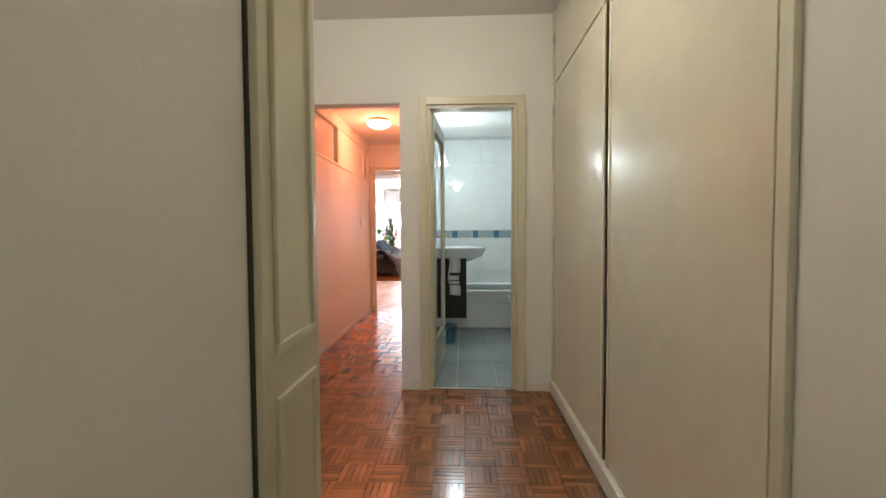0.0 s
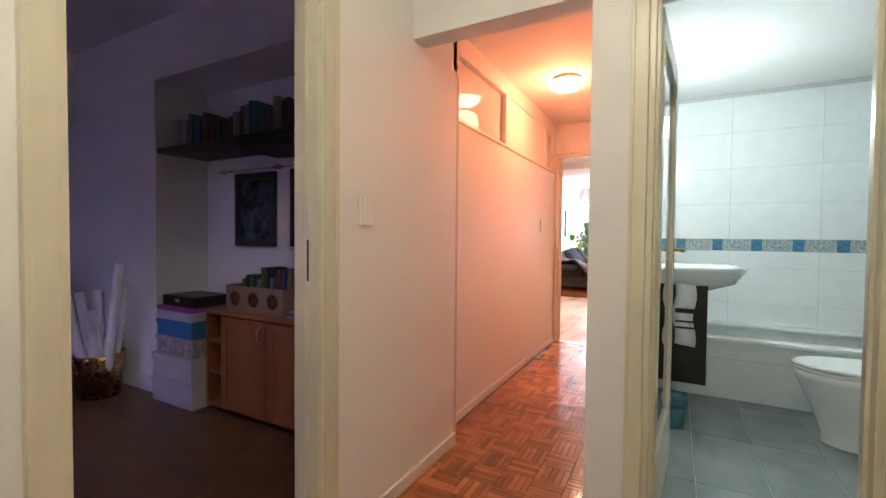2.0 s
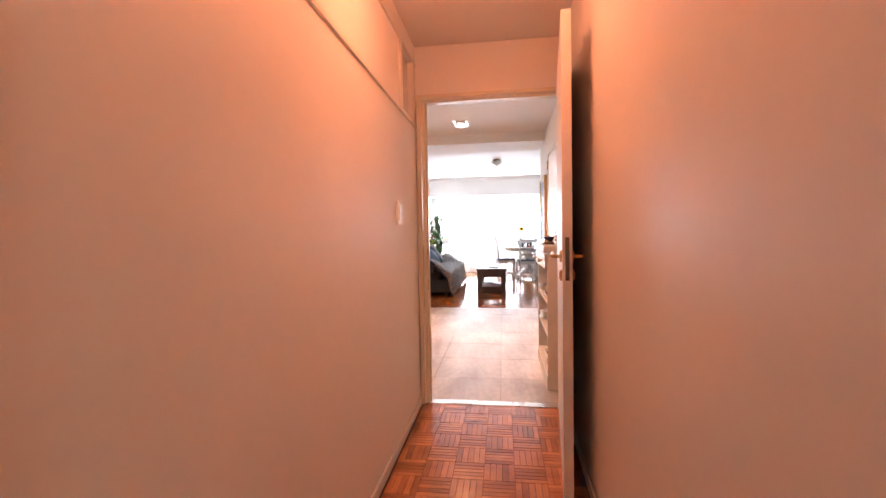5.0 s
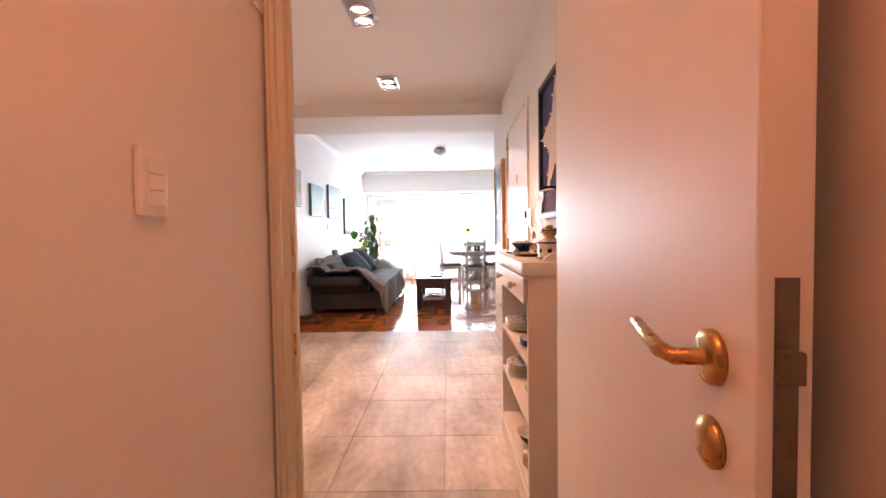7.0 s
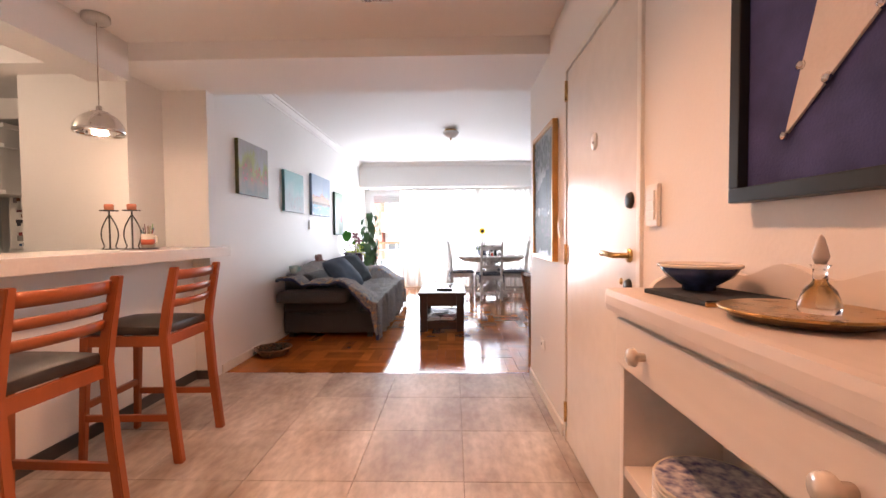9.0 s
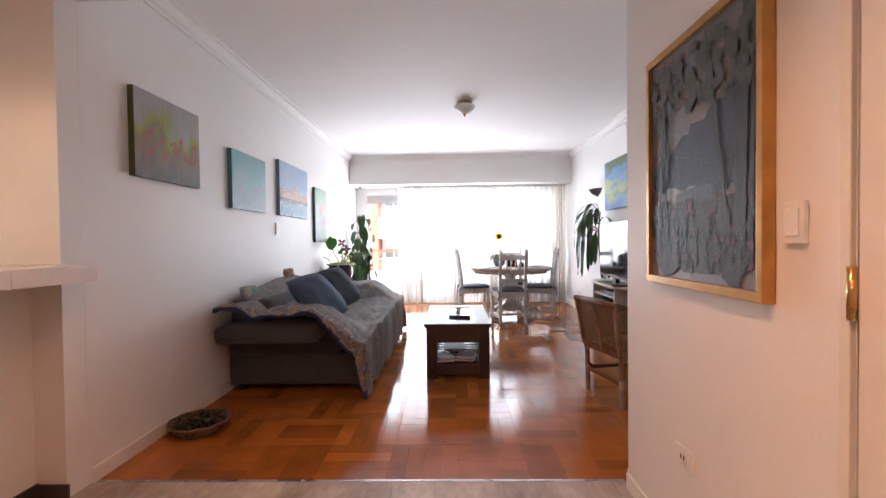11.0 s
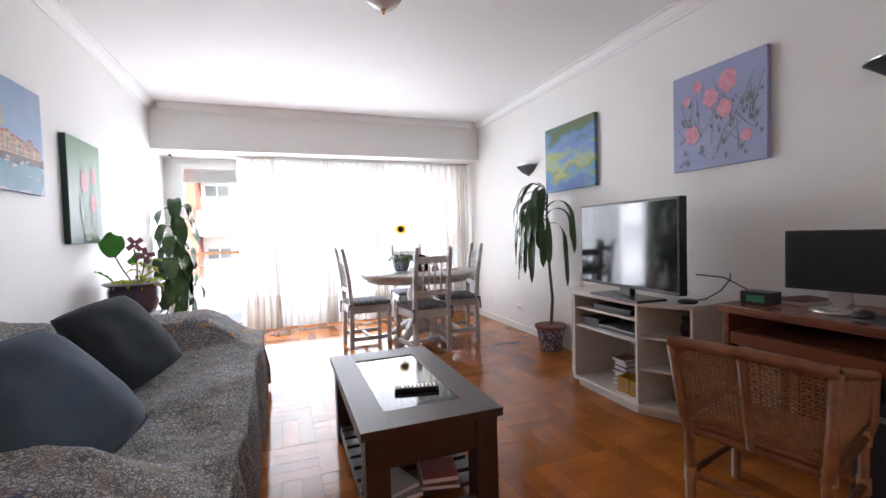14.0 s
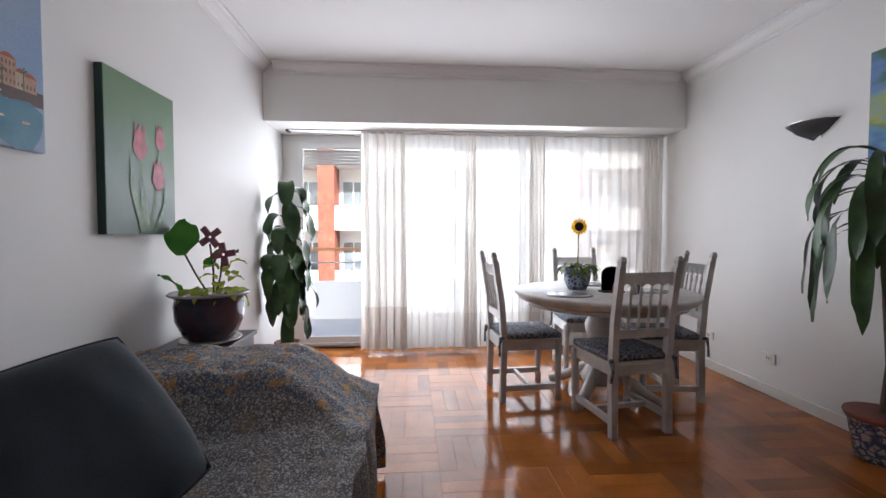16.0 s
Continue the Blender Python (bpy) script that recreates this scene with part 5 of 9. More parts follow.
bowl(pose(SX - 0.13, 6.62, 0.3975), 0.075, 0.055, M_BLUECHINA, "small dark blue bowl on a shelf")
bowl(pose(SX - 0.14, 6.75, 0.1225), 0.08, 0.07, M_IRON, "dark bowl on the bottom shelf")
wp = empty("wooden_plates", pose(SX - 0.135, 6.57, 0.1225), "stack of round wooden plates on the bottom shelf", "plates")
for k in range(4):
    part("wooden_plate", lathe([(0.08, k * 0.012), (0.09, k * 0.012 + 0.011), (0, k * 0.012 + 0.011)], 30), mat("pale_wood", (0.42, 0.25, 0.13), 0.5, scale=9), wp)
bowl(pose(-0.34, 7.06, 1.050), 0.075, 0.05, M_BLUECHINA, "blue and white bowl on a small board on the sideboard")
tr_ = empty("small_board", pose(-0.34, 7.02, 1.0385, 0, 0, 8), "flat dark cloth coaster under a bowl", "coaster")
part("coaster", box(-0.08, 0.08, -0.09, 0.09, 0, 0.010, 0.003), mat("dark_weave", (0.03, 0.04, 0.05), 0.9, bump=0.5), tr_)
part("hem", box(-0.083, 0.083, -0.096, -0.091, 0, 0.008, 0.002), M_BRASS, tr_)
ty = empty("brass_tray", pose(-0.345, 6.80, 1.0385), "oval brass tray with trinkets on the sideboard", "tray")
part("tray_dish", lathe([(0.06, 0), (0.085, 0.004), (0.098, 0.016), (0.094, 0.016), (0.08, 0.007), (0, 0.006)], 30), mat("dark_bronze", (0.16, 0.11, 0.06), 0.35, metal=0.8), ty, "", True)
part("rim_bead", lathe([(0.099, 0.014), (0.101, 0.017), (0.097, 0.018)], 30), M_BRASS, ty)
bt = empty("glass_bottle", pose(-0.345, 6.77, 1.046), "small clear glass bottle with a stopper on the tray", "bottle")
part("bottle_body", lathe([(0.022, 0), (0.024, 0.02), (0.018, 0.04), (0.008, 0.052), (0.008, 0.07), (0.012, 0.074), (0, 0.074)], 20), M_GLASS, bt, "", True)
part("stopper", lathe([(0.006, 0.075), (0.010, 0.085), (0.004, 0.11), (0, 0.115)], 14), mat("stopper_china", (0.6, 0.58, 0.55), 0.2), bt, "", True)

ol = empty("oil_lamp", pose(-0.335, 6.50, 1.0385), "blue and white ceramic oil lamp with a clear glass chimney", "oil lamp")
part("reservoir", lathe([(0.0496, 0), (0.0544, 0.0048), (0.0512, 0.0112), (0.0480, 0.0160), (0.0480, 0.0600), (0.0504, 0.0680), (0.0400, 0.0800), (0.0240, 0.0896), (0.0176, 0.0960), (0, 0.0960)], 36), M_CHINA, ol, "cream ceramic body", True)
for z in (0.0080, 0.0704):
    part("blue_band", lathe([(0.0508, z - 0.0032), (0.0548, z), (0.0508, z + 0.0032)], 36), M_BLUECHINA, ol, "dark blue band")
for k in range(7):
    a = 2 * math.pi * k / 7
    part("blue_flower", lathe([(0.0104, 0), (0.0048, 0.0016), (0, 0.0016)], 8, pose(0.0476 * math.cos(a), 0.0476 * math.sin(a), 0.0384, 0, 0, math.degrees(a)) @ pose(0, 0, 0, 0, 90, 0)), M_BLUECHINA, ol, "painted blue flower")
part("burner", lathe([(0.0176, 0.0960), (0.0272, 0.1008), (0.0288, 0.1080), (0.0400, 0.1120), (0.0400, 0.1160), (0.0160, 0.1280), (0.0120, 0.1440), (0, 0.1456)], 28), M_BRASS, ol, "brass burner", True)
prof = [(0.0336, 0.1160), (0.0352, 0.1360), (0.0528, 0.1720), (0.0568, 0.1960), (0.0496, 0.2280), (0.0368, 0.2560), (0.0360, 0.2760), (0.0464, 0.3000)]
part("chimney", lathe(prof + [(r - 0.0016, z) for r, z in reversed(prof)] + [(0.0336, 0.1160)], 40), M_GLASS, ol, "clear glass chimney", True)

# on the bar
chd = empty("candle_holder", pose(-2.99, 8.92, 1.081), "black wrought iron candle holder with two candles", "candle holder")
for s in (-1, 1):
    cx = s * 0.075
    part("stem", tube([(cx, 0, 0.0), (cx, 0, 0.25)], 0.005, 8), M_IRON, chd)
    part("dish", lathe([(0.05, 0.25), (0.052, 0.256), (0.0, 0.256)], 20, pose(cx, 0, 0)), M_IRON, chd)
    part("candle", lathe([(0.026, 0.257), (0.027, 0.29), (0.022, 0.295), (0, 0.293)], 20, pose(cx, 0, 0)), mat("orange_candle_wax", (0.52, 0.17, 0.09), 0.5), chd, "short orange candle", True)
    for q in (-1, 1):
        pts = [(cx + q * (0.006 + 0.045 * math.sin(math.pi * t) * 0.9 + 0.02 * t), 0.0, 0.22 * (1 - t)) for t in [k / 10 for k in range(11)]]
        part("scroll", tube([(p[0] if k < 10 else cx + q * 0.05, 0, max(0.004, p[2])) for k, p in enumerate(pts)], 0.004, 6), M_IRON, chd)
part("foot_bar", tube([(-0.13, 0, 0.004), (0.13, 0, 0.004)], 0.004, 6), M_IRON, chd)
mg = empty("pencil_mug", pose(-2.835, 8.95, 1.0815), "white mug with red print holding pens, on a wooden coaster", "mug")
part("coaster", lathe([(0.06, 0), (0.06, 0.008), (0, 0.008)], 24), M_DARKWOOD, mg)
part("cup", lathe([(0.036, 0.009), (0.04, 0.10), (0.037, 0.10), (0.033, 0.014), (0, 0.014)], 28), M_CHINA, mg, "", True)
part("print_band", lathe([(0.0385, 0.03), (0.0402, 0.065), (0.0385, 0.065)], 28), mat("red_print", (0.45, 0.09, 0.04), 0.4), mg, "red printed band")
part("mug_handle", tube([(0.038, 0, 0.085), (0.062, 0, 0.08), (0.064, 0, 0.045), (0.037, 0, 0.03)], 0.005, 8), M_CHINA, mg)
for k in range(8):
    a = k * 0.9
    part("pencil", tube([(0.012 * math.cos(a), 0.012 * math.sin(a), 0.02), (0.034 * math.cos(a), 0.034 * math.sin(a), 0.13 + 0.012 * (k % 4))], 0.0035, 6), M_BOOKS[(9, 6, 8, 3, 1, 4, 2, 7)[k]], mg)

# ---- kitchen glimpsed over the bar ----
M_APPL = mat("appliance_steel", (0.35, 0.35, 0.36), 0.3, metal=0.7)
fg = empty("refrigerator", pose(-4.88, 10.0, 0), "white refrigerator covered with magnets and notes", "refrigerator")
part("body", box(0, 0.62, 0.04, 0.58, 0.02, 1.56, 0.01), M_WHITEPL, fg)
part("lower_door", box(0.0, 0.62, 0.0, 0.038, 0.03, 1.05, 0.01), M_WHITEPL, fg)
ud = part("upper_door", box(0.0, 0.62, 0.0, 0.038, 1.06, 1.55, 0.01), M_WHITEPL, fg)
rg = random.Random(11)
for k in range(34):
    x, z = rg.uniform(0.03, 0.55), rg.uniform(0.95, 1.5)
    w, h = rg.uniform(0.02, 0.07), rg.uniform(0.02, 0.06)
    part("magnet", box(x, x + w, -0.004 - 0.0005 * k / 10, 0.0, z, z + h), M_BOOKS[k % 10], ud)
mwv = empty("microwave", pose(-5.22, 9.78, 1.575), "black and steel microwave oven on a white shelf", "microwave")
part("case", box(0, 0.52, 0.012, 0.32, 0.0, 0.29, 0.006), M_APPL, mwv)
part("door_glass", box(0.015, 0.39, 0.0, 0.012, 0.02, 0.27, 0.003), M_BLACK, mwv, "black glass door")
part("control_panel", box(0.40, 0.515, 0.002, 0.012, 0.02, 0.27, 0.003), M_APPL, mwv)
ks = empty("kitchen_shelf", pose(0, 0, 0), "white open kitchen shelf unit", "shelf")
for z in (1.535, 1.93, 2.10):
    part("board", box(-5.59, -4.62, 9.74, 10.1, z, z + 0.035, 0.003), M_WALL, ks)
part("side_board", box(-4.68, -4.655, 9.735, 10.1, 1.57, 2.14, 0.003), M_WALL, ks)
for k in range(9):
    tagged(part("food_container", lathe([(0.035, 0), (0.04, 0.01), (0.04, 0.07), (0.03, 0.085), (0, 0.085)], 18, pose(-5.5 + k * 0.092, 9.82, 1.966 if k % 2 else 1.966)), [M_CHINA, M_BOOKS[8], M_BOOKS[2]][k % 3], smooth=True), "small food container on the kitchen shelf", "container", "food containers")
structure("soffit_kitchen", box(-5.59, -3.96, 9.722, 10.0, 2.16, 2.40), M_WALL, "white kitchen soffit", "wall")
cw = empty("kitchen_counter", pose(0, 0, 0), "kitchen counter with a dark worktop", "counter")
part("base_unit", box(-5.59, -4.95, 9.75, 10.35, 0, 0.86, 0.003), M_WALL, cw)
part("worktop", box(-5.59, -4.93, 9.73, 10.36, 0.861, 0.90, 0.004), M_IRON, cw)
bgk = empty("paper_bag", pose(-5.25, 9.92, 0.901), "crumpled pale cloth bag on the kitchen counter", "bag")
part("bag", lathe([(0.10, 0), (0.12, 0.08), (0.10, 0.18), (0.05, 0.25), (0.07, 0.29), (0, 0.27)], 11), M_CARD, bgk)
part("tie", lathe([(0.052, 0.245), (0.058, 0.25), (0.052, 0.256)], 14), M_BRASS, bgk)

# ---- living room ----
def weave_mat(name, c1, c2, c3, scale, rough=0.9, contrast=0.06, bump=0.4, big=5.0, big_amount=0.5):
    """Cloth with a curling two-colour pattern, a third colour in larger patches, and a weave."""
    m = bpy.data.materials.new(name)
    m.use_nodes = True
    nt = m.node_tree
    n, link = nt.nodes.new, nt.links.new
    bs = nt.nodes["Principled BSDF"]
    co = n("ShaderNodeTexCoord")
    warp = n("ShaderNodeTexNoise")
    warp.inputs["Scale"].default_value = scale * 0.5
    link(co.outputs["Object"], warp.inputs["Vector"])
    add = n("ShaderNodeVectorMath")
    add.operation = 'MULTIPLY_ADD'
    add.inputs[1].default_value = (0.06, 0.06, 0.06)
    link(warp.outputs["Color"], add.inputs[0])
    link(co.outputs["Object"], add.inputs[2])
    vor = n("ShaderNodeTexVoronoi")
    vor.feature = 'DISTANCE_TO_EDGE'
    vor.inputs["Scale"].default_value = scale
    link(add.outputs[0], vor.inputs["Vector"])
    r1 = n("ShaderNodeValToRGB")
    r1.color_ramp.elements[0].position, r1.color_ramp.elements[1].position = 0.05, 0.05 + contrast * 2.5
    r1.color_ramp.elements[0].color, r1.color_ramp.elements[1].color = (*c2, 1), (*c1, 1)
    link(vor.outputs[0], r1.inputs[0])
    patch = n("ShaderNodeTexNoise")
    patch.inputs["Scale"].default_value = big
    patch.inputs["Detail"].default_value = 5
    link(co.outputs["Object"], patch.inputs["Vector"])
    r2 = n("ShaderNodeMapRange")
    r2.inputs["From Min"].default_value, r2.inputs["From Max"].default_value = 0.55, 0.68
    r2.inputs["To Max"].default_value = big_amount
    link(patch.outputs[0], r2.inputs[0])
    mx = n("ShaderNodeMix")
    mx.data_type = 'RGBA'
    mx.inputs[7].default_value = (*c3, 1)
    link(r2.outputs[0], mx.inputs[0])
    link(r1.outputs[0], mx.inputs[6])
    fine = n("ShaderNodeTexNoise")
    fine.inputs["Scale"].default_value = 400
    link(co.outputs["Object"], fine.inputs["Vector"])
    mr = n("ShaderNodeMapRange")
    mr.inputs["To Min"].default_value, mr.inputs["To Max"].default_value = 0.65, 1.35
    link(fine.outputs[0], mr.inputs[0])
    m2 = n("ShaderNodeMix")
    m2.data_type, m2.blend_type = 'RGBA', 'MULTIPLY'
    m2.inputs[0].default_value = 1
    link(mx.outputs[2], m2.inputs[6])
    link(mr.outputs[0], m2.inputs[7])
    link(m2.outputs[2], bs.inputs["Base Color"])
    bs.inputs["Roughness"].default_value = rough
    b = n("ShaderNodeBump")
    b.inputs["Strength"].default_value, b.inputs["Distance"].default_value = bump, 0.004
    link(vor.outputs[0], b.inputs["Height"])
    link(b.outputs[0], bs.inputs["Normal"])
    return m


def cloth_mat(name, colour, see, through_light):
    """Thin curtain cloth: part open weave, part cloth that lets light through."""
    m = bpy.data.materials.new(name)
    m.use_nodes = True
    nt = m.node_tree
    n, link = nt.nodes.new, nt.links.new
    nt.nodes.remove(nt.nodes["Principled BSDF"])
    tl, df, tp = n("ShaderNodeBsdfTranslucent"), n("ShaderNodeBsdfDiffuse"), n("ShaderNodeBsdfTransparent")
    co, nz = n("ShaderNodeTexCoord"), n("ShaderNodeTexNoise")
    mp = n("ShaderNodeMapping")
    mp.inputs["Scale"].default_value = (1, 1, 0.25)
    link(co.outputs["Object"], mp.inputs[0])
    link(mp.outputs[0], nz.inputs["Vector"])
    nz.inputs["Scale"].default_value = 35
    rp = n("ShaderNodeValToRGB")
    rp.color_ramp.elements[0].color = (*[c * 0.86 for c in colour], 1)
    rp.color_ramp.elements[1].color = (*colour, 1)
    link(nz.outputs[0], rp.inputs[0])
    for s in (tl, df):
        link(rp.outputs[0], s.inputs["Color"])
    a, b = n("ShaderNodeMixShader"), n("ShaderNodeMixShader")
    a.inputs[0].default_value, b.inputs[0].default_value = through_light, see
    link(df.outputs[0], a.inputs[1])
    link(tl.outputs[0], a.inputs[2])
    link(a.outputs[0], b.inputs[1])
    link(tp.outputs[0], b.inputs[2])
    link(b.outputs[0], nt.nodes["Material Output"].inputs[0])
    return m


M_SOFA = mat("charcoal_sofa_fabric", (0.050, 0.052, 0.058), 0.9, vary=0.12, scale=3, bump=0.4, bscale=260, fine=0.15, sheen=0.2)
M_THROW = weave_mat("grey_damask_throw", (0.44, 0.43, 0.415), (0.10, 0.10, 0.11), (0.24, 0.19, 0.125), 70, contrast=0.09, big=9, big_amount=0.6)
M_BORDER = weave_mat("ornate_throw_border", (0.40, 0.34, 0.24), (0.05, 0.08, 0.15), (0.50, 0.24, 0.035), 62, contrast=0.09, big=20, big_amount=0.9)
M_TRIMBLUE = mat("navy_throw_edging", (0.018, 0.028, 0.085), 0.9, vary=0.15, scale=30, bump=0.3, bscale=250)
M_NAVY = mat("dark_blue_grey_velvet", (0.022, 0.036, 0.050), 0.85, vary=0.2, scale=5, bump=0.3, bscale=200, sheen=0.08)
M_STEELBLUE = mat("steel_blue_velvet", (0.065, 0.110, 0.170), 0.85, vary=0.2, scale=5, bump=0.3, bscale=200, sheen=0.08)


def smooth01(a, b, x):
    t = max(0.0, min(1.0, (x - a) / (b - a)))
    return t * t * (3 - 2 * t)


SX0, SX1, SY0, SY1 = -2.775, -1.69, 10.97, 13.16
sofa = empty("sofa", pose(0, 0, 0), "dark charcoal fabric sofa with rolled arms, partly covered by a throw", "sofa")


def soft_box(x0, x1, y0, y1, z0, z1, r, puff=0.0):
    bm = box(x0, x1, y0, y1, z0, z1, r)
    bmesh.ops.subdivide_edges(bm, edges=[e for e in bm.edges if e.calc_length() > 0.15], cuts=5, use_grid_fill=True)
    cx, cy, cz = (x0 + x1) / 2, (y0 + y1) / 2, (z0 + z1) / 2
    for v in bm.verts:
        u = max(0, 1 - (2 * (v.co.x - cx) / (x1 - x0)) ** 2) * max(0, 1 - (2 * (v.co.y - cy) / (y1 - y0)) ** 2)
        w = max(0, 1 - (2 * (v.co.x - cx) / (x1 - x0)) ** 2) * max(0, 1 - (2 * (v.co.z - cz) / (z1 - z0)) ** 2)
        q = max(0, 1 - (2 * (v.co.z - cz) / (z1 - z0)) ** 2) * max(0, 1 - (2 * (v.co.y - cy) / (y1 - y0)) ** 2)
        v.co.z += puff * u * (1 if v.co.z > cz else -0.2)
        v.co.y += puff * w * (1 if v.co.y > cy else -1) * 0.6
        v.co.x += puff * q * (1 if v.co.x > cx else -1) * 0.6
    return bm


part("base", soft_box(SX0, SX1 - 0.02, SY0 + 0.03, SY1 - 0.03, 0.05, 0.30, 0.03, 0.01), M_SOFA, sofa, "", True)
for y0, y1 in ((SY0, SY0 + 0.25), (SY1 - 0.25, SY1)):
    part("arm", soft_box(SX0, SX1 - 0.22, y0 + 0.02, y1 - 0.02, 0.28, 0.47, 0.05, 0.01), M_SOFA, sofa, "", True)
    part("arm_pad", soft_box(SX0 - 0.0, SX1 - 0.32, y0 - (0.20 if y0 < 12 else 0.02), y1 + (0.02 if y0 < 12 else 0.16), 0.42, 0.55, 0.06, 0.005), M_SOFA, sofa, "rolled arm pad", True)
for k in range(2):
    y0 = SY0 + 0.26 + k * (SY1 - SY0 - 0.52) / 2
    part("seat_cushion", soft_box(-2.42, SX1, y0, y0 + (SY1 - SY0 - 0.54) / 2, 0.29, 0.42, 0.04, 0.02), M_SOFA, sofa, "", True)
back = soft_box(SX0, -2.45, SY0 + 0.05, SY1 - 0.05, 0.28, 0.72, 0.07, 0.02)
for v in back.verts:
    if v.co.z > 0.5:
        v.co.z -= 0.16 * smooth01(12.2, 12.75, v.co.y)
part("back", back, M_SOFA, sofa, "", True)
for x in (-2.70, -1.80):
    for y in (SY0 + 0.10, SY1 - 0.10):
        part("foot", box(x - 0.03, x + 0.03, y - 0.03, y + 0.03, 0, 0.055, 0.004), M_BLACK, sofa)


def sofa_top(x, y):
    back = 0.47 + 0.31 * (1 - smooth01(-2.60, -2.25, x))
    back += (0.05 * smooth01(11.2, 11.9, y) - 0.17 * smooth01(12.3, 12.8, y)) * (1 - smooth01(-2.6, -2.3, x)) - 0.02
    arm_h = 0.665 - 0.22 * smooth01(-2.06, -1.64, x) - 0.06 * smooth01(-2.5, -2.8, x)
    near = 1 - smooth01(SY0 + 0.10, SY0 + 0.36, y)
    far = smooth01(SY1 - 0.40, SY1 - 0.22, y)
    z = max(back, 0.47 + (arm_h - 0.47) * max(near, far * 0.95))
    z -= 0.06 * near * (1 - smooth01(-2.8, -2.3, x))
    z += 0.018 * math.sin(2.6 * math.pi * (y - SY0) / 1.1) * (1 - near) * (1 - far) * smooth01(-2.3, -2.0, x)
    z += 0.022 * noise.noise(Vector((x * 5, y * 4, 0.3))) + 0.010 * noise.noise(Vector((x * 14, y * 11, 2.3)))
    return z


def throw_point(u, v):
    """u runs along the sofa, v from its back edge over the seat and down the front."""
    yy = (SY0 - 0.225 - 0.42) + u * ((SY1 + 0.19 + 0.30) - (SY0 - 0.225 - 0.42))
    s = v * 1.56
    xx = SX0 + 0.02 + s
    edge_near, edge_far, edge_front = SY0 - 0.222, SY1 + 0.175, SX1 + 0.025
    x, y = min(xx, edge_front), max(edge_near, min(edge_far, yy))
    z = sofa_top(x, y)
    over_y = max(0, edge_near - yy)
    limit = 0.035 + 0.10 * smooth01(-2.02, -1.74, x) + 0.24 * smooth01(-1.75, -1.665, x) + 0.010 * math.sin(9 * x)
    over_y = min(over_y, limit) if over_y else 0
    far_y = max(0, yy - edge_far)
    over_x = max(0, xx - edge_front)
    drop = over_y + far_y + over_x
    z = max(0.03, z - drop)
    fold = 0.022 * math.sin(yy * 17 + 2 * math.sin(yy * 5)) * min(1, over_x / 0.1) if over_x else 0
    if over_x:
        x += 0.012 + fold + 0.02 * noise.noise(Vector((yy * 6, z * 3, 0)))
    if over_y:
        y -= 0.010 + 0.014 * math.sin(x * 19) * min(1, over_y / 0.1)
    if far_y:
        y += 0.010 + 0.014 * math.sin(x * 19) * min(1, far_y / 0.1)
    z += 0.01 * noise.noise(Vector((x * 20, y * 20, z * 20)))
    return Vector((x, y, max(z, 0.02)))


bm = grid_mesh(throw_point, 170, 100)
bmesh.ops.remove_doubles(bm, verts=bm.verts, dist=0.0008)
for f_ in bm.faces:
    c = f_.calc_center_median()
    hang = sofa_top(c.x, SY0 - 0.222) - c.z - 0.035 - 0.10 * smooth01(-2.02, -1.74, c.x) - 0.24 * smooth01(-1.75, -1.665, c.x)
    f_.material_index = 2 if c.y < SY0 - 0.2 and hang > -0.022 else 1 if (c.y < SY0 - 0.08 and hang > -0.24) or c.y > SY1 - 0.30 else 0
th = part("throw_blanket", bm, [M_THROW, M_BORDER, M_TRIMBLUE], smooth=True)
tagged(th, "grey and black patterned throw with ornate border spread over the sofa", "throw")


def cushion(name, m, w, h, t, material, label):
    """A square filled cushion with pinched corners, standing in local xz."""
    ob = empty(name, m, label, "cushion", "cushions")

    def side(sg):
        def fn(u, v):
            a, b = 2 * u - 1, 2 * v - 1
            pin = 1 - 0.10 * (a * a * b * b) - 0.05 * (1 - a * a) * abs(b) ** 3 - 0.05 * (1 - b * b) * abs(a) ** 3
            d = t / 2 * (max(0, 1 - a ** 4) * max(0, 1 - b ** 4)) ** 0.6
            d += 0.012 * noise.noise(Vector((a * 2.3, b * 2.3, sg + w))) * max(0, 1 - a ** 4) * max(0, 1 - b ** 4)
            return Vector((a * w / 2 * pin, sg * d, b * h / 2 * pin))
        return fn
    bm = grid_mesh(side(-1), 22, 22)
    b2 = grid_mesh(side(1), 22, 22)
    t2 = bpy.data.meshes.new("t")
    b2.to_mesh(t2)
    b2.free()
    bm.from_mesh(t2)
    bpy.data.meshes.remove(t2)
    bmesh.ops.remove_doubles(bm, verts=bm.verts, dist=0.0005)
    bmesh.ops.recalc_face_normals(bm, faces=bm.faces)
    part("cover", bm, material, ob, "", True)
    pts = []
    for k in range(81):
        q = k / 80 * 4
        e, r = int(q) % 4, q - int(q)
        a, b = ((-1 + 2 * r, -1), (1, -1 + 2 * r), (1 - 2 * r, 1), (-1, 1 - 2 * r))[e]
        pin = 1 - 0.10 * (a * a * b * b) - 0.05 * (1 - a * a) * abs(b) ** 3 - 0.05 * (1 - b * b) * abs(a) ** 3
        pts.append((a * w / 2 * pin, 0, b * h / 2 * pin))
    part("piping", tube(pts, 0.005, 6), material, ob, "", True)
    return ob


def leaning(centre, along, up):
    """A frame at a point with local x along one direction and local z near another."""
    ax = Vector(along).normalized()
    az = (Vector(up) - ax * ax.dot(Vector(up))).normalized()
    ay = az.cross(ax)
    return Matrix.Translation(centre) @ Matrix((ax, ay, az)).transposed().to_4x4()


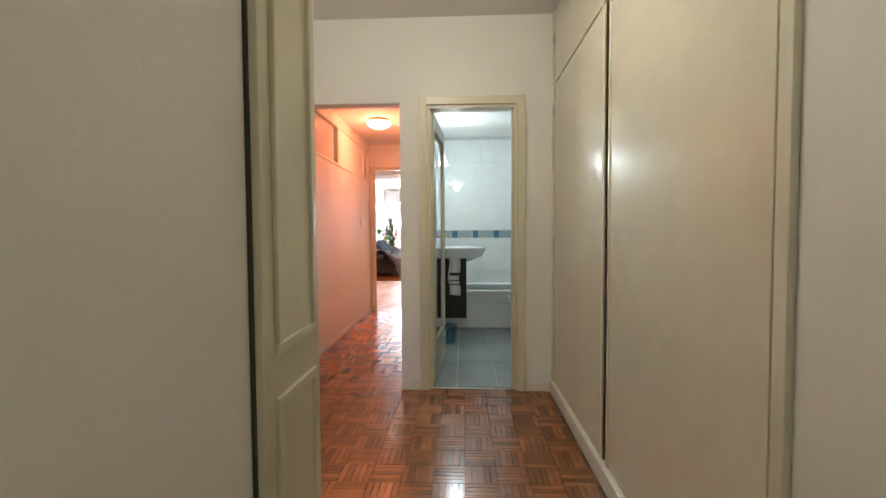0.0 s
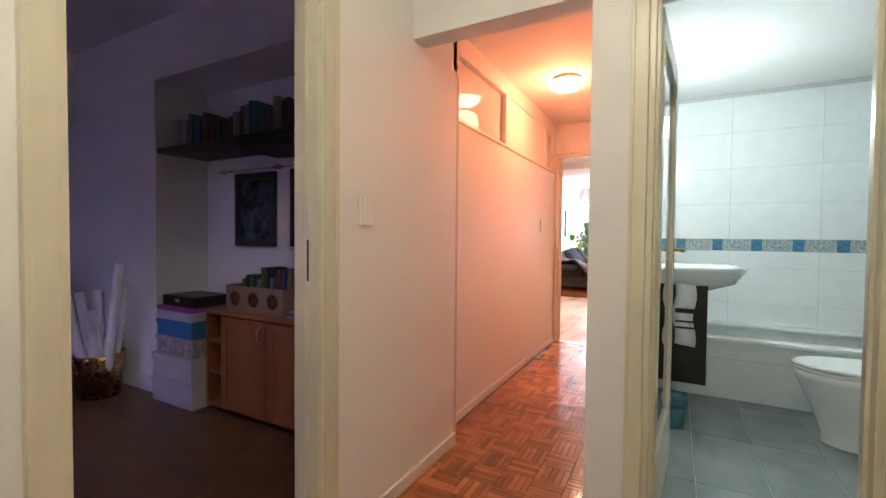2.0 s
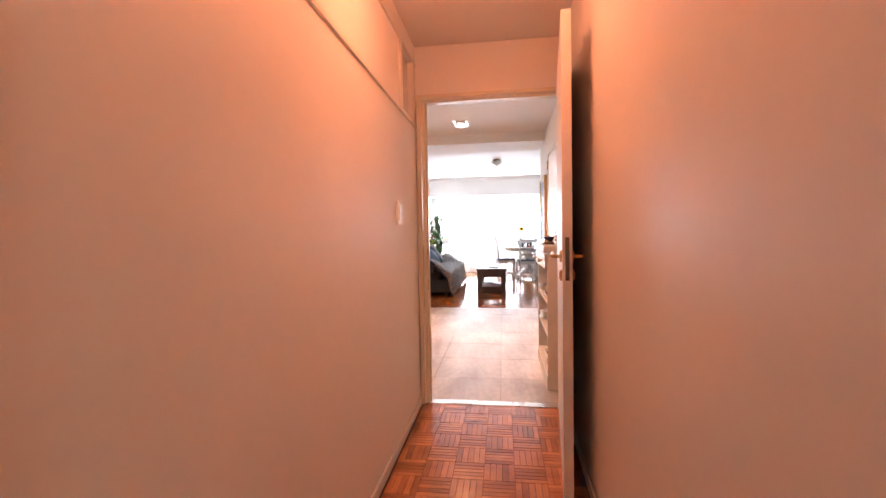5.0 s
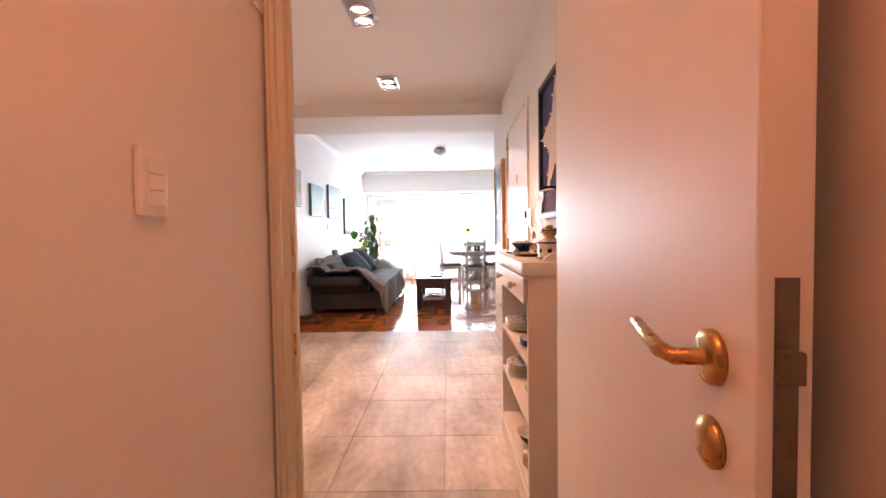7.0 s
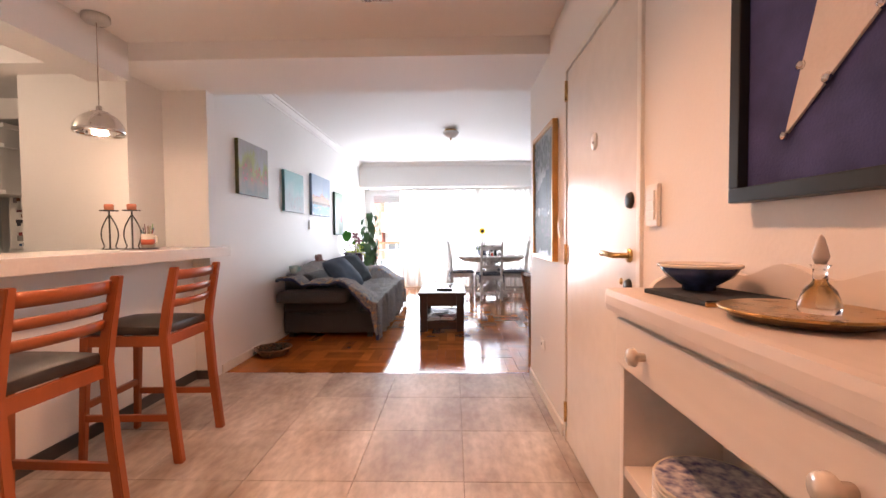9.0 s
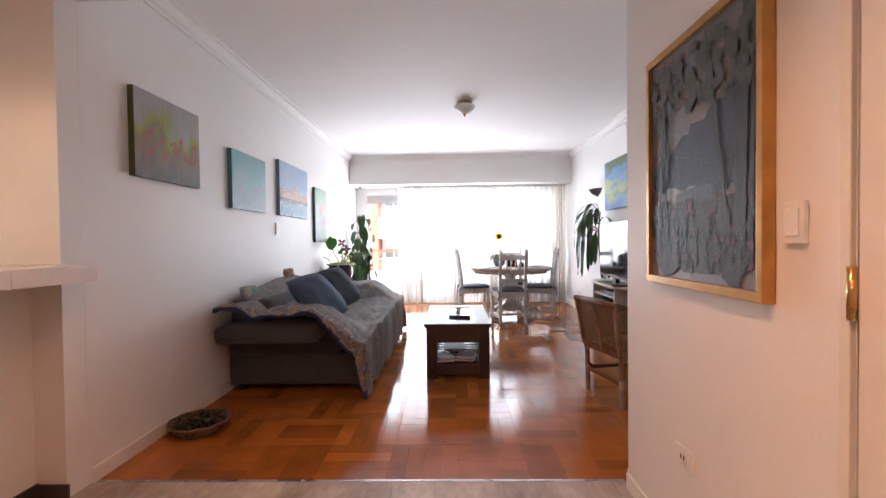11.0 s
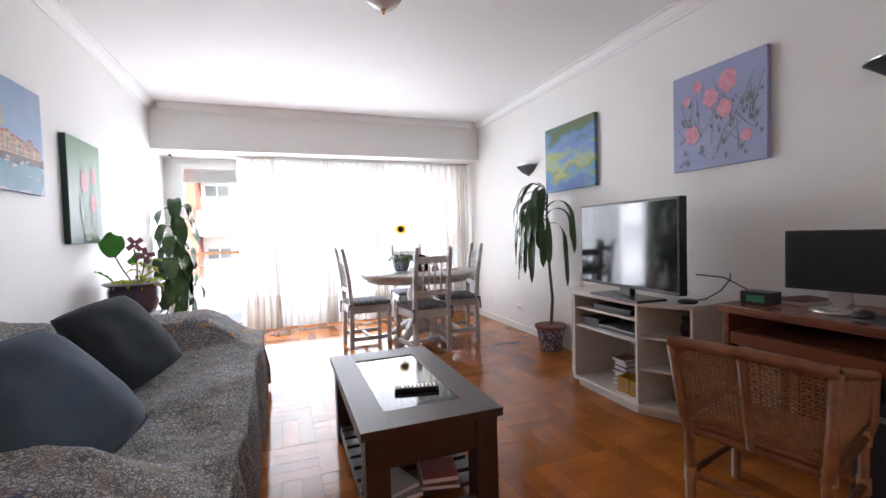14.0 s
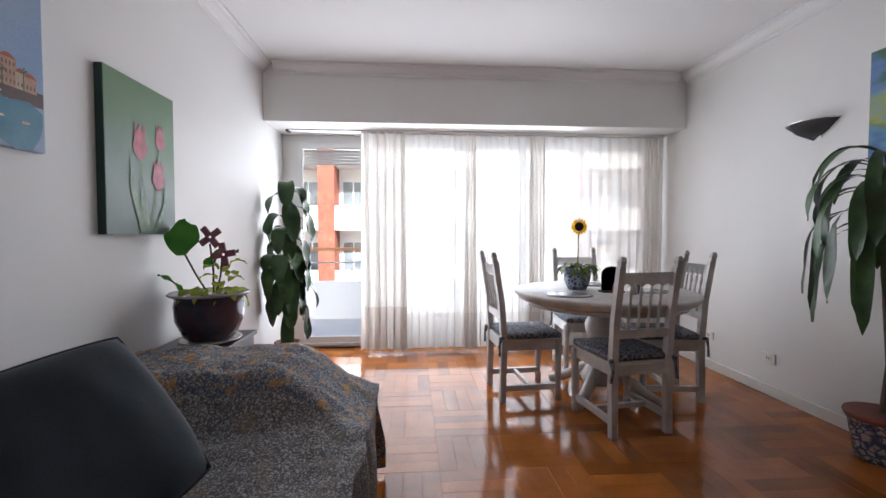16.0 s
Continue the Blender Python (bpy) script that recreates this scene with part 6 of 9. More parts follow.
cushion("cushion", leaning((-2.25, 12.29, 0.685), (0.335, 0.935, 0.115), (-0.61, 0.11, 0.785)), 0.49, 0.49, 0.16, M_NAVY, "dark blue-grey velvet cushion leaning on the sofa back")
cushion("cushion", leaning((-2.16, 11.32, 0.70), (0.25, 0.96, 0.10), (-0.66, 0.10, 0.74)), 0.49, 0.49, 0.17, M_STEELBLUE, "steel blue velvet cushion leaning on the sofa back")
cushion("cushion", pose(-2.70, 11.22, 0.74, -25, 0, 75), 0.20, 0.15, 0.07, mat("teal_print_cloth", (0.10, 0.25, 0.24), 0.9, vary=0.3, scale=18, second=(0.5, 0.48, 0.4)), "small teal and white printed cushion on the sofa arm")
cushion("cushion", pose(-2.68, 12.02, 0.845, -10, 0, 70), 0.14, 0.12, 0.06, mat("pale_print_cloth", (0.45, 0.40, 0.36), 0.9, vary=0.3, scale=25, second=(0.35, 0.12, 0.10)), "small pale printed cushion on the sofa back")
cushion("cushion", pose(-2.18, 14.22, 0.075, 78, 0, 20), 0.44, 0.44, 0.14, M_STEELBLUE, "steel blue cushion lying on the floor by the plants")

# coffee table
M_TABLEWOOD = mat("dark_walnut", (0.050, 0.023, 0.015), 0.42, vary=0.22, scale=5, stretch=(1, 0.12, 1), bump=0.08, bscale=70, fine=0.1)
ct = empty("coffee_table", pose(-0.975, 11.79, 0), "dark wooden coffee table with a glass inlay and slatted lower shelf", "coffee table")
hx, hy = 0.285, 0.525
for b in ((-hx, -0.165, -hy, hy), (0.165, hx, -hy, hy), (-0.165, 0.165, -hy, -hy + 0.16), (-0.165, 0.165, hy - 0.16, hy)):
    part("top_board", box(b[0], b[1], b[2], b[3], 0.435, 0.468, 0.003), M_TABLEWOOD, ct)
part("glass_inlay", box(-0.164, 0.164, -hy + 0.161, hy - 0.161, 0.455, 0.463), mat("smoked_glass", (0.02, 0.025, 0.025), 0.03, vary=0.02, fine=0.0), ct, "dark reflecting glass inlay")
part("inner_panel", box(-0.20, 0.20, -hy + 0.1, hy - 0.1, 0.40, 0.41), M_TABLEWOOD, ct)
for sx in (-1, 1):
    for sy in (-1, 1):
        part("leg", box(sx * 0.222 - 0.045, sx * 0.222 + 0.045, sy * 0.455 - 0.05, sy * 0.455 + 0.05, 0, 0.434, 0.004), M_TABLEWOOD, ct)
    part("side_apron", box(sx * 0.245 - 0.012, sx * 0.245 + 0.012, -0.404, 0.404, 0.325, 0.434, 0.003), M_TABLEWOOD, ct)
    part("lower_rail", box(sx * 0.245 - 0.012, sx * 0.245 + 0.012, -0.404, 0.404, 0.06, 0.10, 0.003), M_TABLEWOOD, ct)
for sy in (-1, 1):
    part("end_apron", box(-0.176, 0.176, sy * 0.485 - 0.012, sy * 0.485 + 0.012, 0.305, 0.434, 0.003), M_TABLEWOOD, ct)
    part("end_rail", box(-0.176, 0.176, sy * 0.485 - 0.012, sy * 0.485 + 0.012, 0.03, 0.115, 0.003), M_TABLEWOOD, ct)
for k in range(8):
    y = -0.36 + k * 0.103
    part("shelf_slat", box(-0.255, 0.255, y - 0.036, y + 0.036, 0.101, 0.118, 0.002), M_TABLEWOOD, ct)
rm = empty("remote_control", pose(-0.95, 11.60, 0.4645, 0, 0, 78), "black television remote control on the coffee table", "remote control")
part("case", box(-0.024, 0.024, -0.10, 0.10, 0, 0.02, 0.008), M_BLACK, rm)
for r in range(9):
    for c in range(3):
        part("button", box(-0.016 + c * 0.012, -0.008 + c * 0.012, -0.085 + r * 0.018, -0.076 + r * 0.018, 0.0195, 0.0225, 0.001), M_METAL, rm)
bkpos = [(-1.11, 11.47, 0.119, 12, 0.17, 0.23, 0.02, 0), (-1.10, 11.48, 0.1395, 20, 0.13, 0.19, 0.018, 5), (-0.90, 11.50, 0.119, -14, 0.17, 0.23, 0.016, 2), (-0.895, 11.51, 0.1355, -10, 0.15, 0.21, 0.02, 9), (-1.0, 11.85, 0.119, 5, 0.2, 0.26, 0.025, 4)]
for x, y, z, rz, w, d, h, c in bkpos:
    bo = empty("magazine", pose(x, y, z, 0, 0, rz), "magazine lying on the shelf of the coffee table", "magazine", "magazines")
    part("page_block", box(-w / 2, w / 2, -d / 2, d / 2, 0.001, h - 0.001), M_PAPER, bo)
    part("cover", box(-w / 2 - 0.001, w / 2 + 0.001, -d / 2 - 0.001, d / 2 + 0.001, h - 0.0012, h), M_BOOKS[c], bo)

# dining table and chairs
M_WHITEWOOD = mat("distressed_white_wood", (0.62, 0.60, 0.58), 0.45, vary=0.16, scale=7, bump=0.12, bscale=60, fine=0.08)
dt = empty("dining_table", pose(-0.12, 14.28, 0), "round white painted pedestal dining table", "dining table")
part("tabletop", lathe([(0.56, 0.70), (0.595, 0.705), (0.61, 0.725), (0.625, 0.74), (0.628, 0.755), (0.62, 0.765), (0, 0.765)], 72), M_WHITEWOOD, dt)
part("apron_ring", lathe([(0.50, 0.665), (0.55, 0.668), (0.555, 0.70), (0.5, 0.70)], 64), M_WHITEWOOD, dt)
part("pedestal", lathe([(0.13, 0.10), (0.15, 0.14), (0.11, 0.20), (0.075, 0.28), (0.07, 0.36), (0.11, 0.46), (0.12, 0.52), (0.08, 0.60), (0.15, 0.66), (0.2, 0.668)], 32), M_WHITEWOOD, dt, "turned pedestal", True)
for k in range(4):
    bm = bmesh.new()
    a = math.radians(45 + 90 * k)
    pts = [(0.08, 0.20, 0.05), (0.18, 0.15, 0.045), (0.30, 0.075, 0.04), (0.40, 0.035, 0.035)]
    add_tube(bm, [(r * math.cos(a), r * math.sin(a), z) for r, z, w in pts], [w * 0.9 for r, z, w in pts], 10)
    part("foot", bm, M_WHITEWOOD, dt, "", True)
M_CHAIRPAD = weave_mat("blue_floral_pad", (0.035, 0.045, 0.075), (0.22, 0.23, 0.25), (0.09, 0.11, 0.15), 34, big=18, big_amount=0.6)


def dining_chair():
    """Carved white chair; its back is at local y = 0 and it faces +y."""
    ob = empty("dining_chair", pose(0, 0, 0), "white distressed dining chair with spindle back and blue floral pad", "dining chair", "dining chairs")
    hw = 0.18
    for s in (-1, 1):
        bm = bmesh.new()
        prev = None
        for y, z, r in ((0.0, 0.0, 0.020), (0.01, 0.42, 0.021), (-0.01, 0.70, 0.020), (-0.055, 0.98, 0.019), (-0.062, 1.0, 0.015), (-0.065, 1.02, 0.019), (-0.068, 1.045, 0.010)):
            ring = [bm.verts.new((s * hw + dx * r, y + dy * r, z)) for dx, dy in ((-1, -1), (1, -1), (1, 1), (-1, 1))]
            if prev:
                for k in range(4):
                    bm.faces.new((prev[k], prev[(k + 1) % 4], ring[(k + 1) % 4], ring[k]))
            else:
                bm.faces.new(list(reversed(ring)))
            prev = ring
        bm.faces.new(prev)
        part("back_post", bm, M_WHITEWOOD, ob)
        part("front_leg", lathe([(0.022, 0.0), (0.024, 0.06), (0.018, 0.10), (0.024, 0.15), (0.022, 0.30), (0.026, 0.36), (0.026, 0.42)], 12, pose(s * 0.195, 0.40, 0)), M_WHITEWOOD, ob, "turned front leg", True)
        part("side_stretcher", box(s * 0.188 - 0.012, s * 0.188 + 0.012, 0.0, 0.40, 0.075, 0.115, 0.003), M_WHITEWOOD, ob)
        part("seat_rail", box(s * 0.188 - 0.012, s * 0.188 + 0.012, 0.01, 0.40, 0.36, 0.42, 0.003), M_WHITEWOOD, ob)
    part("cross_stretcher", box(-0.178, 0.178, 0.19, 0.214, 0.08, 0.11, 0.003), M_WHITEWOOD, ob)
    part("seat_rail", box(-0.17, 0.17, 0.392, 0.416, 0.36, 0.42, 0.003), M_WHITEWOOD, ob)
    part("seat_rail", box(-0.165, 0.165, -0.008, 0.016, 0.36, 0.42, 0.003), M_WHITEWOOD, ob)
    part("seat", box(-0.205, 0.205, -0.005, 0.425, 0.421, 0.438, 0.005), M_WHITEWOOD, ob)
    # top rail with a scalloped lower edge
    bm = bmesh.new()
    n = 40
    lo, hi = [], []
    for k in range(n + 1):
        x = -0.162 + 0.324 * k / n
        sc = abs(math.sin(math.pi * 5 * k / n))
        lo.append(bm.verts.new((x, -0.040, 0.868 + 0.022 * sc)))
        hi.append(bm.verts.new((x, -0.052, 0.955)))
    for k in range(n):
        bm.faces.new((lo[k], lo[k + 1], hi[k + 1], hi[k]))
    bmesh.ops.solidify(bm, geom=bm.faces[:], thickness=0.02)
    part("top_rail", bm, M_WHITEWOOD, ob, "scalloped top rail")
    part("lower_rail", box(-0.162, 0.162, -0.016, 0.008, 0.575, 0.625, 0.003), M_WHITEWOOD, ob)
    for k in range(4):
        x = -0.097 + k * 0.0647
        bm = lathe([(0.008, 0.0), (0.011, 0.05), (0.006, 0.08), (0.010, 0.13), (0.006, 0.18), (0.011, 0.22), (0.008, 0.255)], 10, pose(x, -0.004, 0.62, 7))
        part("spindle", bm, M_WHITEWOOD, ob, "turned spindle", True)
    bm = soft_box(-0.20, 0.20, 0.005, 0.425, 0.4385, 0.478, 0.017, 0.012)
    part("seat_pad", bm, M_CHAIRPAD, ob, "dark blue floral seat pad", True)
    for s in (-1, 1):
        part("tie", tube([(s * 0.18, 0.02, 0.455), (s * 0.208, -0.02, 0.45), (s * 0.205, -0.03, 0.40), (s * 0.215, -0.028, 0.33)], [0.010, 0.016, 0.008, 0.010], 6), M_CHAIRPAD, ob, "tied fabric ribbon", True)
    return ob


ch = dining_chair()
ch.matrix_world = pose(-0.17, 13.65, 0, 0, 0, 8)
copy_thing(ch, pose(-0.88, 14.38, 0, 0, 0, -86))
copy_thing(ch, pose(0.53, 14.27, 0, 0, 0, 83))
copy_thing(ch, pose(0.0, 15.10, 0, 0, 0, 176))


# ---- plants ----
M_LEAF = mat("dark_glossy_leaf", (0.042, 0.115, 0.028), 0.35, vary=0.3, scale=8, fine=0.15, per_island=0.35, stretch=(1, 1, 1))
M_LEAFLIGHT = mat("lime_leaf", (0.16, 0.24, 0.05), 0.4, vary=0.25, scale=14, per_island=0.3)
M_TRUNK = mat("cane_trunk", (0.16, 0.12, 0.085), 0.8, vary=0.25, scale=25, bump=0.5, bscale=80)
M_SOIL = mat("potting_soil", (0.035, 0.022, 0.015), 0.95, bump=0.8, bscale=120)
M_TERRA = mat("terracotta_pot", (0.20, 0.055, 0.032), 0.6, vary=0.15)


def add_leaf(bm, base, heading, length, width, rise, droop, n=9, cup=0.25, rg=random, stalk=0.0):
    """A long arched leaf with a folded midrib."""
    d = Vector((math.cos(heading), math.sin(heading), 0))
    side = Vector((-d.y, d.x, 0))
    p = Vector(base)
    ang = rise
    rows = []
    wav = rg.uniform(0, 6)
    for k in range(n + 1):
        t = k / n
        w = width * (math.sin(math.pi * min(1, t * 0.92 + 0.06)) ** 0.8) * (1 - 0.15 * t)
        if stalk:
            w = width * (0.16 if t < stalk else 0.16 + math.sin(math.pi * min(1, (t - stalk) / (1 - stalk) * 0.95)) ** 0.7)
        if k == n:
            w = 0.001
        nrm = Vector((-d.x * math.sin(ang), -d.y * math.sin(ang), math.cos(ang)))
        wave = 0.10 * width * math.sin(wav + t * 11)
        rows.append([bm.verts.new(p + side * w / 2 * s + nrm * (abs(s) * cup * w / 2 + (wave * s if abs(s) > 0.5 else 0))) for s in (-1, 0, 1)])
        p = p + (d * math.cos(ang) + Vector((0, 0, math.sin(ang)))) * (length / n)
        ang -= droop / n * (1.4 if t < 0.5 else 0.7)
        ang = max(ang, -1.5)
    for a, b in zip(rows, rows[1:]):
        for k in range(2):
            bm.faces.new((a[k], a[k + 1], b[k + 1], b[k])).smooth = True


def dracaena(name, m, trunk_pts, crown_pts, leaf_n, length, width, seed, label, pot_fn, keep=None, stalk=0.0, droop=2.7):
    rg = random.Random(seed)
    ob = empty(name, m, label, "potted plant")
    pot_fn(ob)
    part("trunk", tube(trunk_pts, [0.016 - 0.006 * k / (len(trunk_pts) - 1) for k in range(len(trunk_pts))], 10), M_TRUNK, ob, "slender woody cane", True)
    for ci, (c, cnt, spread) in enumerate(crown_pts):
        bm = bmesh.new()
        for k in range(cnt):
            h = 2 * math.pi * (k * 0.382 + 0.1 * ci) + rg.uniform(-0.3, 0.3)
            if keep and not keep(h):
                h += math.pi * rg.uniform(0.75, 1.0)
            t = k / cnt
            base = Vector(c) + Vector((0, 0, -spread * (1 - t)))
            add_leaf(bm, base, h, length * rg.uniform(0.7, 1.1) * (0.75 + 0.25 * (1 - t)), width * rg.uniform(0.85, 1.15), 0.25 + 0.85 * t + rg.uniform(-0.2, 0.2), droop + 0.5 * (1 - t) + rg.uniform(-0.3, 0.4), 12, rg=rg, stalk=stalk)
        part("crown", bm, M_LEAF, ob, "drooping long glossy leaves", True)
    return ob


def blue_white_pot(ob):
    wall = part("pot", lathe([(0.095, 0.0), (0.105, 0.02), (0.135, 0.20), (0.145, 0.21), (0.15, 0.24), (0.138, 0.24), (0.125, 0.20), (0, 0.20)], 36), weave_mat("blue_white_ceramic", (0.50, 0.52, 0.55), (0.06, 0.09, 0.22), (0.06, 0.09, 0.2), 30, 0.2, bump=0.05, big=25), ob, "blue and white ceramic pot", True)
    part("rim", lathe([(0.147, 0.215), (0.155, 0.235), (0.15, 0.246), (0.138, 0.243)], 36), M_TERRA, wall, "brown rim")
    part("soil", lathe([(0.13, 0.212), (0, 0.222)], 24), M_SOIL, ob)


def terra_pot(ob):
    part("pot", lathe([(0.075, 0.0), (0.10, 0.16), (0.112, 0.165), (0.114, 0.20), (0.102, 0.20), (0.092, 0.16), (0, 0.16)], 32), M_TERRA, ob, "terracotta plastic pot", True)
    part("soil", lathe([(0.097, 0.172), (0, 0.18)], 24), M_SOIL, ob)


dracaena("potted_dracaena", pose(0.93, 13.30, 0), [(0, 0, 0.2), (0.02, -0.01, 0.5), (0.0, 0.0, 0.8), (-0.02, 0, 1.1), (-0.02, 0, 1.40), (-0.01, 0, 1.52)],
         [((-0.02, 0.0, 1.55), 28, 0.36)], 26, 0.82, 0.056, 3, "tall dracaena with drooping leaves in a blue and white pot", blue_white_pot, keep=lambda h: math.cos(h) < 0.35, stalk=0.32, droop=2.6)
dracaena("potted_dracaena", pose(-2.62, 15.22, 0), [(0, 0, 0.16), (0.01, 0, 0.5), (-0.01, 0, 0.9), (0.0, 0, 1.25), (0.02, 0, 1.5), (0.03, 0.0, 1.6)],
         [((0.02, 0, 1.60), 7, 0.20), ((0, 0, 1.30), 12, 0.28), ((-0.02, -0.02, 1.0), 16, 0.3), ((0.0, 0.0, 0.8), 10, 0.3)], 20, 0.50, 0.105, 8, "tall leafy dracaena in a terracotta pot by the balcony door", terra_pot, keep=lambda h: math.cos(h) > -0.25 and math.sin(h) < 0.7, stalk=0.15)

et = empty("end_table", pose(-2.60, 13.68, 0), "small black cabinet used as a plant stand", "end table")
part("body", box(-0.165, 0.165, -0.21, 0.21, 0.0, 0.575, 0.004), M_BLACK, et)
part("top", box(-0.178, 0.178, -0.225, 0.225, 0.576, 0.60, 0.004), M_BLACK, et)
part("door", box(-0.15, 0.15, -0.222, -0.212, 0.05, 0.56, 0.003), M_BLACK, et)
part("knob", lathe([(0.008, 0), (0.012, 0.012), (0, 0.018)], 12, pose(0.12, -0.222, 0.28, 90)), M_METAL, et)
pp = empty("potted_plant", pose(-2.57, 13.64, 0.6005), "flowering plant in a dark painted ceramic planter with saucer", "potted plant")
part("saucer", lathe([(0.11, 0), (0.15, 0.012), (0.155, 0.018), (0.14, 0.014), (0, 0.008)], 32), M_CHINA, pp, "pale saucer", True)
part("planter", lathe([(0.10, 0.014), (0.125, 0.03), (0.165, 0.12), (0.17, 0.20), (0.16, 0.235), (0.19, 0.25), (0.19, 0.262), (0.16, 0.255), (0.15, 0.21), (0, 0.21)], 40), mat("navy_painted_ceramic", (0.022, 0.028, 0.05), 0.15, vary=0.2, scale=9, second=(0.09, 0.045, 0.06)), pp, "dark navy and plum ceramic planter", True)
part("rim", lathe([(0.186, 0.248), (0.198, 0.258), (0.19, 0.266), (0.165, 0.258)], 40), mat("lilac_glaze", (0.40, 0.36, 0.42), 0.2), pp, "pale glazed rim", True)
part("soil", lathe([(0.155, 0.235), (0, 0.245)], 24), M_SOIL, pp)
rgp = random.Random(4)
bm = bmesh.new()
for k in range(11):
    a = k * 2.4
    add_leaf(bm, (0.07 * math.cos(a), 0.07 * math.sin(a), 0.24), a, rgp.uniform(0.10, 0.19), 0.065, rgp.uniform(0.7, 1.3), 2.2, rg=rgp)
for k in range(9):
    a = k * 2.4
    add_leaf(bm, (0.08 + 0.03 * math.cos(a), -0.02 + 0.03 * math.sin(a), 0.26 + 0.018 * k), a, 0.10, 0.06, 1.0, 1.6, rg=rgp)
part("foliage", bm, cloth_mat("lime_leaf", (0.42, 0.48, 0.10), 0.0, 0.35), pp, "variegated lime leaves", True)
bm = bmesh.new()
add_leaf(bm, (-0.11, -0.06, 0.46), math.radians(105), 0.22, 0.17, 1.35, 0.6, 12, 0.2, rgp)
add_leaf(bm, (-0.12, -0.04, 0.26), math.radians(200), 0.15, 0.09, 1.1, 0.6, 8, 0.2, rgp)
add_leaf(bm, (-0.02, 0.02, 0.40), math.radians(60), 0.22, 0.13, 0.9, 1.0, 10, 0.15, rgp)
part("broad_leaf", bm, cloth_mat("broad_leaf_green", (0.05, 0.16, 0.03), 0.0, 0.35), pp, "broad green leaves", True)
bm = bmesh.new()
for p in (((0, 0, 0.24), (-0.06, -0.02, 0.36), (-0.10, -0.05, 0.47)), ((0.02, 0, 0.24), (0.03, -0.02, 0.38), (0.02, -0.03, 0.52)), ((0.03, 0, 0.24), (0.07, -0.03, 0.35), (0.09, -0.05, 0.45))):
    add_tube(bm, p, 0.005, 7)
part("stem", bm, M_TRUNK, pp, "", True)
for fx, fy, fz, turn in ((0.03, -0.05, 0.555, 8), (0.10, -0.06, 0.465, 35)):
    bm = bmesh.new()
    for k in range(4):
        add_box(bm, -0.017, 0.017, -0.006, 0.006, 0.006, 0.062, 0.0055, pose(fx, fy, fz, 0, 45 + 90 * k + turn, 0) @ pose(0, 0.0004 * k, 0))
    part("blossom", bm, mat("mauve_painted_wood", (0.34, 0.13, 0.17), 0.6, vary=0.15, scale=30), pp, "mauve four-petalled wooden blossom")

# sunflower pot and small things on the dining table
fv = empty("flower_pot", pose(-0.28, 14.35, 0.7655), "blue and white flower pot with a sunflower and trailing leaves", "flower pot")
part("pot", lathe([(0.065, 0.0), (0.085, 0.04), (0.10, 0.12), (0.105, 0.15), (0.11, 0.155), (0.10, 0.158), (0.09, 0.14), (0, 0.14)], 32), weave_mat("blue_pot_glaze", (0.05, 0.08, 0.16), (0.35, 0.38, 0.45), (0.04, 0.06, 0.12), 35, 0.2, bump=0.05), fv, "", True)
part("stem", tube([(0, 0, 0.14), (0.005, 0, 0.28), (0.0, -0.01, 0.42)], 0.005, 8), M_LEAFLIGHT, fv)
bm = bmesh.new()
for ring, (n, L) in enumerate(((16, 0.062), (14, 0.052))):
    for k in range(n):
        a = 2 * math.pi * (k + 0.5 * ring) / n
        ca, sa = math.cos(a), math.sin(a)
        y = -0.022 - 0.004 * ring
        pts = ((0.025, 0.0), (0.045, 0.010), (L + 0.01, 0.0), (0.045, -0.010))
        bm.faces.new([bm.verts.new((u * ca - w * sa, y - (0.006 if i == 2 else 0), 0.46 + u * sa + w * ca)) for i, (u, w) in enumerate(pts)])
part("petals", bm, cloth_mat("sunflower_petal", (0.80, 0.48, 0.02), 0.0, 0.5), fv, "yellow sunflower petals")
part("flower_disc", lathe([(0.034, 0.0), (0.033, 0.008), (0.02, 0.014), (0, 0.012)], 20, pose(0, -0.02, 0.46, 90)), mat("sunflower_disc", (0.035, 0.018, 0.01), 0.9, bump=0.8), fv, "dark brown flower disc", True)
bm = bmesh.new()
for k in range(26):
    a = k * 2.4
    add_leaf(bm, (0.05 * math.cos(a), 0.05 * math.sin(a), 0.145), a, rgp.uniform(0.10, 0.2), 0.045, rgp.uniform(0.4, 1.1), 2.0, 6, 0.2, rgp)
part("foliage", bm, M_LEAFLIGHT, fv, "trailing green leaves", True)
nb = empty("napkin_holder", pose(-0.10, 14.18, 0.7655), "dark green arched napkin holder on the dining table", "napkin holder")
bm = bmesh.new()
vs = [(-0.075, 0), (0.075, 0), (0.075, 0.13)] + [(0.075 * math.cos(math.pi * k / 10), 0.13 + 0.05 * math.sin(math.pi * k / 10)) for k in range(1, 10)] + [(-0.075, 0.13)]
bm.faces.new([bm.verts.new((x, 0, z)) for x, z in vs])
bmesh.ops.solidify(bm, geom=bm.faces[:], thickness=0.02)
part("arched_plate", bm, mat("dark_green_board", (0.035, 0.045, 0.02), 0.6), nb)
part("base", box(-0.08, 0.08, -0.04, 0.04, 0, 0.010, 0.002), mat("dark_green_base", (0.035, 0.045, 0.02), 0.6), nb)
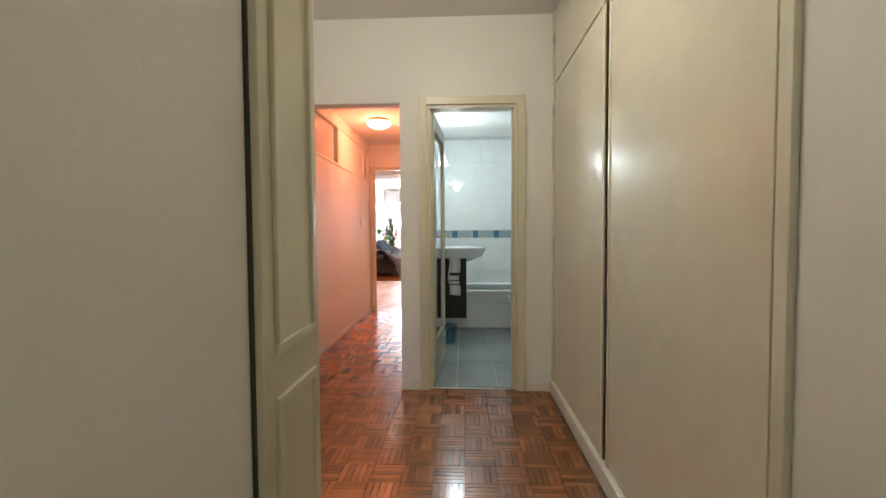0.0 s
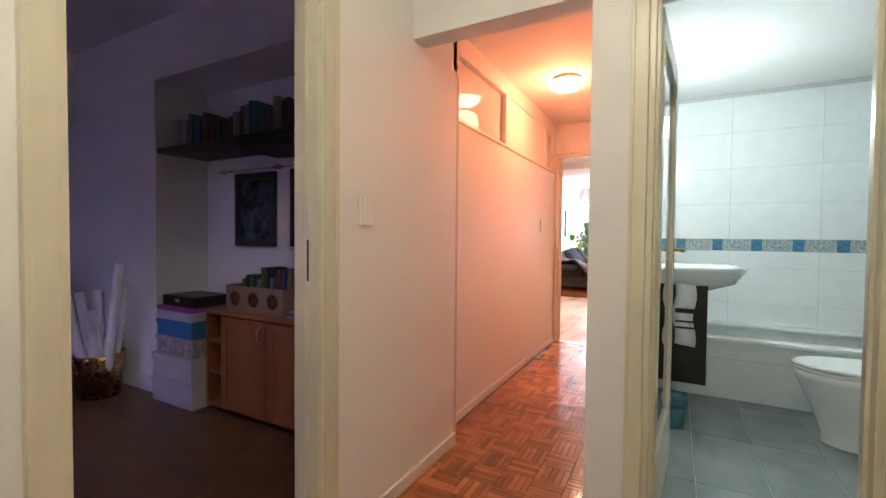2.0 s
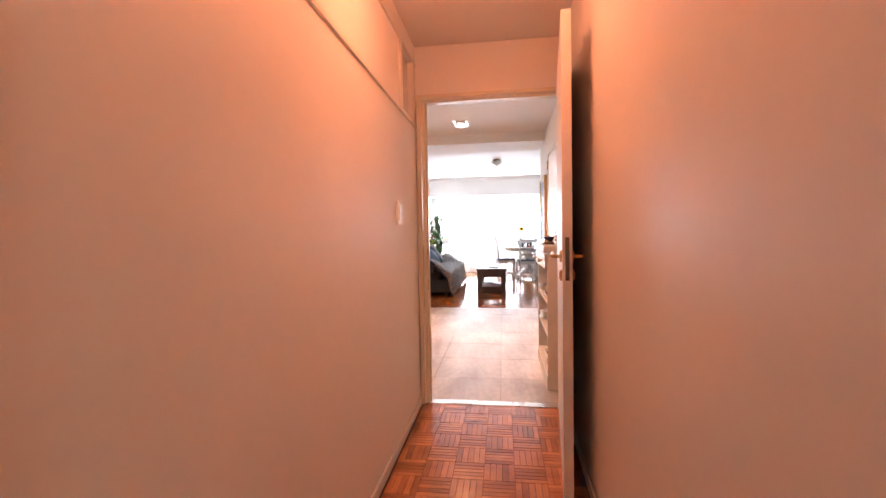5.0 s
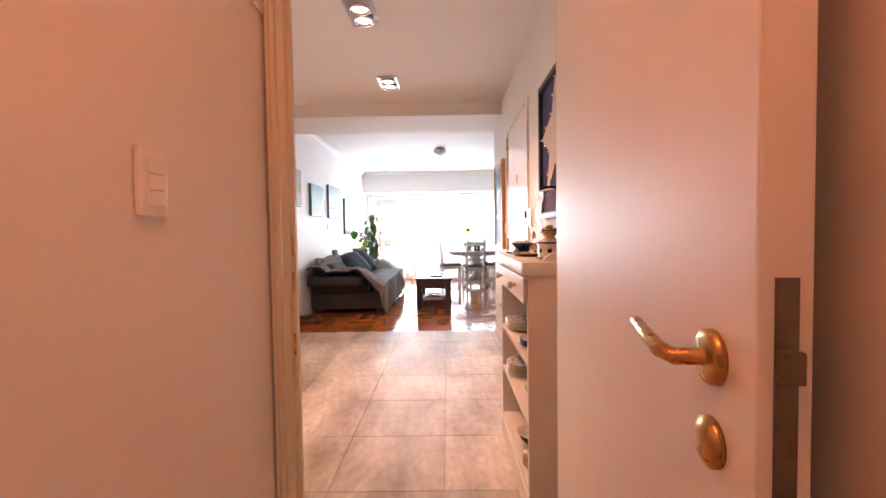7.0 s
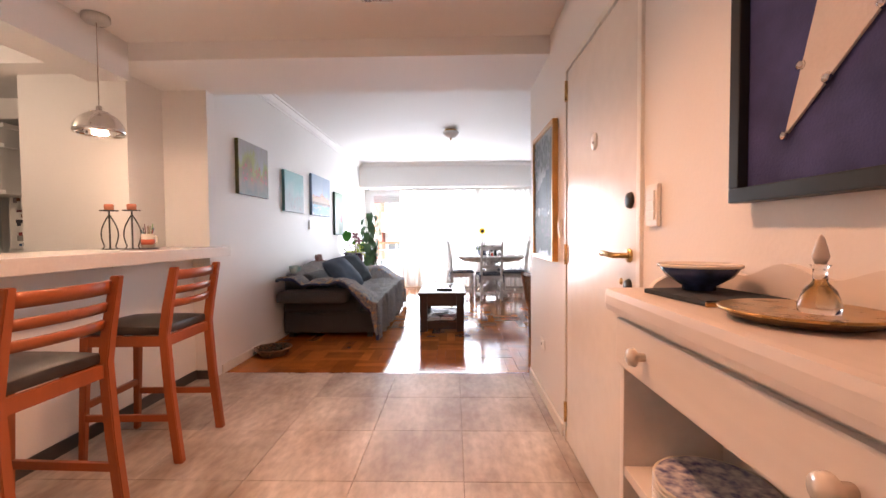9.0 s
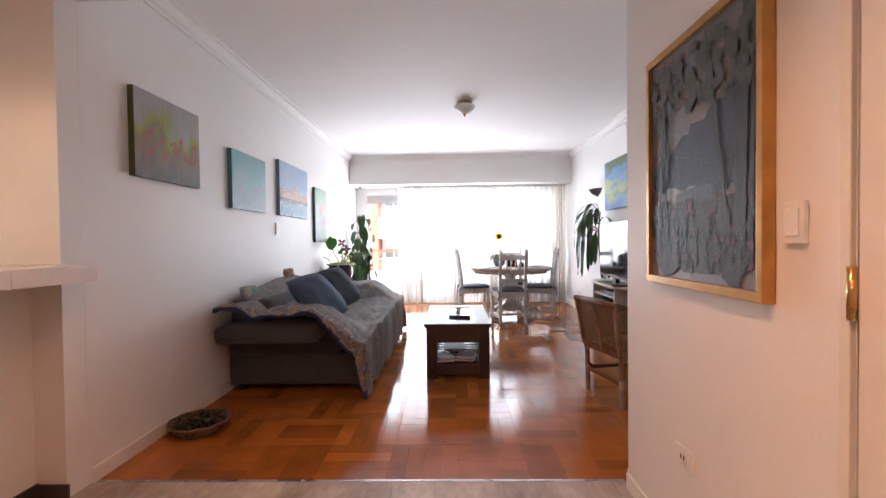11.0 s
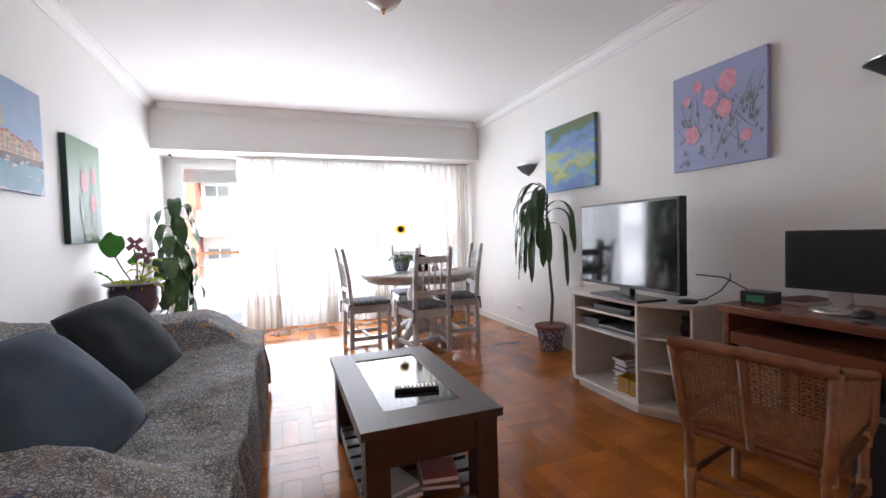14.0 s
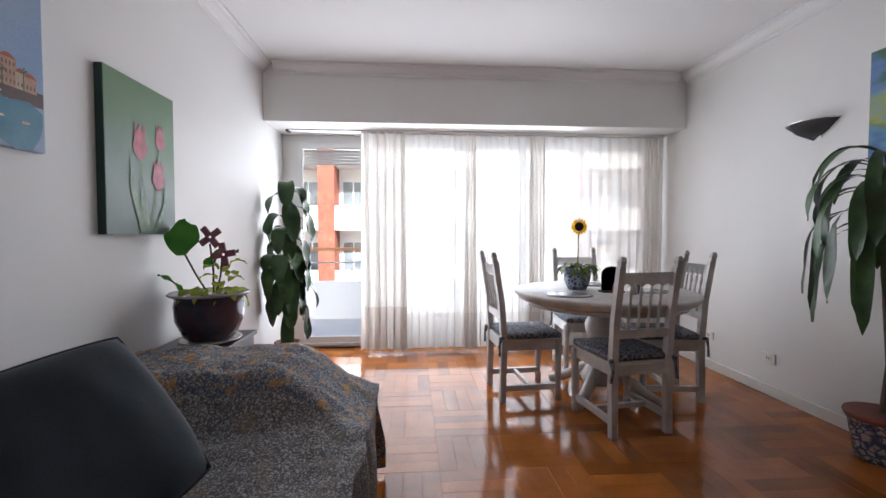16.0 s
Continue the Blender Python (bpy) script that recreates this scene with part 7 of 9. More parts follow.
for x, y, c, lab in ((-0.12, 14.08, (0.42, 0.03, 0.02), "red condiment jar on the dining table"), (0.0, 14.06, (0.45, 0.43, 0.42), "glass salt shaker on the dining table"), (0.04, 14.09, (0.10, 0.08, 0.07), "dark pepper shaker on the dining table")):
    sk = empty("shaker", pose(x, y, 0.7655), lab, "shaker", "table condiments")
    part("jar", lathe([(0.02, 0), (0.023, 0.01), (0.02, 0.05), (0.014, 0.06), (0, 0.06)], 16), mat("shaker_body", c, 0.2), sk, "", True)
    part("cap", lathe([(0.016, 0.0605), (0.016, 0.075), (0, 0.08)], 16), M_CHROME, sk, "metal cap", True)
for k, (x, y) in enumerate(((-0.45, 14.05), (0.18, 14.2), (-0.05, 14.62))):
    pm = tagged(part("place_mat", lathe([(0.15, 0.766), (0.152, 0.7685), (0, 0.769)], 40, pose(x, y, 0)), mat("pale_mat", (0.50, 0.50, 0.50), 0.25, vary=0.2, scale=14)), "round pale place mat on the dining table", "place mat", "place mats")

# ---- TV corner ----
M_TVSTAND = mat("whitewashed_stand", (0.66, 0.62, 0.57), 0.45, vary=0.07, scale=3, stretch=(1, 1, 0.15), bump=0.08, bscale=60)
tvs = empty("tv_stand", pose(0, 0, 0), "whitewashed wooden television stand with angled open shelves", "tv stand")
OUT = [(0.53, 11.80), (0.53, 12.42), (0.66, 12.62), (1.06, 12.62), (1.06, 11.54), (0.68, 11.54)]


def slab(poly, z0, z1):
    bm = bmesh.new()
    a = [bm.verts.new((x, y, z0)) for x, y in poly]
    b = [bm.verts.new((x, y, z1)) for x, y in poly]
    bm.faces.new(a)
    bm.faces.new(list(reversed(b)))
    for k in range(len(poly)):
        bm.faces.new((a[k], a[(k + 1) % len(poly)], b[(k + 1) % len(poly)], b[k]))
    bmesh.ops.recalc_face_normals(bm, faces=bm.faces)
    bmesh.ops.bevel(bm, geom=bm.edges[:], offset=0.003, segments=1, affect='EDGES')
    return bm


def grow(poly, d):
    cx, cy = sum(p[0] for p in poly) / len(poly), sum(p[1] for p in poly) / len(poly)
    return [(x + d * (1 if x > cx else -1) * (0 if x > 1 else 1), y + d * (1 if y > cy else -1)) for x, y in poly]


part("top", slab(grow(OUT, 0.012), 0.688, 0.715), M_TVSTAND, tvs)
part("bottom", slab(OUT, 0.05, 0.075), M_TVSTAND, tvs)
part("plinth", slab(grow(OUT, -0.03), 0.0, 0.05), M_TVSTAND, tvs)
part("back_panel", box(1.062, 1.072, 11.54, 12.62, 0.05, 0.69), M_TVSTAND, tvs)
for y in (11.80, 12.405):
    part("divider", box(0.532, 1.06, y, y + 0.018, 0.076, 0.687, 0.002), M_TVSTAND, tvs)
part("end_panel", box(0.684, 1.06, 11.541, 11.559, 0.076, 0.687, 0.002), M_TVSTAND, tvs)
part("end_panel", box(0.664, 1.06, 12.601, 12.619, 0.076, 0.687, 0.002), M_TVSTAND, tvs)
for z in (0.45, 0.585):
    part("shelf", box(0.545, 1.06, 11.819, 12.404, z, z + 0.016, 0.002), M_TVSTAND, tvs)
for z in (0.285, 0.485):
    part("corner_shelf", slab([(0.685, 11.56), (1.06, 11.56), (1.06, 11.798), (0.545, 11.798)], z, z + 0.016), M_TVSTAND, tvs)
    part("corner_shelf", slab([(0.545, 12.424), (1.06, 12.424), (1.06, 12.60), (0.66, 12.60)], z, z + 0.016), M_TVSTAND, tvs)

tv = empty("television", pose(0.60, 11.96, 0.716, 0, 0, -90 - 3.5), "black flat-screen television switched off on the stand", "television")
part("foot", box(-0.23, 0.23, -0.11, 0.11, 0.0, 0.014, 0.006), M_BLACK, tv)
part("neck", box(-0.05, 0.05, -0.01, 0.03, 0.014, 0.12, 0.006), M_BLACK, tv)
part("casing", box(-0.45, 0.45, -0.02, 0.035, 0.065, 0.625, 0.008), M_BLACK, tv)
part("screen", box(-0.434, 0.434, -0.0225, -0.020, 0.088, 0.608), mat("black_screen_glass", (0.006, 0.007, 0.008), 0.06, vary=0.02, fine=0.0), tv, "glossy black screen")
for k, (x0, x1, y0, y1, z0, h, m_, nm, lab) in enumerate((
        (0.58, 0.82, 11.90, 12.25, 0.6015, 0.035, M_BLACK, "media_player", "black media player on the stand shelf"),
        (0.58, 0.84, 11.86, 12.20, 0.4665, 0.03, M_APPL, "decoder_box", "silver decoder box on the stand shelf"),
        (0.58, 0.78, 12.20, 12.38, 0.4665, 0.06, M_BLACK, "game_box", "black box on the stand shelf"))):
    ob = empty(nm, pose(x0, y0, z0), lab, "electronics")
    part("case", box(0, x1 - x0, 0, y1 - y0, 0, h, 0.003), m_, ob)
    part("front_panel", box(-0.003, 0, 0.01, y1 - y0 - 0.01, 0.004, h - 0.004), M_BLACK, ob)
z = 0.0755
for k in range(7):
    bo = empty("book", pose(0.66 + 0.01 * (k % 3), 12.05, z, 0, 0, -3 + 2 * (k % 4)), "book in a stack inside the television stand", "book", "books")
    h = 0.02 + 0.008 * (k % 3)
    part("page_block", box(0.002, 0.14, 0.002, 0.108, 0.001, h - 0.002), M_PAPER, bo)
    part("cover", box(0, 0.145, 0, 0.11, h - 0.0025, h - 0.0005), M_BOOKS[(4, 3, 5, 4, 9, 4, 2)[k]], bo)
    z += h
M_YELLOW = mat("yellow_card_box", (0.45, 0.25, 0.04), 0.6)
for k, y in enumerate((11.84, 11.95)):
    yb = empty("yellow_box", pose(0.60, y, 0.0755, 0, 0, 6), "small open yellow box in the television stand", "box", "yellow boxes")
    bm = bmesh.new()
    for b in ((0, 0.12, 0, 0.004, 0, 0.10), (0, 0.12, 0.086, 0.09, 0, 0.10), (0, 0.004, 0.004, 0.086, 0, 0.10), (0.116, 0.12, 0.004, 0.086, 0, 0.10), (0.004, 0.116, 0.004, 0.086, 0, 0.004)):
        add_box(bm, *b)
    part("box_walls", bm, M_YELLOW, yb)
    part("label_patch", box(-0.0008, 0, 0.02, 0.07, 0.03, 0.07), M_CARD, yb)
for k, (y, z, m_, h) in enumerate(((11.64, 0.0755, M_APPL, 0.12), (11.74, 0.0755, M_PINE, 0.15), (11.64, 0.3015, M_YELLOW, 0.05), (11.74, 0.3015, M_BLACK, 0.09), (11.68, 0.5015, M_BLACK, 0.12))):
    ob = tagged(part("ornament", lathe([(0.03, 0), (0.04, h * 0.4), (0.022, h * 0.7), (0.028, h), (0, h)], 16, pose(0.80, y, z)), m_, smooth=True), "small ornament on the corner shelf of the stand", "ornament", "ornaments")
fgm = tagged(part("figurine", lathe([(0.02, 0), (0.022, 0.01), (0.012, 0.03), (0.016, 0.06), (0.008, 0.085), (0.011, 0.10), (0, 0.112)], 14, pose(0.70, 12.53, 0.716)), M_CHINA, smooth=True), "small pale figurine on the television stand", "figurine")
hd = empty("headphones", pose(0.74, 11.62, 0.716), "small black device on the television stand", "electronics")
part("puck", lathe([(0.05, 0), (0.055, 0.01), (0.045, 0.022), (0, 0.025)], 24), M_BLACK, hd, "", True)
part("cable", tube([(0.05, 0, 0.01), (0.12, -0.02, 0.015), (0.22, -0.04, 0.06), (0.33, -0.02, 0.12), (0.41, 0.03, 0.20)], 0.004, 6), M_BLACK, hd)
cbl = tagged(part("power_cable", tube([(0.66, 11.50, 0.90), (0.80, 11.44, 0.88), (0.95, 11.40, 0.80), (1.02, 11.40, 0.62), (1.05, 11.41, 0.35), (1.07, 11.42, 0.02)], 0.004, 6), M_BLACK), "black power cable hanging behind the television", "cable")

# desk
M_MAHOG = mat("mahogany_veneer", (0.20, 0.060, 0.026), 0.28, vary=0.16, scale=4, stretch=(1, 0.12, 1), bump=0.05, bscale=70)
dk = empty("desk", pose(0, 0, 0), "mahogany desk with a keyboard slot and turned legs", "desk")
part("desktop", box(0.575, 1.085, 10.48, 11.33, 0.745, 0.77, 0.006), M_MAHOG, dk)
part("edge_moulding", box(0.585, 1.08, 10.49, 11.32, 0.73, 0.7445, 0.004), M_MAHOG, dk)
part("keyboard_shelf", box(0.615, 1.06, 10.56, 11.26, 0.62, 0.638, 0.003), M_MAHOG, dk)
part("front_rail", box(0.605, 0.624, 10.55, 11.27, 0.575, 0.637, 0.004), M_MAHOG, dk)
part("end_panel", box(0.60, 1.07, 10.515, 10.55, 0.56, 0.7295, 0.004), M_MAHOG, dk)
part("end_panel", box(0.60, 1.07, 11.27, 11.30, 0.56, 0.7295, 0.004), M_MAHOG, dk)
part("back_rail", box(1.05, 1.07, 10.55, 11.27, 0.56, 0.7295, 0.003), M_MAHOG, dk)
for x in (0.63, 1.045):
    for y in (10.54, 11.275):
        part("leg", lathe([(0.016, 0), (0.018, 0.03), (0.022, 0.30), (0.026, 0.50), (0.022, 0.53), (0.028, 0.559)], 14, pose(x, y, 0)), M_MAHOG, dk, "turned leg", True)
mn = empty("monitor", pose(0.82, 10.92, 0.7705, 0, 0, -90 + 9), "black computer monitor with a silver foot on the desk", "monitor")
part("foot", lathe([(0.11, 0), (0.11, 0.008), (0.04, 0.014), (0, 0.014)], 30), M_METAL, mn, "round silver foot", True)
part("neck", box(-0.04, 0.04, 0.0, 0.03, 0.014, 0.14, 0.005), M_METAL, mn, "silver neck")
part("casing", box(-0.20, 0.20, -0.02, 0.03, 0.09, 0.365, 0.008), M_BLACK, mn)
part("screen", box(-0.184, 0.184, -0.0222, -0.0202, 0.106, 0.350), mat("matt_screen", (0.012, 0.012, 0.014), 0.3, vary=0.02, fine=0.0), mn, "matt black screen")
pc = empty("computer_tower", pose(0.74, 10.64, 0), "black computer tower under the desk", "computer")
part("tower_case", box(0, 0.34, 0, 0.19, 0.012, 0.44, 0.006), M_BLACK, pc)
part("front_bezel", box(-0.012, 0, 0.002, 0.188, 0.014, 0.438, 0.004), M_BLACK, pc)
part("drive_slot", box(-0.014, -0.012, 0.02, 0.17, 0.36, 0.385), M_APPL, pc)
part("foot_pad", box(0.02, 0.32, 0.02, 0.17, 0, 0.012), M_BLACK, pc)
# flat black sheet on the wall, low behind the desk legs
pn = tagged(part("dark_panel", box(1.085, 1.096, 10.62, 11.24, 0.0, 0.55, 0.003), M_BLACK), "flat black sheet along the wall under the desk", "board")
nt_ = empty("note_box", pose(0.76, 11.22, 0.7705, 0, 0, 8), "small black box of notes on the desk", "box")
part("tray", box(-0.05, 0.05, -0.07, 0.07, 0, 0.062, 0.004), M_BLACK, nt_)
part("notes", box(-0.052, -0.0505, -0.04, 0.04, 0.012, 0.045), mat("green_notes", (0.06, 0.25, 0.12), 0.6), nt_, "green label")
ms = empty("computer_mouse", pose(0.74, 10.80, 0.7725), "black computer mouse on a paper mat", "computer mouse")
bm = lathe([(0.03, 0), (0.034, 0.008), (0.026, 0.026), (0.012, 0.033), (0, 0.034)], 20)
for v in bm.verts:
    v.co.x *= 1.6
part("mouse_body", bm, M_BLACK, ms, "", True)
part("wheel", lathe([(0.006, -0.003), (0.006, 0.003)], 10, pose(-0.03, 0, 0.026, 90)), M_METAL, ms)
bk2 = empty("webcam", pose(0.98, 10.77, 0.7705), "black round speaker on the desk", "speaker")
part("ball", lathe([(0.03, 0), (0.045, 0.02), (0.05, 0.05), (0.04, 0.085), (0.015, 0.10), (0, 0.10)], 24), M_BLACK, bk2, "", True)
part("ring", lathe([(0.026, 0), (0.03, 0.004), (0.024, 0.005)], 20, pose(-0.045, 0, 0.055, 0, -90)), M_METAL, bk2)
ym = empty("pen_mug", pose(0.93, 10.60, 0.7705), "yellow mug full of pens on the desk", "mug")
part("cup", lathe([(0.045, 0), (0.05, 0.02), (0.044, 0.05), (0.052, 0.085), (0.048, 0.085), (0.04, 0.05), (0.04, 0.01), (0, 0.01)], 28), mat("yellow_glaze", (0.60, 0.33, 0.02), 0.2), ym, "", True)
part("mug_handle", tube([(0.0, -0.048, 0.07), (0, -0.08, 0.065), (0, -0.08, 0.03), (0, -0.046, 0.02)], 0.006, 8), mat("red_glaze", (0.35, 0.04, 0.03), 0.2), ym, "red handle", True)
for k in range(7):
    a = k * 0.95
    part("pen", tube([(0.015 * math.cos(a), 0.015 * math.sin(a), 0.02), (0.045 * math.cos(a), 0.045 * math.sin(a), 0.13 + 0.01 * (k % 3))], 0.005, 6), M_BOOKS[(9, 4, 9, 6, 4, 2, 3)[k]], ym)
pdm = tagged(part("mouse_mat", box(0.66, 0.86, 10.64, 10.86, 0.7702, 0.7723), mat("grey_mat", (0.08, 0.08, 0.085), 0.7)), "grey paper mat on the desk", "mat")
bkd = empty("notebook", pose(0.97, 11.14, 0.7705, 0, 0, 80), "pile of notebooks on the desk", "notebook")
part("page_block", box(-0.08, 0.08, -0.11, 0.11, 0, 0.016), M_PAPER, bkd)
part("cover", box(-0.082, 0.082, -0.112, 0.112, 0.016, 0.018), M_BOOKS[3], bkd)

# rattan armchair
M_RATTAN = mat("honey_rattan", (0.27, 0.115, 0.045), 0.42, vary=0.2, scale=20, bump=0.2, bscale=120)
M_CANE = mat("woven_cane", (0.36, 0.18, 0.075), 0.5, vary=0.2, scale=30)
rc = empty("rattan_chair", pose(0.285, 10.86, 0, 0, 0, -76), "honey-coloured rattan armchair with woven cane back and arms", "chair")
# local: faces +y (towards the desk), back at y = -0.23
bw, fy = 0.215, 0.21
for s in (-1, 1):
    part("back_leg", tube([(s * bw, -0.21, 0), (s * bw, -0.215, 0.33), (s * (bw + 0.012), -0.24, 0.415), (s * (bw + 0.035), -0.285, 0.712)], 0.019, 10), M_RATTAN, rc, "", True)
    part("front_leg", tube([(s * bw, fy, 0), (s * bw, fy, 0.33), (s * (bw + 0.02), fy + 0.01, 0.415), (s * (bw + 0.03), fy - 0.02, 0.60)], 0.018, 10), M_RATTAN, rc, "", True)
    arm = [(s * (bw + 0.035), -0.285, 0.712), (s * (bw + 0.045), -0.20, 0.695), (s * (bw + 0.05), -0.05, 0.66), (s * (bw + 0.045), 0.10, 0.625), (s * (bw + 0.03), fy - 0.01, 0.60)]
    part("arm_rail", tube(arm, 0.018, 10), M_RATTAN, rc, "", True)
    part("side_seat_rail", tube([(s * bw, -0.21, 0.352), (s * bw, fy, 0.352)], 0.018, 10), M_RATTAN, rc, "", True)
    part("side_panel_rail", tube([(s * (bw + 0.01), -0.225, 0.415), (s * (bw + 0.01), fy, 0.415)], 0.011, 8), M_RATTAN, rc, "", True)
    part("side_stretcher", tube([(s * bw, -0.21, 0.17), (s * bw, fy, 0.17)], 0.014, 8), M_RATTAN, rc, "", True)
    part("stretcher_brace", tube([(s * bw, -0.21, 0.22), (s * bw, -0.17, 0.185), (s * bw, 0.0, 0.175)], 0.008, 6), M_RATTAN, rc, "", True)
    for (py, pz) in ((-0.21, 0.17), (fy, 0.17), (-0.21, 0.352), (fy, 0.352)):
        part("binding", tube([(s * bw, py, pz - 0.03), (s * bw, py, pz + 0.03)], 0.0235, 10), M_CANE, rc, "wrapped cane binding", True)
for y, z, r in ((-0.21, 0.352, 0.018), (fy, 0.352, 0.018), (-0.21, 0.17, 0.014), (fy, 0.17, 0.014), (-0.225, 0.415, 0.011), (-0.218, 0.385, 0.012)):
    part("cross_rail", tube([(-bw, y, z), (bw, y, z)], r, 8), M_RATTAN, rc, "", True)
part("top_rail", tube([(-(bw + 0.04), -0.285, 0.712), (-0.1, -0.305, 0.722), (0.1, -0.305, 0.722), (bw + 0.04, -0.285, 0.712)], 0.022, 10), M_RATTAN, rc, "", True)
part("middle_post", tube([(0, -0.215, 0.352), (0, -0.25, 0.50), (0, -0.302, 0.712)], 0.016, 8), M_RATTAN, rc, "", True)


def lattice(p00, p10, p01, p11, nu, nv, r=0.0022):
    """Woven cane: crossing strands in two directions and along the diagonals of a four-sided panel."""
    bm = bmesh.new()
    P = [Vector(p) for p in (p00, p10, p01, p11)]

    def at(u, v):
        return P[0] * (1 - u) * (1 - v) + P[1] * u * (1 - v) + P[2] * (1 - u) * v + P[3] * u * v
    for i in range(nu + 1):
        add_tube(bm, [at(i / nu, 0), at(i / nu, 0.5), at(i / nu, 1)], r, 4, cap=False)
    for j in range(nv + 1):
        add_tube(bm, [at(0, j / nv), at(0.5, j / nv), at(1, j / nv)], r, 4, cap=False)
    for i in range(-nv, nu, 2):
        for sg in (1, -1):
            a, b = max(0, i), min(nu, i + nv)
            if b > a:
                v0, v1 = (a - i) / nv, (b - i) / nv
                if sg < 0:
                    v0, v1 = 1 - v0, 1 - v1
                add_tube(bm, [at(a / nu, v0), at(b / nu, v1)], r * 0.8, 4, cap=False)
    return bm


tagged(part("back_cane", lattice((-bw - 0.01, -0.225, 0.425), (0, -0.225, 0.425), (-bw - 0.03, -0.285, 0.702), (0, -0.298, 0.712), 15, 20), M_CANE, rc, "woven cane panel"), kind="stuff")
tagged(part("back_cane", lattice((0, -0.225, 0.425), (bw + 0.01, -0.225, 0.425), (0, -0.298, 0.712), (bw + 0.03, -0.285, 0.702), 15, 20), M_CANE, rc, "woven cane panel"), kind="stuff")
for s in (-1, 1):
    tagged(part("side_cane", lattice((s * (bw + 0.012), -0.22, 0.425), (s * (bw + 0.012), fy, 0.425), (s * (bw + 0.038), -0.27, 0.702), (s * (bw + 0.03), fy, 0.595), 26, 14), M_CANE, rc, "woven cane panel"), kind="stuff")
part("seat", box(-bw, bw, -0.20, 0.20, 0.360, 0.373, 0.004), M_CANE, rc, "woven cane seat")

# wall sconces and ceiling lamp
M_SMOKE = mat("smoked_sconce_glass", (0.10, 0.10, 0.105), 0.18, vary=0.1)


def sconce(m):
    """Fan-shaped uplighter facing local -y."""
    ob = empty("wall_sconce", m, "grey glass fan-shaped wall sconce with silver rim, switched off", "wall sconce", "wall sconces")
    bm = bmesh.new()
    n = 16
    rim = [bm.verts.new((0.17 * math.cos(math.pi * k / n), -0.13 * math.sin(math.pi * k / n), 0.055)) for k in range(n + 1)]
    mid = [bm.verts.new((0.09 * math.cos(math.pi * k / n), -0.09 * math.sin(math.pi * k / n), -0.01)) for k in range(n + 1)]
    tip = bm.verts.new((0, -0.006, -0.06))
    for k in range(n):
        bm.faces.new((rim[k], rim[k + 1], mid[k + 1], mid[k])).smooth = True
        bm.faces.new((mid[k], mid[k + 1], tip)).smooth = True
    bmesh.ops.solidify(bm, geom=bm.faces[:], thickness=0.005)
    part("shade", bm, M_SMOKE, ob, "smoked glass shade", True)
    part("rim", tube([(0.172 * math.cos(math.pi * k / n), -0.132 * math.sin(math.pi * k / n), 0.056) for k in range(n + 1)], 0.005, 8), M_CHROME, ob, "silver rim", True)
    part("back_plate", box(-0.05, 0.05, -0.010, 0, -0.05, 0.05, 0.003), M_METAL, ob)
    return ob


sc = sconce(pose(1.098, 13.89, 1.83, 0, 0, -90))
copy_thing(sc, pose(1.098, 10.80, 1.83, 0, 0, -90))
ll = empty("ceiling_lamp", pose(-0.86, 12.37, 2.67), "ribbed glass and brass ceiling lamp, switched off", "ceiling lamp")
part("canopy", lathe([(0.065, 0), (0.085, -0.010), (0.088, -0.026), (0.075, -0.033)], 36), M_BRASS, ll, "brass canopy", True)
bm = lathe([(0.108, -0.035), (0.112, -0.055), (0.092, -0.085), (0.06, -0.112), (0.024, -0.125), (0.0, -0.127)], 48)
for v in bm.verts:
    a = math.atan2(v.co.y, v.co.x)
    k = 1 + 0.03 * math.cos(24 * a)
    v.co.x *= k
    v.co.y *= k
part("shade", bm, mat("ribbed_milk_glass", (0.80, 0.79, 0.75), 0.15, vary=0.05), ll, "ribbed pale glass bowl", True)
part("finial", lathe([(0.014, -0.122), (0.017, -0.132), (0.007, -0.142), (0.010, -0.15), (0, -0.158)], 16), M_BRASS, ll, "dark brass finial", True)

# ---- wall paintings ----
c1 = canvas(pose(-2.799, 10.335, 1.80, 0, 0, 90), 0.61, 0.50, "impressionist painting of red flowers in a green meadow", field_paint("meadow_paint", ((0.0, (0.09, 0.085, 0.06)), (0.25, (0.19, 0.12, 0.08)), (0.45, (0.20, 0.17, 0.05)), (0.62, (0.27, 0.28, 0.05)), (0.8, (0.30, 0.29, 0.24)), (1.0, (0.33, 0.31, 0.31))), 0.5, 9, (1, 1, 0.45), 0.32), paint("olive_edge", (0.10, 0.11, 0.02), (0.06, 0.07, 0.02), 10))
dabs(c1, "red_flower_paint", paint("red_flower_paint", (0.42, 0.04, 0.05), (0.40, 0.12, 0.08), 30), scatter(23, 30, -0.27, 0.27, -0.13, 0.03, 0.006, 0.020, 1.1), y=-0.0372, seed=23)
c2 = canvas(pose(-2.799, 11.39, 1.69, 0, 0, 90), 0.62, 0.48, "abstract teal and aqua painting", field_paint("teal_abstract", ((0.0, (0.30, 0.37, 0.40)), (0.25, (0.22, 0.34, 0.37)), (0.5, (0.20, 0.36, 0.38)), (0.75, (0.13, 0.33, 0.34)), (1.0, (0.12, 0.31, 0.32))), 0.48, 8, (1, 1, 0.5), 0.25), paint("teal_edge", (0.05, 0.20, 0.20), (0.04, 0.15, 0.16), 8))
dabs(c2, "grey_paint", paint("pale_teal_paint", (0.24, 0.34, 0.36), (0.20, 0.24, 0.27), 16), scatter(25, 22, -0.22, 0.26, -0.20, -0.02, 0.006, 0.016, 2.2), seed=25)
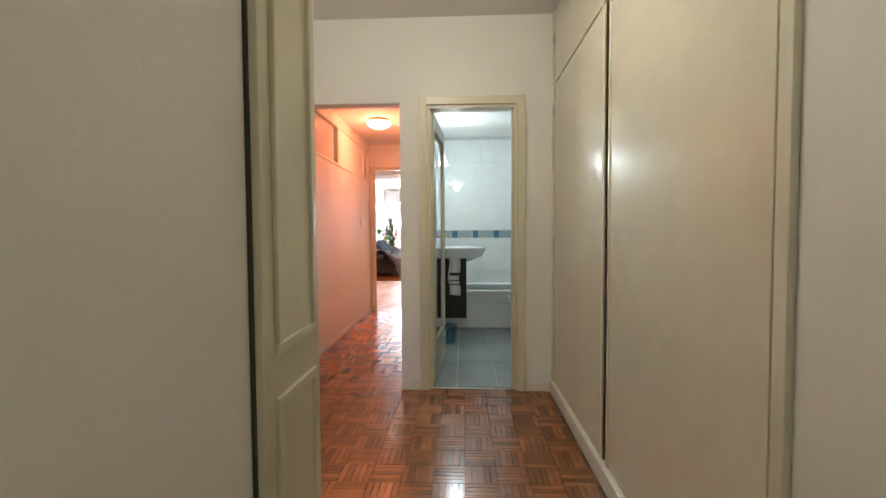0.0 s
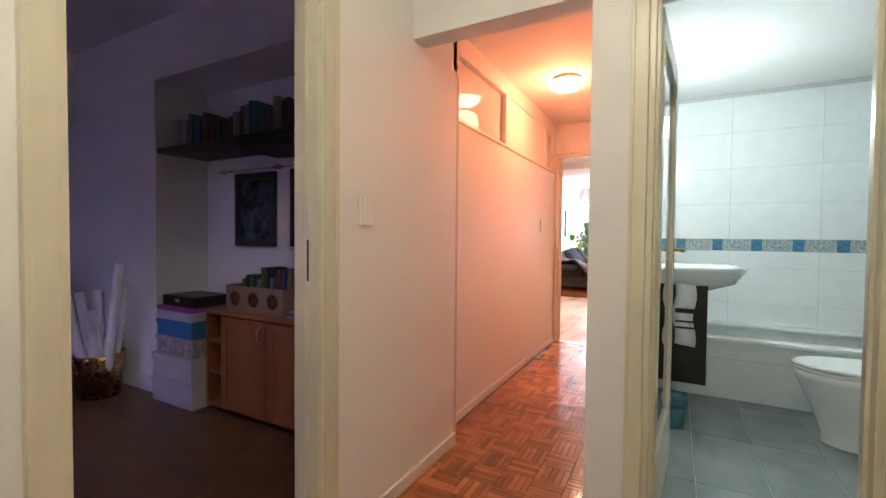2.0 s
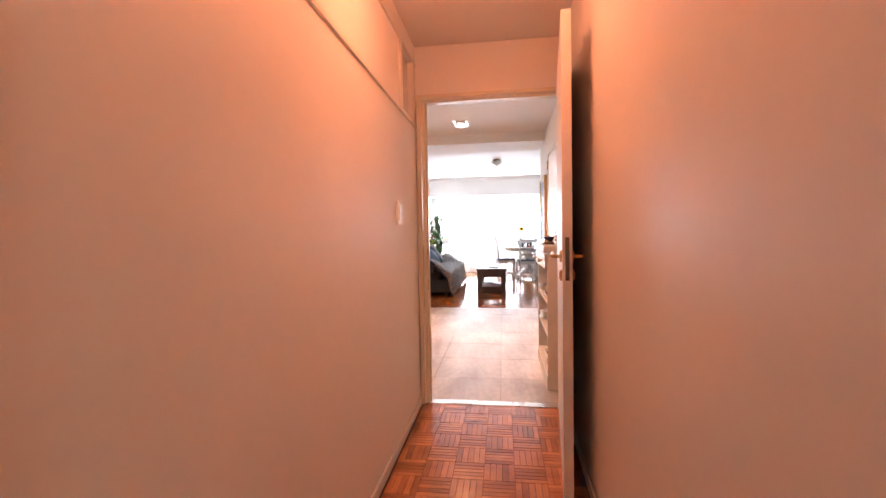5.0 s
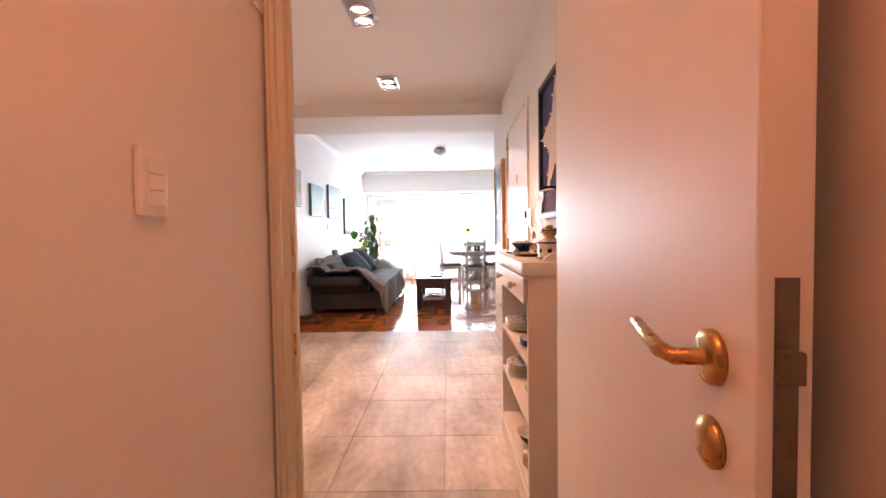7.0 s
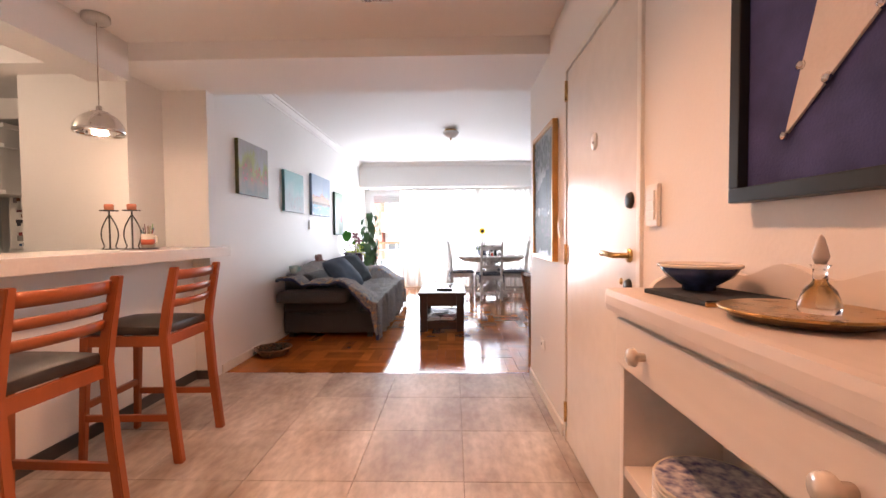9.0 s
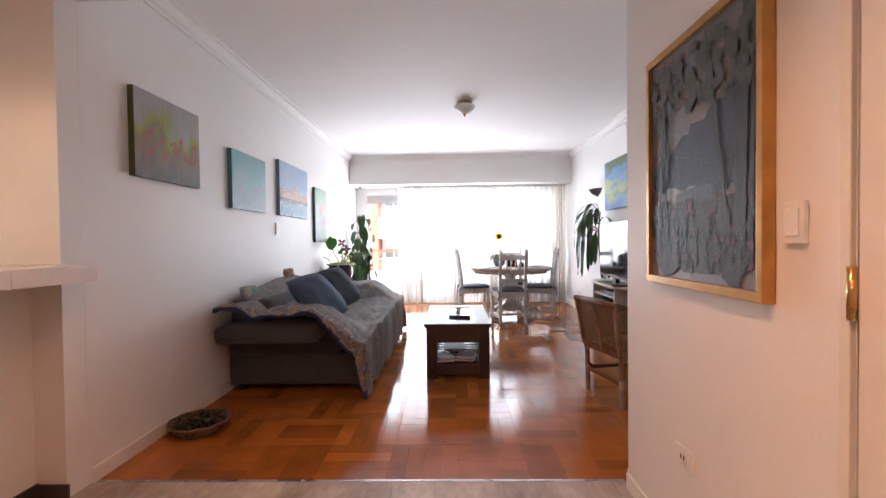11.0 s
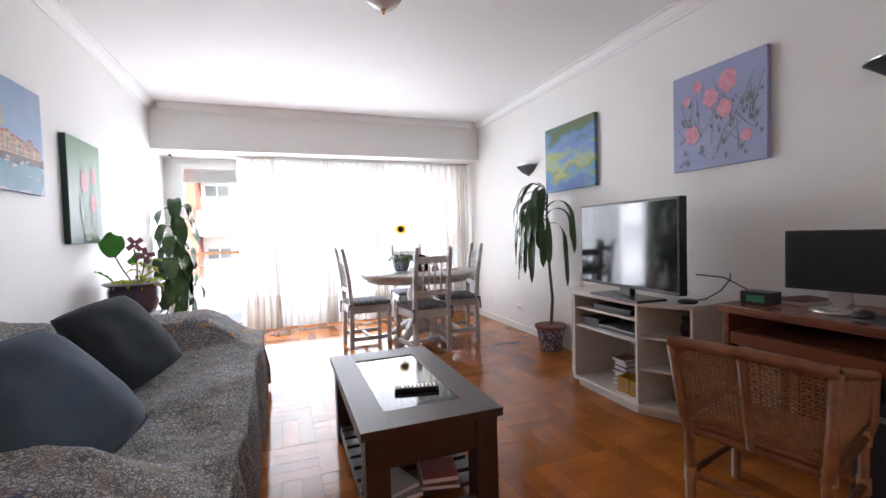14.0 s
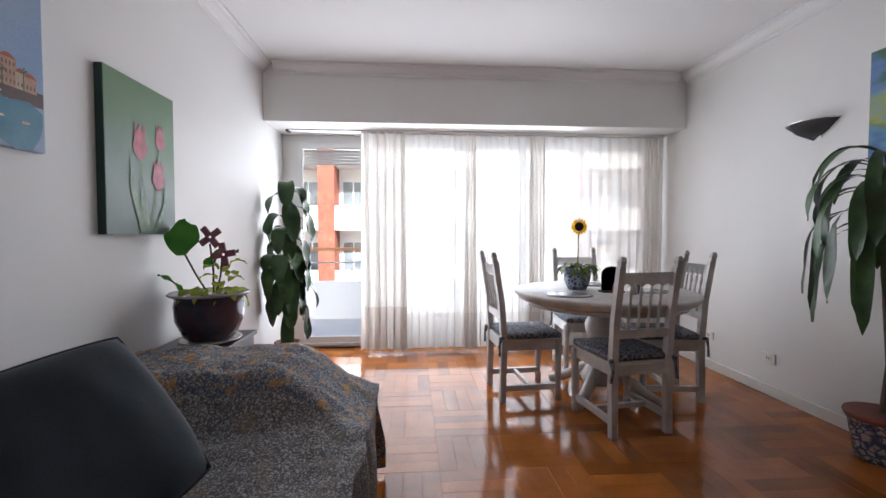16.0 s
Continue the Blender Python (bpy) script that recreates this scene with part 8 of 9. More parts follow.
dabs(c2, "rose_paint", paint("dull_rose_paint", (0.30, 0.24, 0.27), (0.2, 0.3, 0.32), 16), scatter(26, 14, -0.1, 0.2, -0.2, -0.05, 0.008, 0.02, 1.0), y=-0.0370, seed=26)
c3 = canvas(pose(-2.799, 12.455, 1.735, 0, 0, 90), 0.85, 0.57, "painting of a harbour town across blue water", paint("harbour_sky", (0.24, 0.36, 0.55), (0.33, 0.42, 0.55), 4), paint("harbour_edge", (0.20, 0.24, 0.36), (0.1, 0.2, 0.26), 6))
dabs(c3, "water", paint("harbour_water", (0.045, 0.19, 0.30), (0.08, 0.26, 0.36), 14), [(x, -0.20, 0.11, 0.085) for x in (-0.31, -0.2, -0.1, 0.0, 0.1, 0.2, 0.31)], seed=31, n=12)
rgc = random.Random(33)
TOWN = [paint("cream_house", (0.52, 0.40, 0.29), (0.42, 0.31, 0.22), 40), paint("rose_house", (0.50, 0.30, 0.21), (0.42, 0.24, 0.16), 40), paint("terracotta_roof", (0.42, 0.12, 0.05), (0.32, 0.09, 0.04), 40),
        paint("dark_window", (0.16, 0.10, 0.08), (0.10, 0.08, 0.07), 40), paint("quay_shadow", (0.12, 0.07, 0.06), (0.08, 0.06, 0.06), 30), paint("palm_green", (0.06, 0.11, 0.04), (0.04, 0.08, 0.03), 40)]
bm = bmesh.new()


def dab_quad(pts, y, mi):
    bm.faces.new([bm.verts.new((px_, y, pz_)) for px_, pz_ in pts]).material_index = mi


dab_quad(((-0.42, -0.135), (0.42, -0.135), (0.42, -0.085), (-0.42, -0.085)), -0.0368, 4)
x, k = -0.415, 0
while x < 0.36:
    w = rgc.uniform(0.035, 0.06)
    h = rgc.uniform(0.045, 0.10) + 0.05 * math.exp(-((x - 0.02) / 0.14) ** 2)
    y0 = -0.0369 - 0.00003 * k
    dab_quad(((x, -0.095), (x + w, -0.095), (x + w, -0.095 + h), (x, -0.095 + h)), y0, k % 2)
    dab_quad(((x - 0.003, -0.095 + h), (x + w + 0.003, -0.095 + h), (x + w * 0.6, -0.08 + h), (x + w * 0.3, -0.08 + h)), y0 - 0.0001, 2)
    for c in range(int(w / 0.013)):
        for r in range(int(h / 0.028)):
            wx, wz = x + 0.006 + c * 0.013, -0.085 + r * 0.028
            dab_quad(((wx, wz), (wx + 0.005, wz), (wx + 0.005, wz + 0.013), (wx, wz + 0.013)), y0 - 0.0001, 3)
    x, k = x + w * rgc.uniform(0.85, 1.0), k + 1
dab_quad(((0.035, 0.03), (0.055, 0.03), (0.052, 0.10), (0.045, 0.125), (0.038, 0.10)), -0.0376, 0)
for k in range(9):
    x, h = -0.36 + 0.088 * k + rgc.uniform(-0.02, 0.02), rgc.uniform(0.05, 0.09)
    dab_quad(((x - 0.002, -0.10), (x + 0.002, -0.10), (x + 0.002, -0.10 + h), (x - 0.002, -0.10 + h)), -0.0379, 5)
    for a in (20, 75, 130, 165, 200, -20):
        ca, sa = math.cos(math.radians(a)), math.sin(math.radians(a))
        dab_quad(((x, -0.10 + h), (x + 0.012 * ca - 0.004 * sa, -0.10 + h + 0.012 * sa + 0.004 * ca), (x + 0.02 * ca, -0.10 + h + 0.016 * sa - 0.003)), -0.0380 - 0.00001 * a / 20, 5)
part("town", bm, TOWN, c3)
dabs(c3, "boat_paint", paint("boat_white", (0.60, 0.58, 0.55), (0.5, 0.2, 0.12), 60), scatter(35, 16, -0.38, 0.38, -0.20, -0.115, 0.010, 0.026, 0.34), y=-0.0398, seed=35)
c4 = canvas(pose(-2.799, 13.43, 1.525, 0, 0, 90), 0.52, 0.71, "painting of three pink tulips on a green ground", field_paint("soft_green_ground", ((0.0, (0.15, 0.21, 0.19)), (0.35, (0.20, 0.27, 0.24)), (0.7, (0.13, 0.23, 0.13)), (1.0, (0.12, 0.22, 0.11))), 0.71, 6, (1, 1, 0.5), 0.15), paint("green_edge", (0.02, 0.07, 0.05), (0.02, 0.05, 0.04), 8))


def shape(ob, name, material, pts, y):
    bm = bmesh.new()
    bm.faces.new([bm.verts.new((x, y, z)) for x, z in pts])
    bmesh.ops.recalc_face_normals(bm, faces=bm.faces)
    return part(name, bm, material, ob)


M_TULIP = paint("tulip_pink", (0.50, 0.13, 0.17), (0.36, 0.06, 0.09), 20)
M_TSTEM = paint("tulip_green", (0.24, 0.33, 0.22), (0.12, 0.22, 0.13), 20)
for k, (cx, cz, w, h) in enumerate(((-0.03, 0.08, 0.055, 0.085), (0.13, 0.13, 0.04, 0.065), (0.11, -0.06, 0.055, 0.075))):
    y = -0.0362 - 0.0004 * k
    shape(c4, "tulip_stem", M_TSTEM, [(cx - 0.006, cz - h * 0.7), (cx + 0.006, cz - h * 0.7), (0.035 + 0.015 * k, -0.33), (0.022 + 0.015 * k, -0.33)], y)
    shape(c4, "tulip", M_TULIP, [(cx + w * math.cos(a) * (0.75 + 0.25 * (math.sin(a) < 0)), cz + h * (math.sin(a) if math.sin(a) < 0.3 else 0.75 + 0.25 * math.cos(6 * (a - math.pi / 2)))) for a in [2 * math.pi * q / 28 for q in range(28)]], y - 0.0015)
for k, (x0, x1, zt) in enumerate(((-0.10, -0.02, 0.0), (0.16, 0.08, -0.06), (-0.03, 0.02, -0.1))):
    shape(c4, "tulip_leaf", M_TSTEM, [(x0, zt), (x0 + 0.02, zt - 0.12), (x1 + 0.02, -0.34), (x1 - 0.02, -0.34), (x0 - 0.01, zt - 0.14)], -0.0385 - 0.0003 * k)
q1 = canvas(pose(1.099, 13.16, 1.865, 0, 0, -90), 0.74, 0.63, "abstract painting of a lily pond in blue and yellow-green", field_paint("pond_paint", ((0.0, (0.05, 0.13, 0.36)), (0.15, (0.08, 0.25, 0.34)), (0.28, (0.15, 0.24, 0.10)), (0.38, (0.33, 0.34, 0.10)), (0.5, (0.22, 0.33, 0.24)), (0.62, (0.13, 0.24, 0.46)), (0.76, (0.12, 0.22, 0.44)), (0.9, (0.06, 0.17, 0.13)), (1.0, (0.11, 0.13, 0.05))), 0.62, 3.6, (1, 1, 2.4), 0.36), paint("pond_edge", (0.06, 0.07, 0.05), (0.05, 0.06, 0.04), 8))
q2 = canvas(pose(1.099, 11.685, 1.855, 0, 0, -90), 0.61, 0.63, "painting of pink magnolia blossoms on lilac blue", paint("lilac_ground", (0.33, 0.37, 0.56), (0.28, 0.31, 0.50), 3), paint("lilac_edge", (0.2, 0.22, 0.34), (0.16, 0.18, 0.28), 8))
rgm = random.Random(51)
bm = bmesh.new()
for k in range(34):
    x0, z0 = rgm.uniform(-0.20, 0.24), rgm.uniform(-0.28, 0.05)
    dx, dz = rgm.uniform(-0.12, 0.12), rgm.uniform(0.05, 0.2)
    x1 = max(-0.29, min(0.29, x0 + dx))
    z1 = min(0.28, z0 + dz)
    y0 = -0.0362 - 0.00003 * k
    bm.faces.new([bm.verts.new(p) for p in ((x0 - 0.0035, y0, z0), (x0 + 0.0035, y0, z0), (x1 + 0.002, y0, z1), (x1 - 0.002, y0, z1))])
part("twig_paint", bm, paint("twig_paint", (0.15, 0.18, 0.20), (0.19, 0.22, 0.25), 30), q2)
dabs(q2, "leaf_paint", paint("twig_leaf_paint", (0.17, 0.22, 0.21), (0.14, 0.18, 0.19), 30), scatter(52, 60, -0.26, 0.28, -0.28, 0.12, 0.005, 0.013, 1.6), y=-0.0375, seed=52, n=7)
PINKS = []
for cx, cz, r in ((0.08, 0.19, 0.062), (-0.03, 0.12, 0.052), (0.06, 0.03, 0.05), (-0.16, -0.09, 0.055), (0.19, -0.16, 0.035), (-0.2, 0.14, 0.03), (-0.12, 0.21, 0.035)):
    for k in range(5):
        a = 2 * math.pi * k / 5 + cx * 9
        PINKS.append((cx + 0.55 * r * math.cos(a), cz + 0.55 * r * math.sin(a), r * 0.5, r * 0.65))
dabs(q2, "magnolia_paint", paint("magnolia_pink", (0.68, 0.36, 0.42), (0.58, 0.22, 0.30), 25), PINKS, y=-0.0385, seed=53)

# basket on the floor
bs_ = empty("wicker_basket", pose(-2.60, 10.30, 0), "low wicker basket of dark dried petals on the floor", "basket")
bm = bmesh.new()
for k in range(6):
    r, z = 0.11 + 0.012 * k, 0.012 + 0.012 * k
    add_tube(bm, [(r * math.cos(2 * math.pi * q / 40), r * math.sin(2 * math.pi * q / 40), z + 0.003 * math.sin(q * math.pi / 2)) for q in range(41)], 0.007, 6, cap=False)
part("weave", bm, mat("wicker", (0.22, 0.13, 0.07), 0.7, vary=0.2, scale=40), bs_, "woven wicker", True)
part("base", lathe([(0.11, 0.0), (0.11, 0.01), (0, 0.01)], 24), mat("wicker_base", (0.20, 0.12, 0.065), 0.7), bs_)
bm = bmesh.new()
rgb_ = random.Random(7)
for k in range(70):
    a, r = rgb_.uniform(0, 6.28), 0.14 * rgb_.random() ** 0.5
    add_leaf(bm, (r * math.cos(a), r * math.sin(a), 0.03 + 0.04 * rgb_.random()), rgb_.uniform(0, 6.28), 0.07, 0.035, rgb_.uniform(0.2, 1.2), 1.5, 4, 0.4, rgb_)
part("petals", bm, mat("dried_petals", (0.06, 0.03, 0.02), 0.8, vary=0.4, scale=30, second=(0.03, 0.045, 0.02), per_island=0.5), bs_, "dark dried petals", True)

# ---- window wall: balcony door, windows, curtains ----
win = empty("window_1", pose(0, 0, 0), "white aluminium sliding balcony door and windows", "window", kind="structure")
YW = 15.77
for x0, x1 in ((-2.658, -2.60), (-2.02, -1.95), (-1.05, -0.99), (-0.36, -0.28), (0.98, 1.048)):
    part("window_frame", box(x0, x1, YW - 0.03, YW + 0.03, 0.022, 2.098, 0.003), M_ALU, win)
part("window_frame", box(-2.60, -2.02, YW - 0.03, YW + 0.03, 2.04, 2.098, 0.003), M_ALU, win)
part("window_frame", box(-1.95, 0.98, YW - 0.029, YW + 0.029, 2.05, 2.098, 0.003), M_ALU, win)
part("sill_track", box(-2.658, 1.048, YW - 0.045, YW + 0.045, 0.0205, 0.05, 0.003), M_ALU, win)
part("window_frame", box(-0.28, 0.98, YW - 0.028, YW + 0.028, 0.38, 0.44, 0.003), M_ALU, win)
part("low_panel", box(-0.28, 0.98, YW - 0.015, YW + 0.015, 0.051, 0.379, 0.003), M_ALU, win, "white lower panel")
part("window_frame", box(-2.60, -2.02, YW - 0.028, YW + 0.028, 0.051, 0.11, 0.003), M_ALU, win)
for k in range(5):
    part("shutter_slat", box(-2.60, -2.02, YW + 0.035, YW + 0.05, 1.88 + k * 0.032, 1.909 + k * 0.032, 0.004), M_ALU, win)
part("door_pull", box(-2.0, -1.975, YW - 0.042, YW - 0.03, 0.93, 1.13, 0.003), M_BLACK, win, "black door pull")
for x0, x1, z0 in ((-2.599, -2.021, 0.111), (-1.949, -1.051, 0.051), (-0.989, -0.361, 0.051), (-0.279, 0.979, 0.441)):
    p_ = part("pane", box(x0, x1, YW - 0.003, YW + 0.003, z0, 2.039), M_GLASS, win, "clear glass pane")
    p_.visible_shadow = False


M_SHEER = cloth_mat("white_sheer", (0.86, 0.86, 0.85), 0.10, 0.70)
# the two band cloths are darker: shade of the parapet behind, put into colour
M_SHEERBAND = cloth_mat("sheer_shaded_band", (0.78, 0.76, 0.73), 0.05, 0.5)
M_DRAPE = cloth_mat("ivory_linen", (0.87, 0.84, 0.80), 0.03, 0.58)
M_DRAPEBAND = cloth_mat("linen_shaded_band", (0.72, 0.66, 0.60), 0.02, 0.48)


def curtain(name, x0, x1, y, folds, depth, mats, label, seed, hem=0.42):
    rg = random.Random(seed)
    ph = [rg.uniform(0, 6.28) for _ in range(4)]

    def fn(u, v):
        z = 2.155 - v * 2.125
        a = 2 * math.pi * folds * u
        d = depth * (math.sin(a + 0.6 * math.sin(a * 0.37 + ph[0])) + 0.35 * math.sin(2.1 * a + ph[1]))
        d *= 0.55 + 0.45 * v
        x = x0 + (x1 - x0) * u + 0.018 * math.sin(1.3 * a + ph[2]) * v
        return Vector((x, y + d + 0.006 * math.sin(9 * v + ph[3]), z))
    nv = 30
    bm = grid_mesh(fn, int(folds * 14), nv)
    # below hem height the cloth takes the darker, shaded band
    for f_ in bm.faces:
        f_.material_index = 1 if f_.calc_center_median().z < hem else 0
    ob = part(name, bm, mats, smooth=True)
    tagged(ob, label, "curtain", "window curtains")
    part("heading", box(x0, x1, y - 0.012, y + 0.012, 2.145, 2.165, 0.003), mats[-1], ob, "gathered heading tape")
    return ob


curtain("curtain", -1.98, -1.56, 15.50, 5, 0.045, [M_DRAPE, M_DRAPEBAND], "gathered ivory linen curtain, its hem band coloured darker as shade", 1)
curtain("curtain", -1.60, -0.95, 15.54, 7, 0.018, [M_SHEER, M_SHEERBAND], "white sheer curtain, backlit, its hem band coloured darker as shade", 2, 0.40)
curtain("curtain", -0.97, -0.86, 15.52, 3, 0.022, [M_DRAPE, M_SHEERBAND], "narrow gathered ivory curtain edge", 3, 0.40)
curtain("curtain", -0.88, -0.28, 15.54, 7, 0.018, [M_SHEER, M_SHEERBAND], "white sheer curtain, backlit, its hem band coloured darker as shade", 4, 0.40)
curtain("curtain", -0.32, -0.16, 15.51, 4, 0.024, [M_DRAPE, M_SHEERBAND], "narrow gathered ivory curtain edge", 5, 0.40)
curtain("curtain", -0.18, 0.90, 15.54, 10, 0.018, [M_SHEER, M_SHEERBAND], "white sheer curtain, backlit, its hem band coloured darker as shade", 6, 0.40)
curtain("curtain", 0.88, 1.06, 15.51, 4, 0.025, [M_DRAPE, M_SHEERBAND], "narrow gathered ivory curtain edge", 7, 0.40)
rod = empty("curtain_rail", pose(0, 0, 0), "white curtain rail under the curtain box", "curtain rail")
part("rail", box(-2.66, 1.06, 15.48, 15.56, 2.158, 2.169, 0.002), M_ALU, rod)
part("end_stop", box(-2.69, -2.66, 15.48, 15.56, 2.15, 2.169, 0.002), M_BLACK, rod)

# ---- outside ----
M_RENDER = mat("white_render", (0.84, 0.84, 0.83), 0.8, vary=0.06, scale=0.6, bump=0.2)
M_BRICK = mat("red_facade_brick", (0.34, 0.10, 0.065), 0.85, vary=0.2, scale=3, bscale=14, fine=0.15, bump=0.4)
M_FWIN = mat("facade_window", (0.25, 0.30, 0.35), 0.1, vary=0.4, scale=0.8)
structure("balcony_floor", box(-3.2, 1.6, 15.905, 17.3, -0.12, 0.005), mat("balcony_tile", (0.55, 0.53, 0.50), 0.6, vary=0.08, scale=4), "pale tiled balcony floor", "balcony")
structure("balcony_parapet", box(-3.2, 1.6, 17.2, 17.32, 0.006, 0.52, 0.01), M_RENDER, "white balcony parapet", "parapet")
rl = empty("balcony_railing", pose(0, 0, 0), "metal and wood railing on the balcony parapet", "railing")
part("handrail", box(-3.04, 1.59, 17.23, 17.29, 0.94, 0.985, 0.004), mat("orange_wood_rail", (0.45, 0.22, 0.10), 0.5), rl, "orange-brown handrail")
part("mid_bar", tube([(-3.04, 17.26, 0.78), (1.59, 17.26, 0.78)], 0.012, 8), M_METAL, rl)
for k in range(5):
    x = -2.9 + k * 1.08
    part("post", tube([(x, 17.26, 0.521), (x, 17.26, 0.94)], 0.014, 8), M_METAL, rl)
bld = empty("apartment_building", pose(-2.75, 33, -9), "white and brick-red apartment building across the street with balconies", "building")
part("wall", box(-16, 22, 0.0, 8, 0, 26), M_RENDER, bld)
part("roof", box(-16.3, 22.3, -0.3, 8.3, 26, 26.4), M_RENDER, bld)
for s in range(8):
    z = 1.5 + s * 3.0
    for k in range(9):
        x = -14 + k * 4.0
        for x0 in (x - 0.2, x + 1.6):
            w_ = part("window", box(x0, x0 + 1.1, -0.06, -0.002, z + 0.75, z + 2.3), M_ALU, bld)
            part("pane", box(x0 + 0.06, x0 + 0.52, -0.075, -0.061, z + 0.81, z + 2.24), M_FWIN, w_)
            part("pane", box(x0 + 0.58, x0 + 1.04, -0.075, -0.061, z + 0.81, z + 2.24), M_FWIN, w_)
    part("balcony", box(-15.8, 21.8, -1.3, -0.08, z - 0.15, z + 0.0), M_RENDER, bld)
    part("balcony_front", box(-15.8, 21.8, -1.38, -1.3, z - 0.15, z + 0.95), M_RENDER, bld)
    part("balcony_rail", box(-15.8, 21.8, -1.37, -1.31, z + 0.96, z + 1.0), M_METAL, bld)
for k in range(10):
    x = -15.1 + k * 4.0
    part("brick_pier", box(x, x + 0.75, -1.46, -0.001, 0, 25.8), M_BRICK, bld, "brick-red pier")
structure("ground", box(-300, 300, -300, 500, -9.2, -9.0), mat("street_asphalt", (0.06, 0.06, 0.062), 0.9, scale=0.3), "grey street far below", "ground")


# ---- floor and wall pieces ----
def plank_mesh(name, lx, ly, h, material, bev=0.0012):
    bm = bmesh.new()
    x0, x1, y0, y1 = -lx / 2, lx / 2, -ly / 2, ly / 2
    lo = [bm.verts.new(p) for p in ((x0, y0, -h), (x1, y0, -h), (x1, y1, -h), (x0, y1, -h))]
    md = [bm.verts.new(p) for p in ((x0, y0, -bev), (x1, y0, -bev), (x1, y1, -bev), (x0, y1, -bev))]
    hi = [bm.verts.new(p) for p in ((x0 + bev, y0 + bev, 0), (x1 - bev, y0 + bev, 0), (x1 - bev, y1 - bev, 0), (x0 + bev, y1 - bev, 0))]
    for a, b in ((lo, md), (md, hi)):
        for k in range(4):
            bm.faces.new((a[k], a[(k + 1) % 4], b[(k + 1) % 4], b[k]))
    bm.faces.new(hi)
    me = bpy.data.meshes.new(name)
    bm.to_mesh(me)
    bm.free()
    me.materials.append(material)
    return me


def inside(p, areas):
    return any(a[0] <= p[0] <= a[1] and a[2] <= p[1] <= a[3] for a in areas)


def lay(name, floor_ob, items, lx, ly, gap, material, near, h=0.007, bev=0.0012):
    """Lays pieces (x, y, turned) on a floor: those in the near stretch are parts, the rest one joined mesh."""
    me = plank_mesh(name, lx - gap, ly - gap, h, material, bev)
    verts, faces = [], []
    src_v = [v.co.copy() for v in me.vertices]
    src_f = [tuple(p.vertices) for p in me.polygons]
    count = 0
    rg = random.Random(len(items))
    for x, y, turned in items:
        dz = rg.uniform(-0.0005, 0.0005)
        m = pose(x, y, dz, rg.uniform(-0.025, 0.025), rg.uniform(-0.025, 0.025), 90 if turned else 0)
        if inside((x, y), near) and count < 300:
            ob = new(name, me)
            ob.parent = floor_ob
            ob.matrix_basis = m
            count += 1
        else:
            base = len(verts)
            verts += [m @ v for v in src_v]
            faces += [tuple(i + base for i in f) for f in src_f]
    if verts:
        me2 = bpy.data.meshes.new(name + "_field")
        me2.from_pydata([tuple(v) for v in verts], [], faces)
        me2.materials.append(material)
        ob = new(name + "_field", me2)
        ob.parent = floor_ob
        tagged(ob, kind="stuff")


# hall and corridor: mosaic of five-finger squares, turned in alternation
floor_h = bpy.data.objects["floor_hall"]
floor_c = bpy.data.objects["floor_corridor"]


def mosaic(x0, x1, y0, y1, keep, sq, n):
    out = []
    nx, ny = int(math.ceil((x1 - x0) / sq)), int(math.ceil((y1 - y0) / sq))
    for i in range(nx):
        for j in range(ny):
            for k in range(n):
                o = (k + 0.5) * sq / n
                turned = (i + j) % 2
                p = (x0 + i * sq + (sq / 2 if turned else o), y0 + j * sq + (o if turned else sq / 2))
                if inside(p, keep):
                    out.append((p[0], p[1], turned))
    return out


SQ = 0.145
lay("parquet_finger", floor_h, mosaic(-1.3, 0.65, -0.6, 3.12, [(-1.30, 0.62, -0.55, 3.02)], SQ, 5), SQ / 5, SQ, 0.0012, M_PARQ, [(-0.6, 0.3, 2.2, 3.02)])
lay("parquet_finger", floor_c, mosaic(-1.3, -0.35, 3.0 + 0.024, 6.3, [(-1.33, -0.38, 3.02, 6.09)], SQ, 5), SQ / 5, SQ, 0.0012, M_PARQ, [(-1.3, -0.45, 3.1, 4.3)])
structure("threshold_living", box(-1.262, -0.395, 6.06, 6.125, -0.006, 0.004, 0.002), M_METAL, "metal threshold strip", "threshold")

# foyer: large stone-look tiles
M_FOYERTILE = mat("weathered_stone_tile", (0.56, 0.52, 0.47), 0.47, vary=0.2, scale=1.9, second=(0.25, 0.19, 0.145), bump=0.08, bscale=15, fine=0.22, stretch=(1.7, 0.75, 1), per_object=0.16, placed=True)
floor_f = bpy.data.objects["floor_foyer"]
tiles = []
T = 0.525
for i in range(11):
    for j in range(7):
        tiles.append((-0.265 + T / 2 - i * T, 9.742 - T / 2 - j * T, 0))
lay("floor_tile", floor_f, [t_ for t_ in tiles if t_[0] > -5.4], T, T, 0.003, M_FOYERTILE, [(-6, 1, 6, 10)])
structure("threshold_parquet", box(-2.8, -0.2, 9.742, 9.756, -0.006, 0.0015, 0.001), M_METAL, "thin metal strip between tiles and parquet", "threshold")

# living room: basket squares of four long staves
floor_l = bpy.data.objects["floor_living"]
SL = 0.36
lay("parquet_stave", floor_l, mosaic(-2.8, 1.2, 9.757, 15.9, [(-2.79, 1.09, 9.758, 15.74)], SL, 4), SL / 4, SL, 0.0007, M_LIVPARQ, [(-1.7, 0.6, 9.75, 11.9)], bev=0.0003)

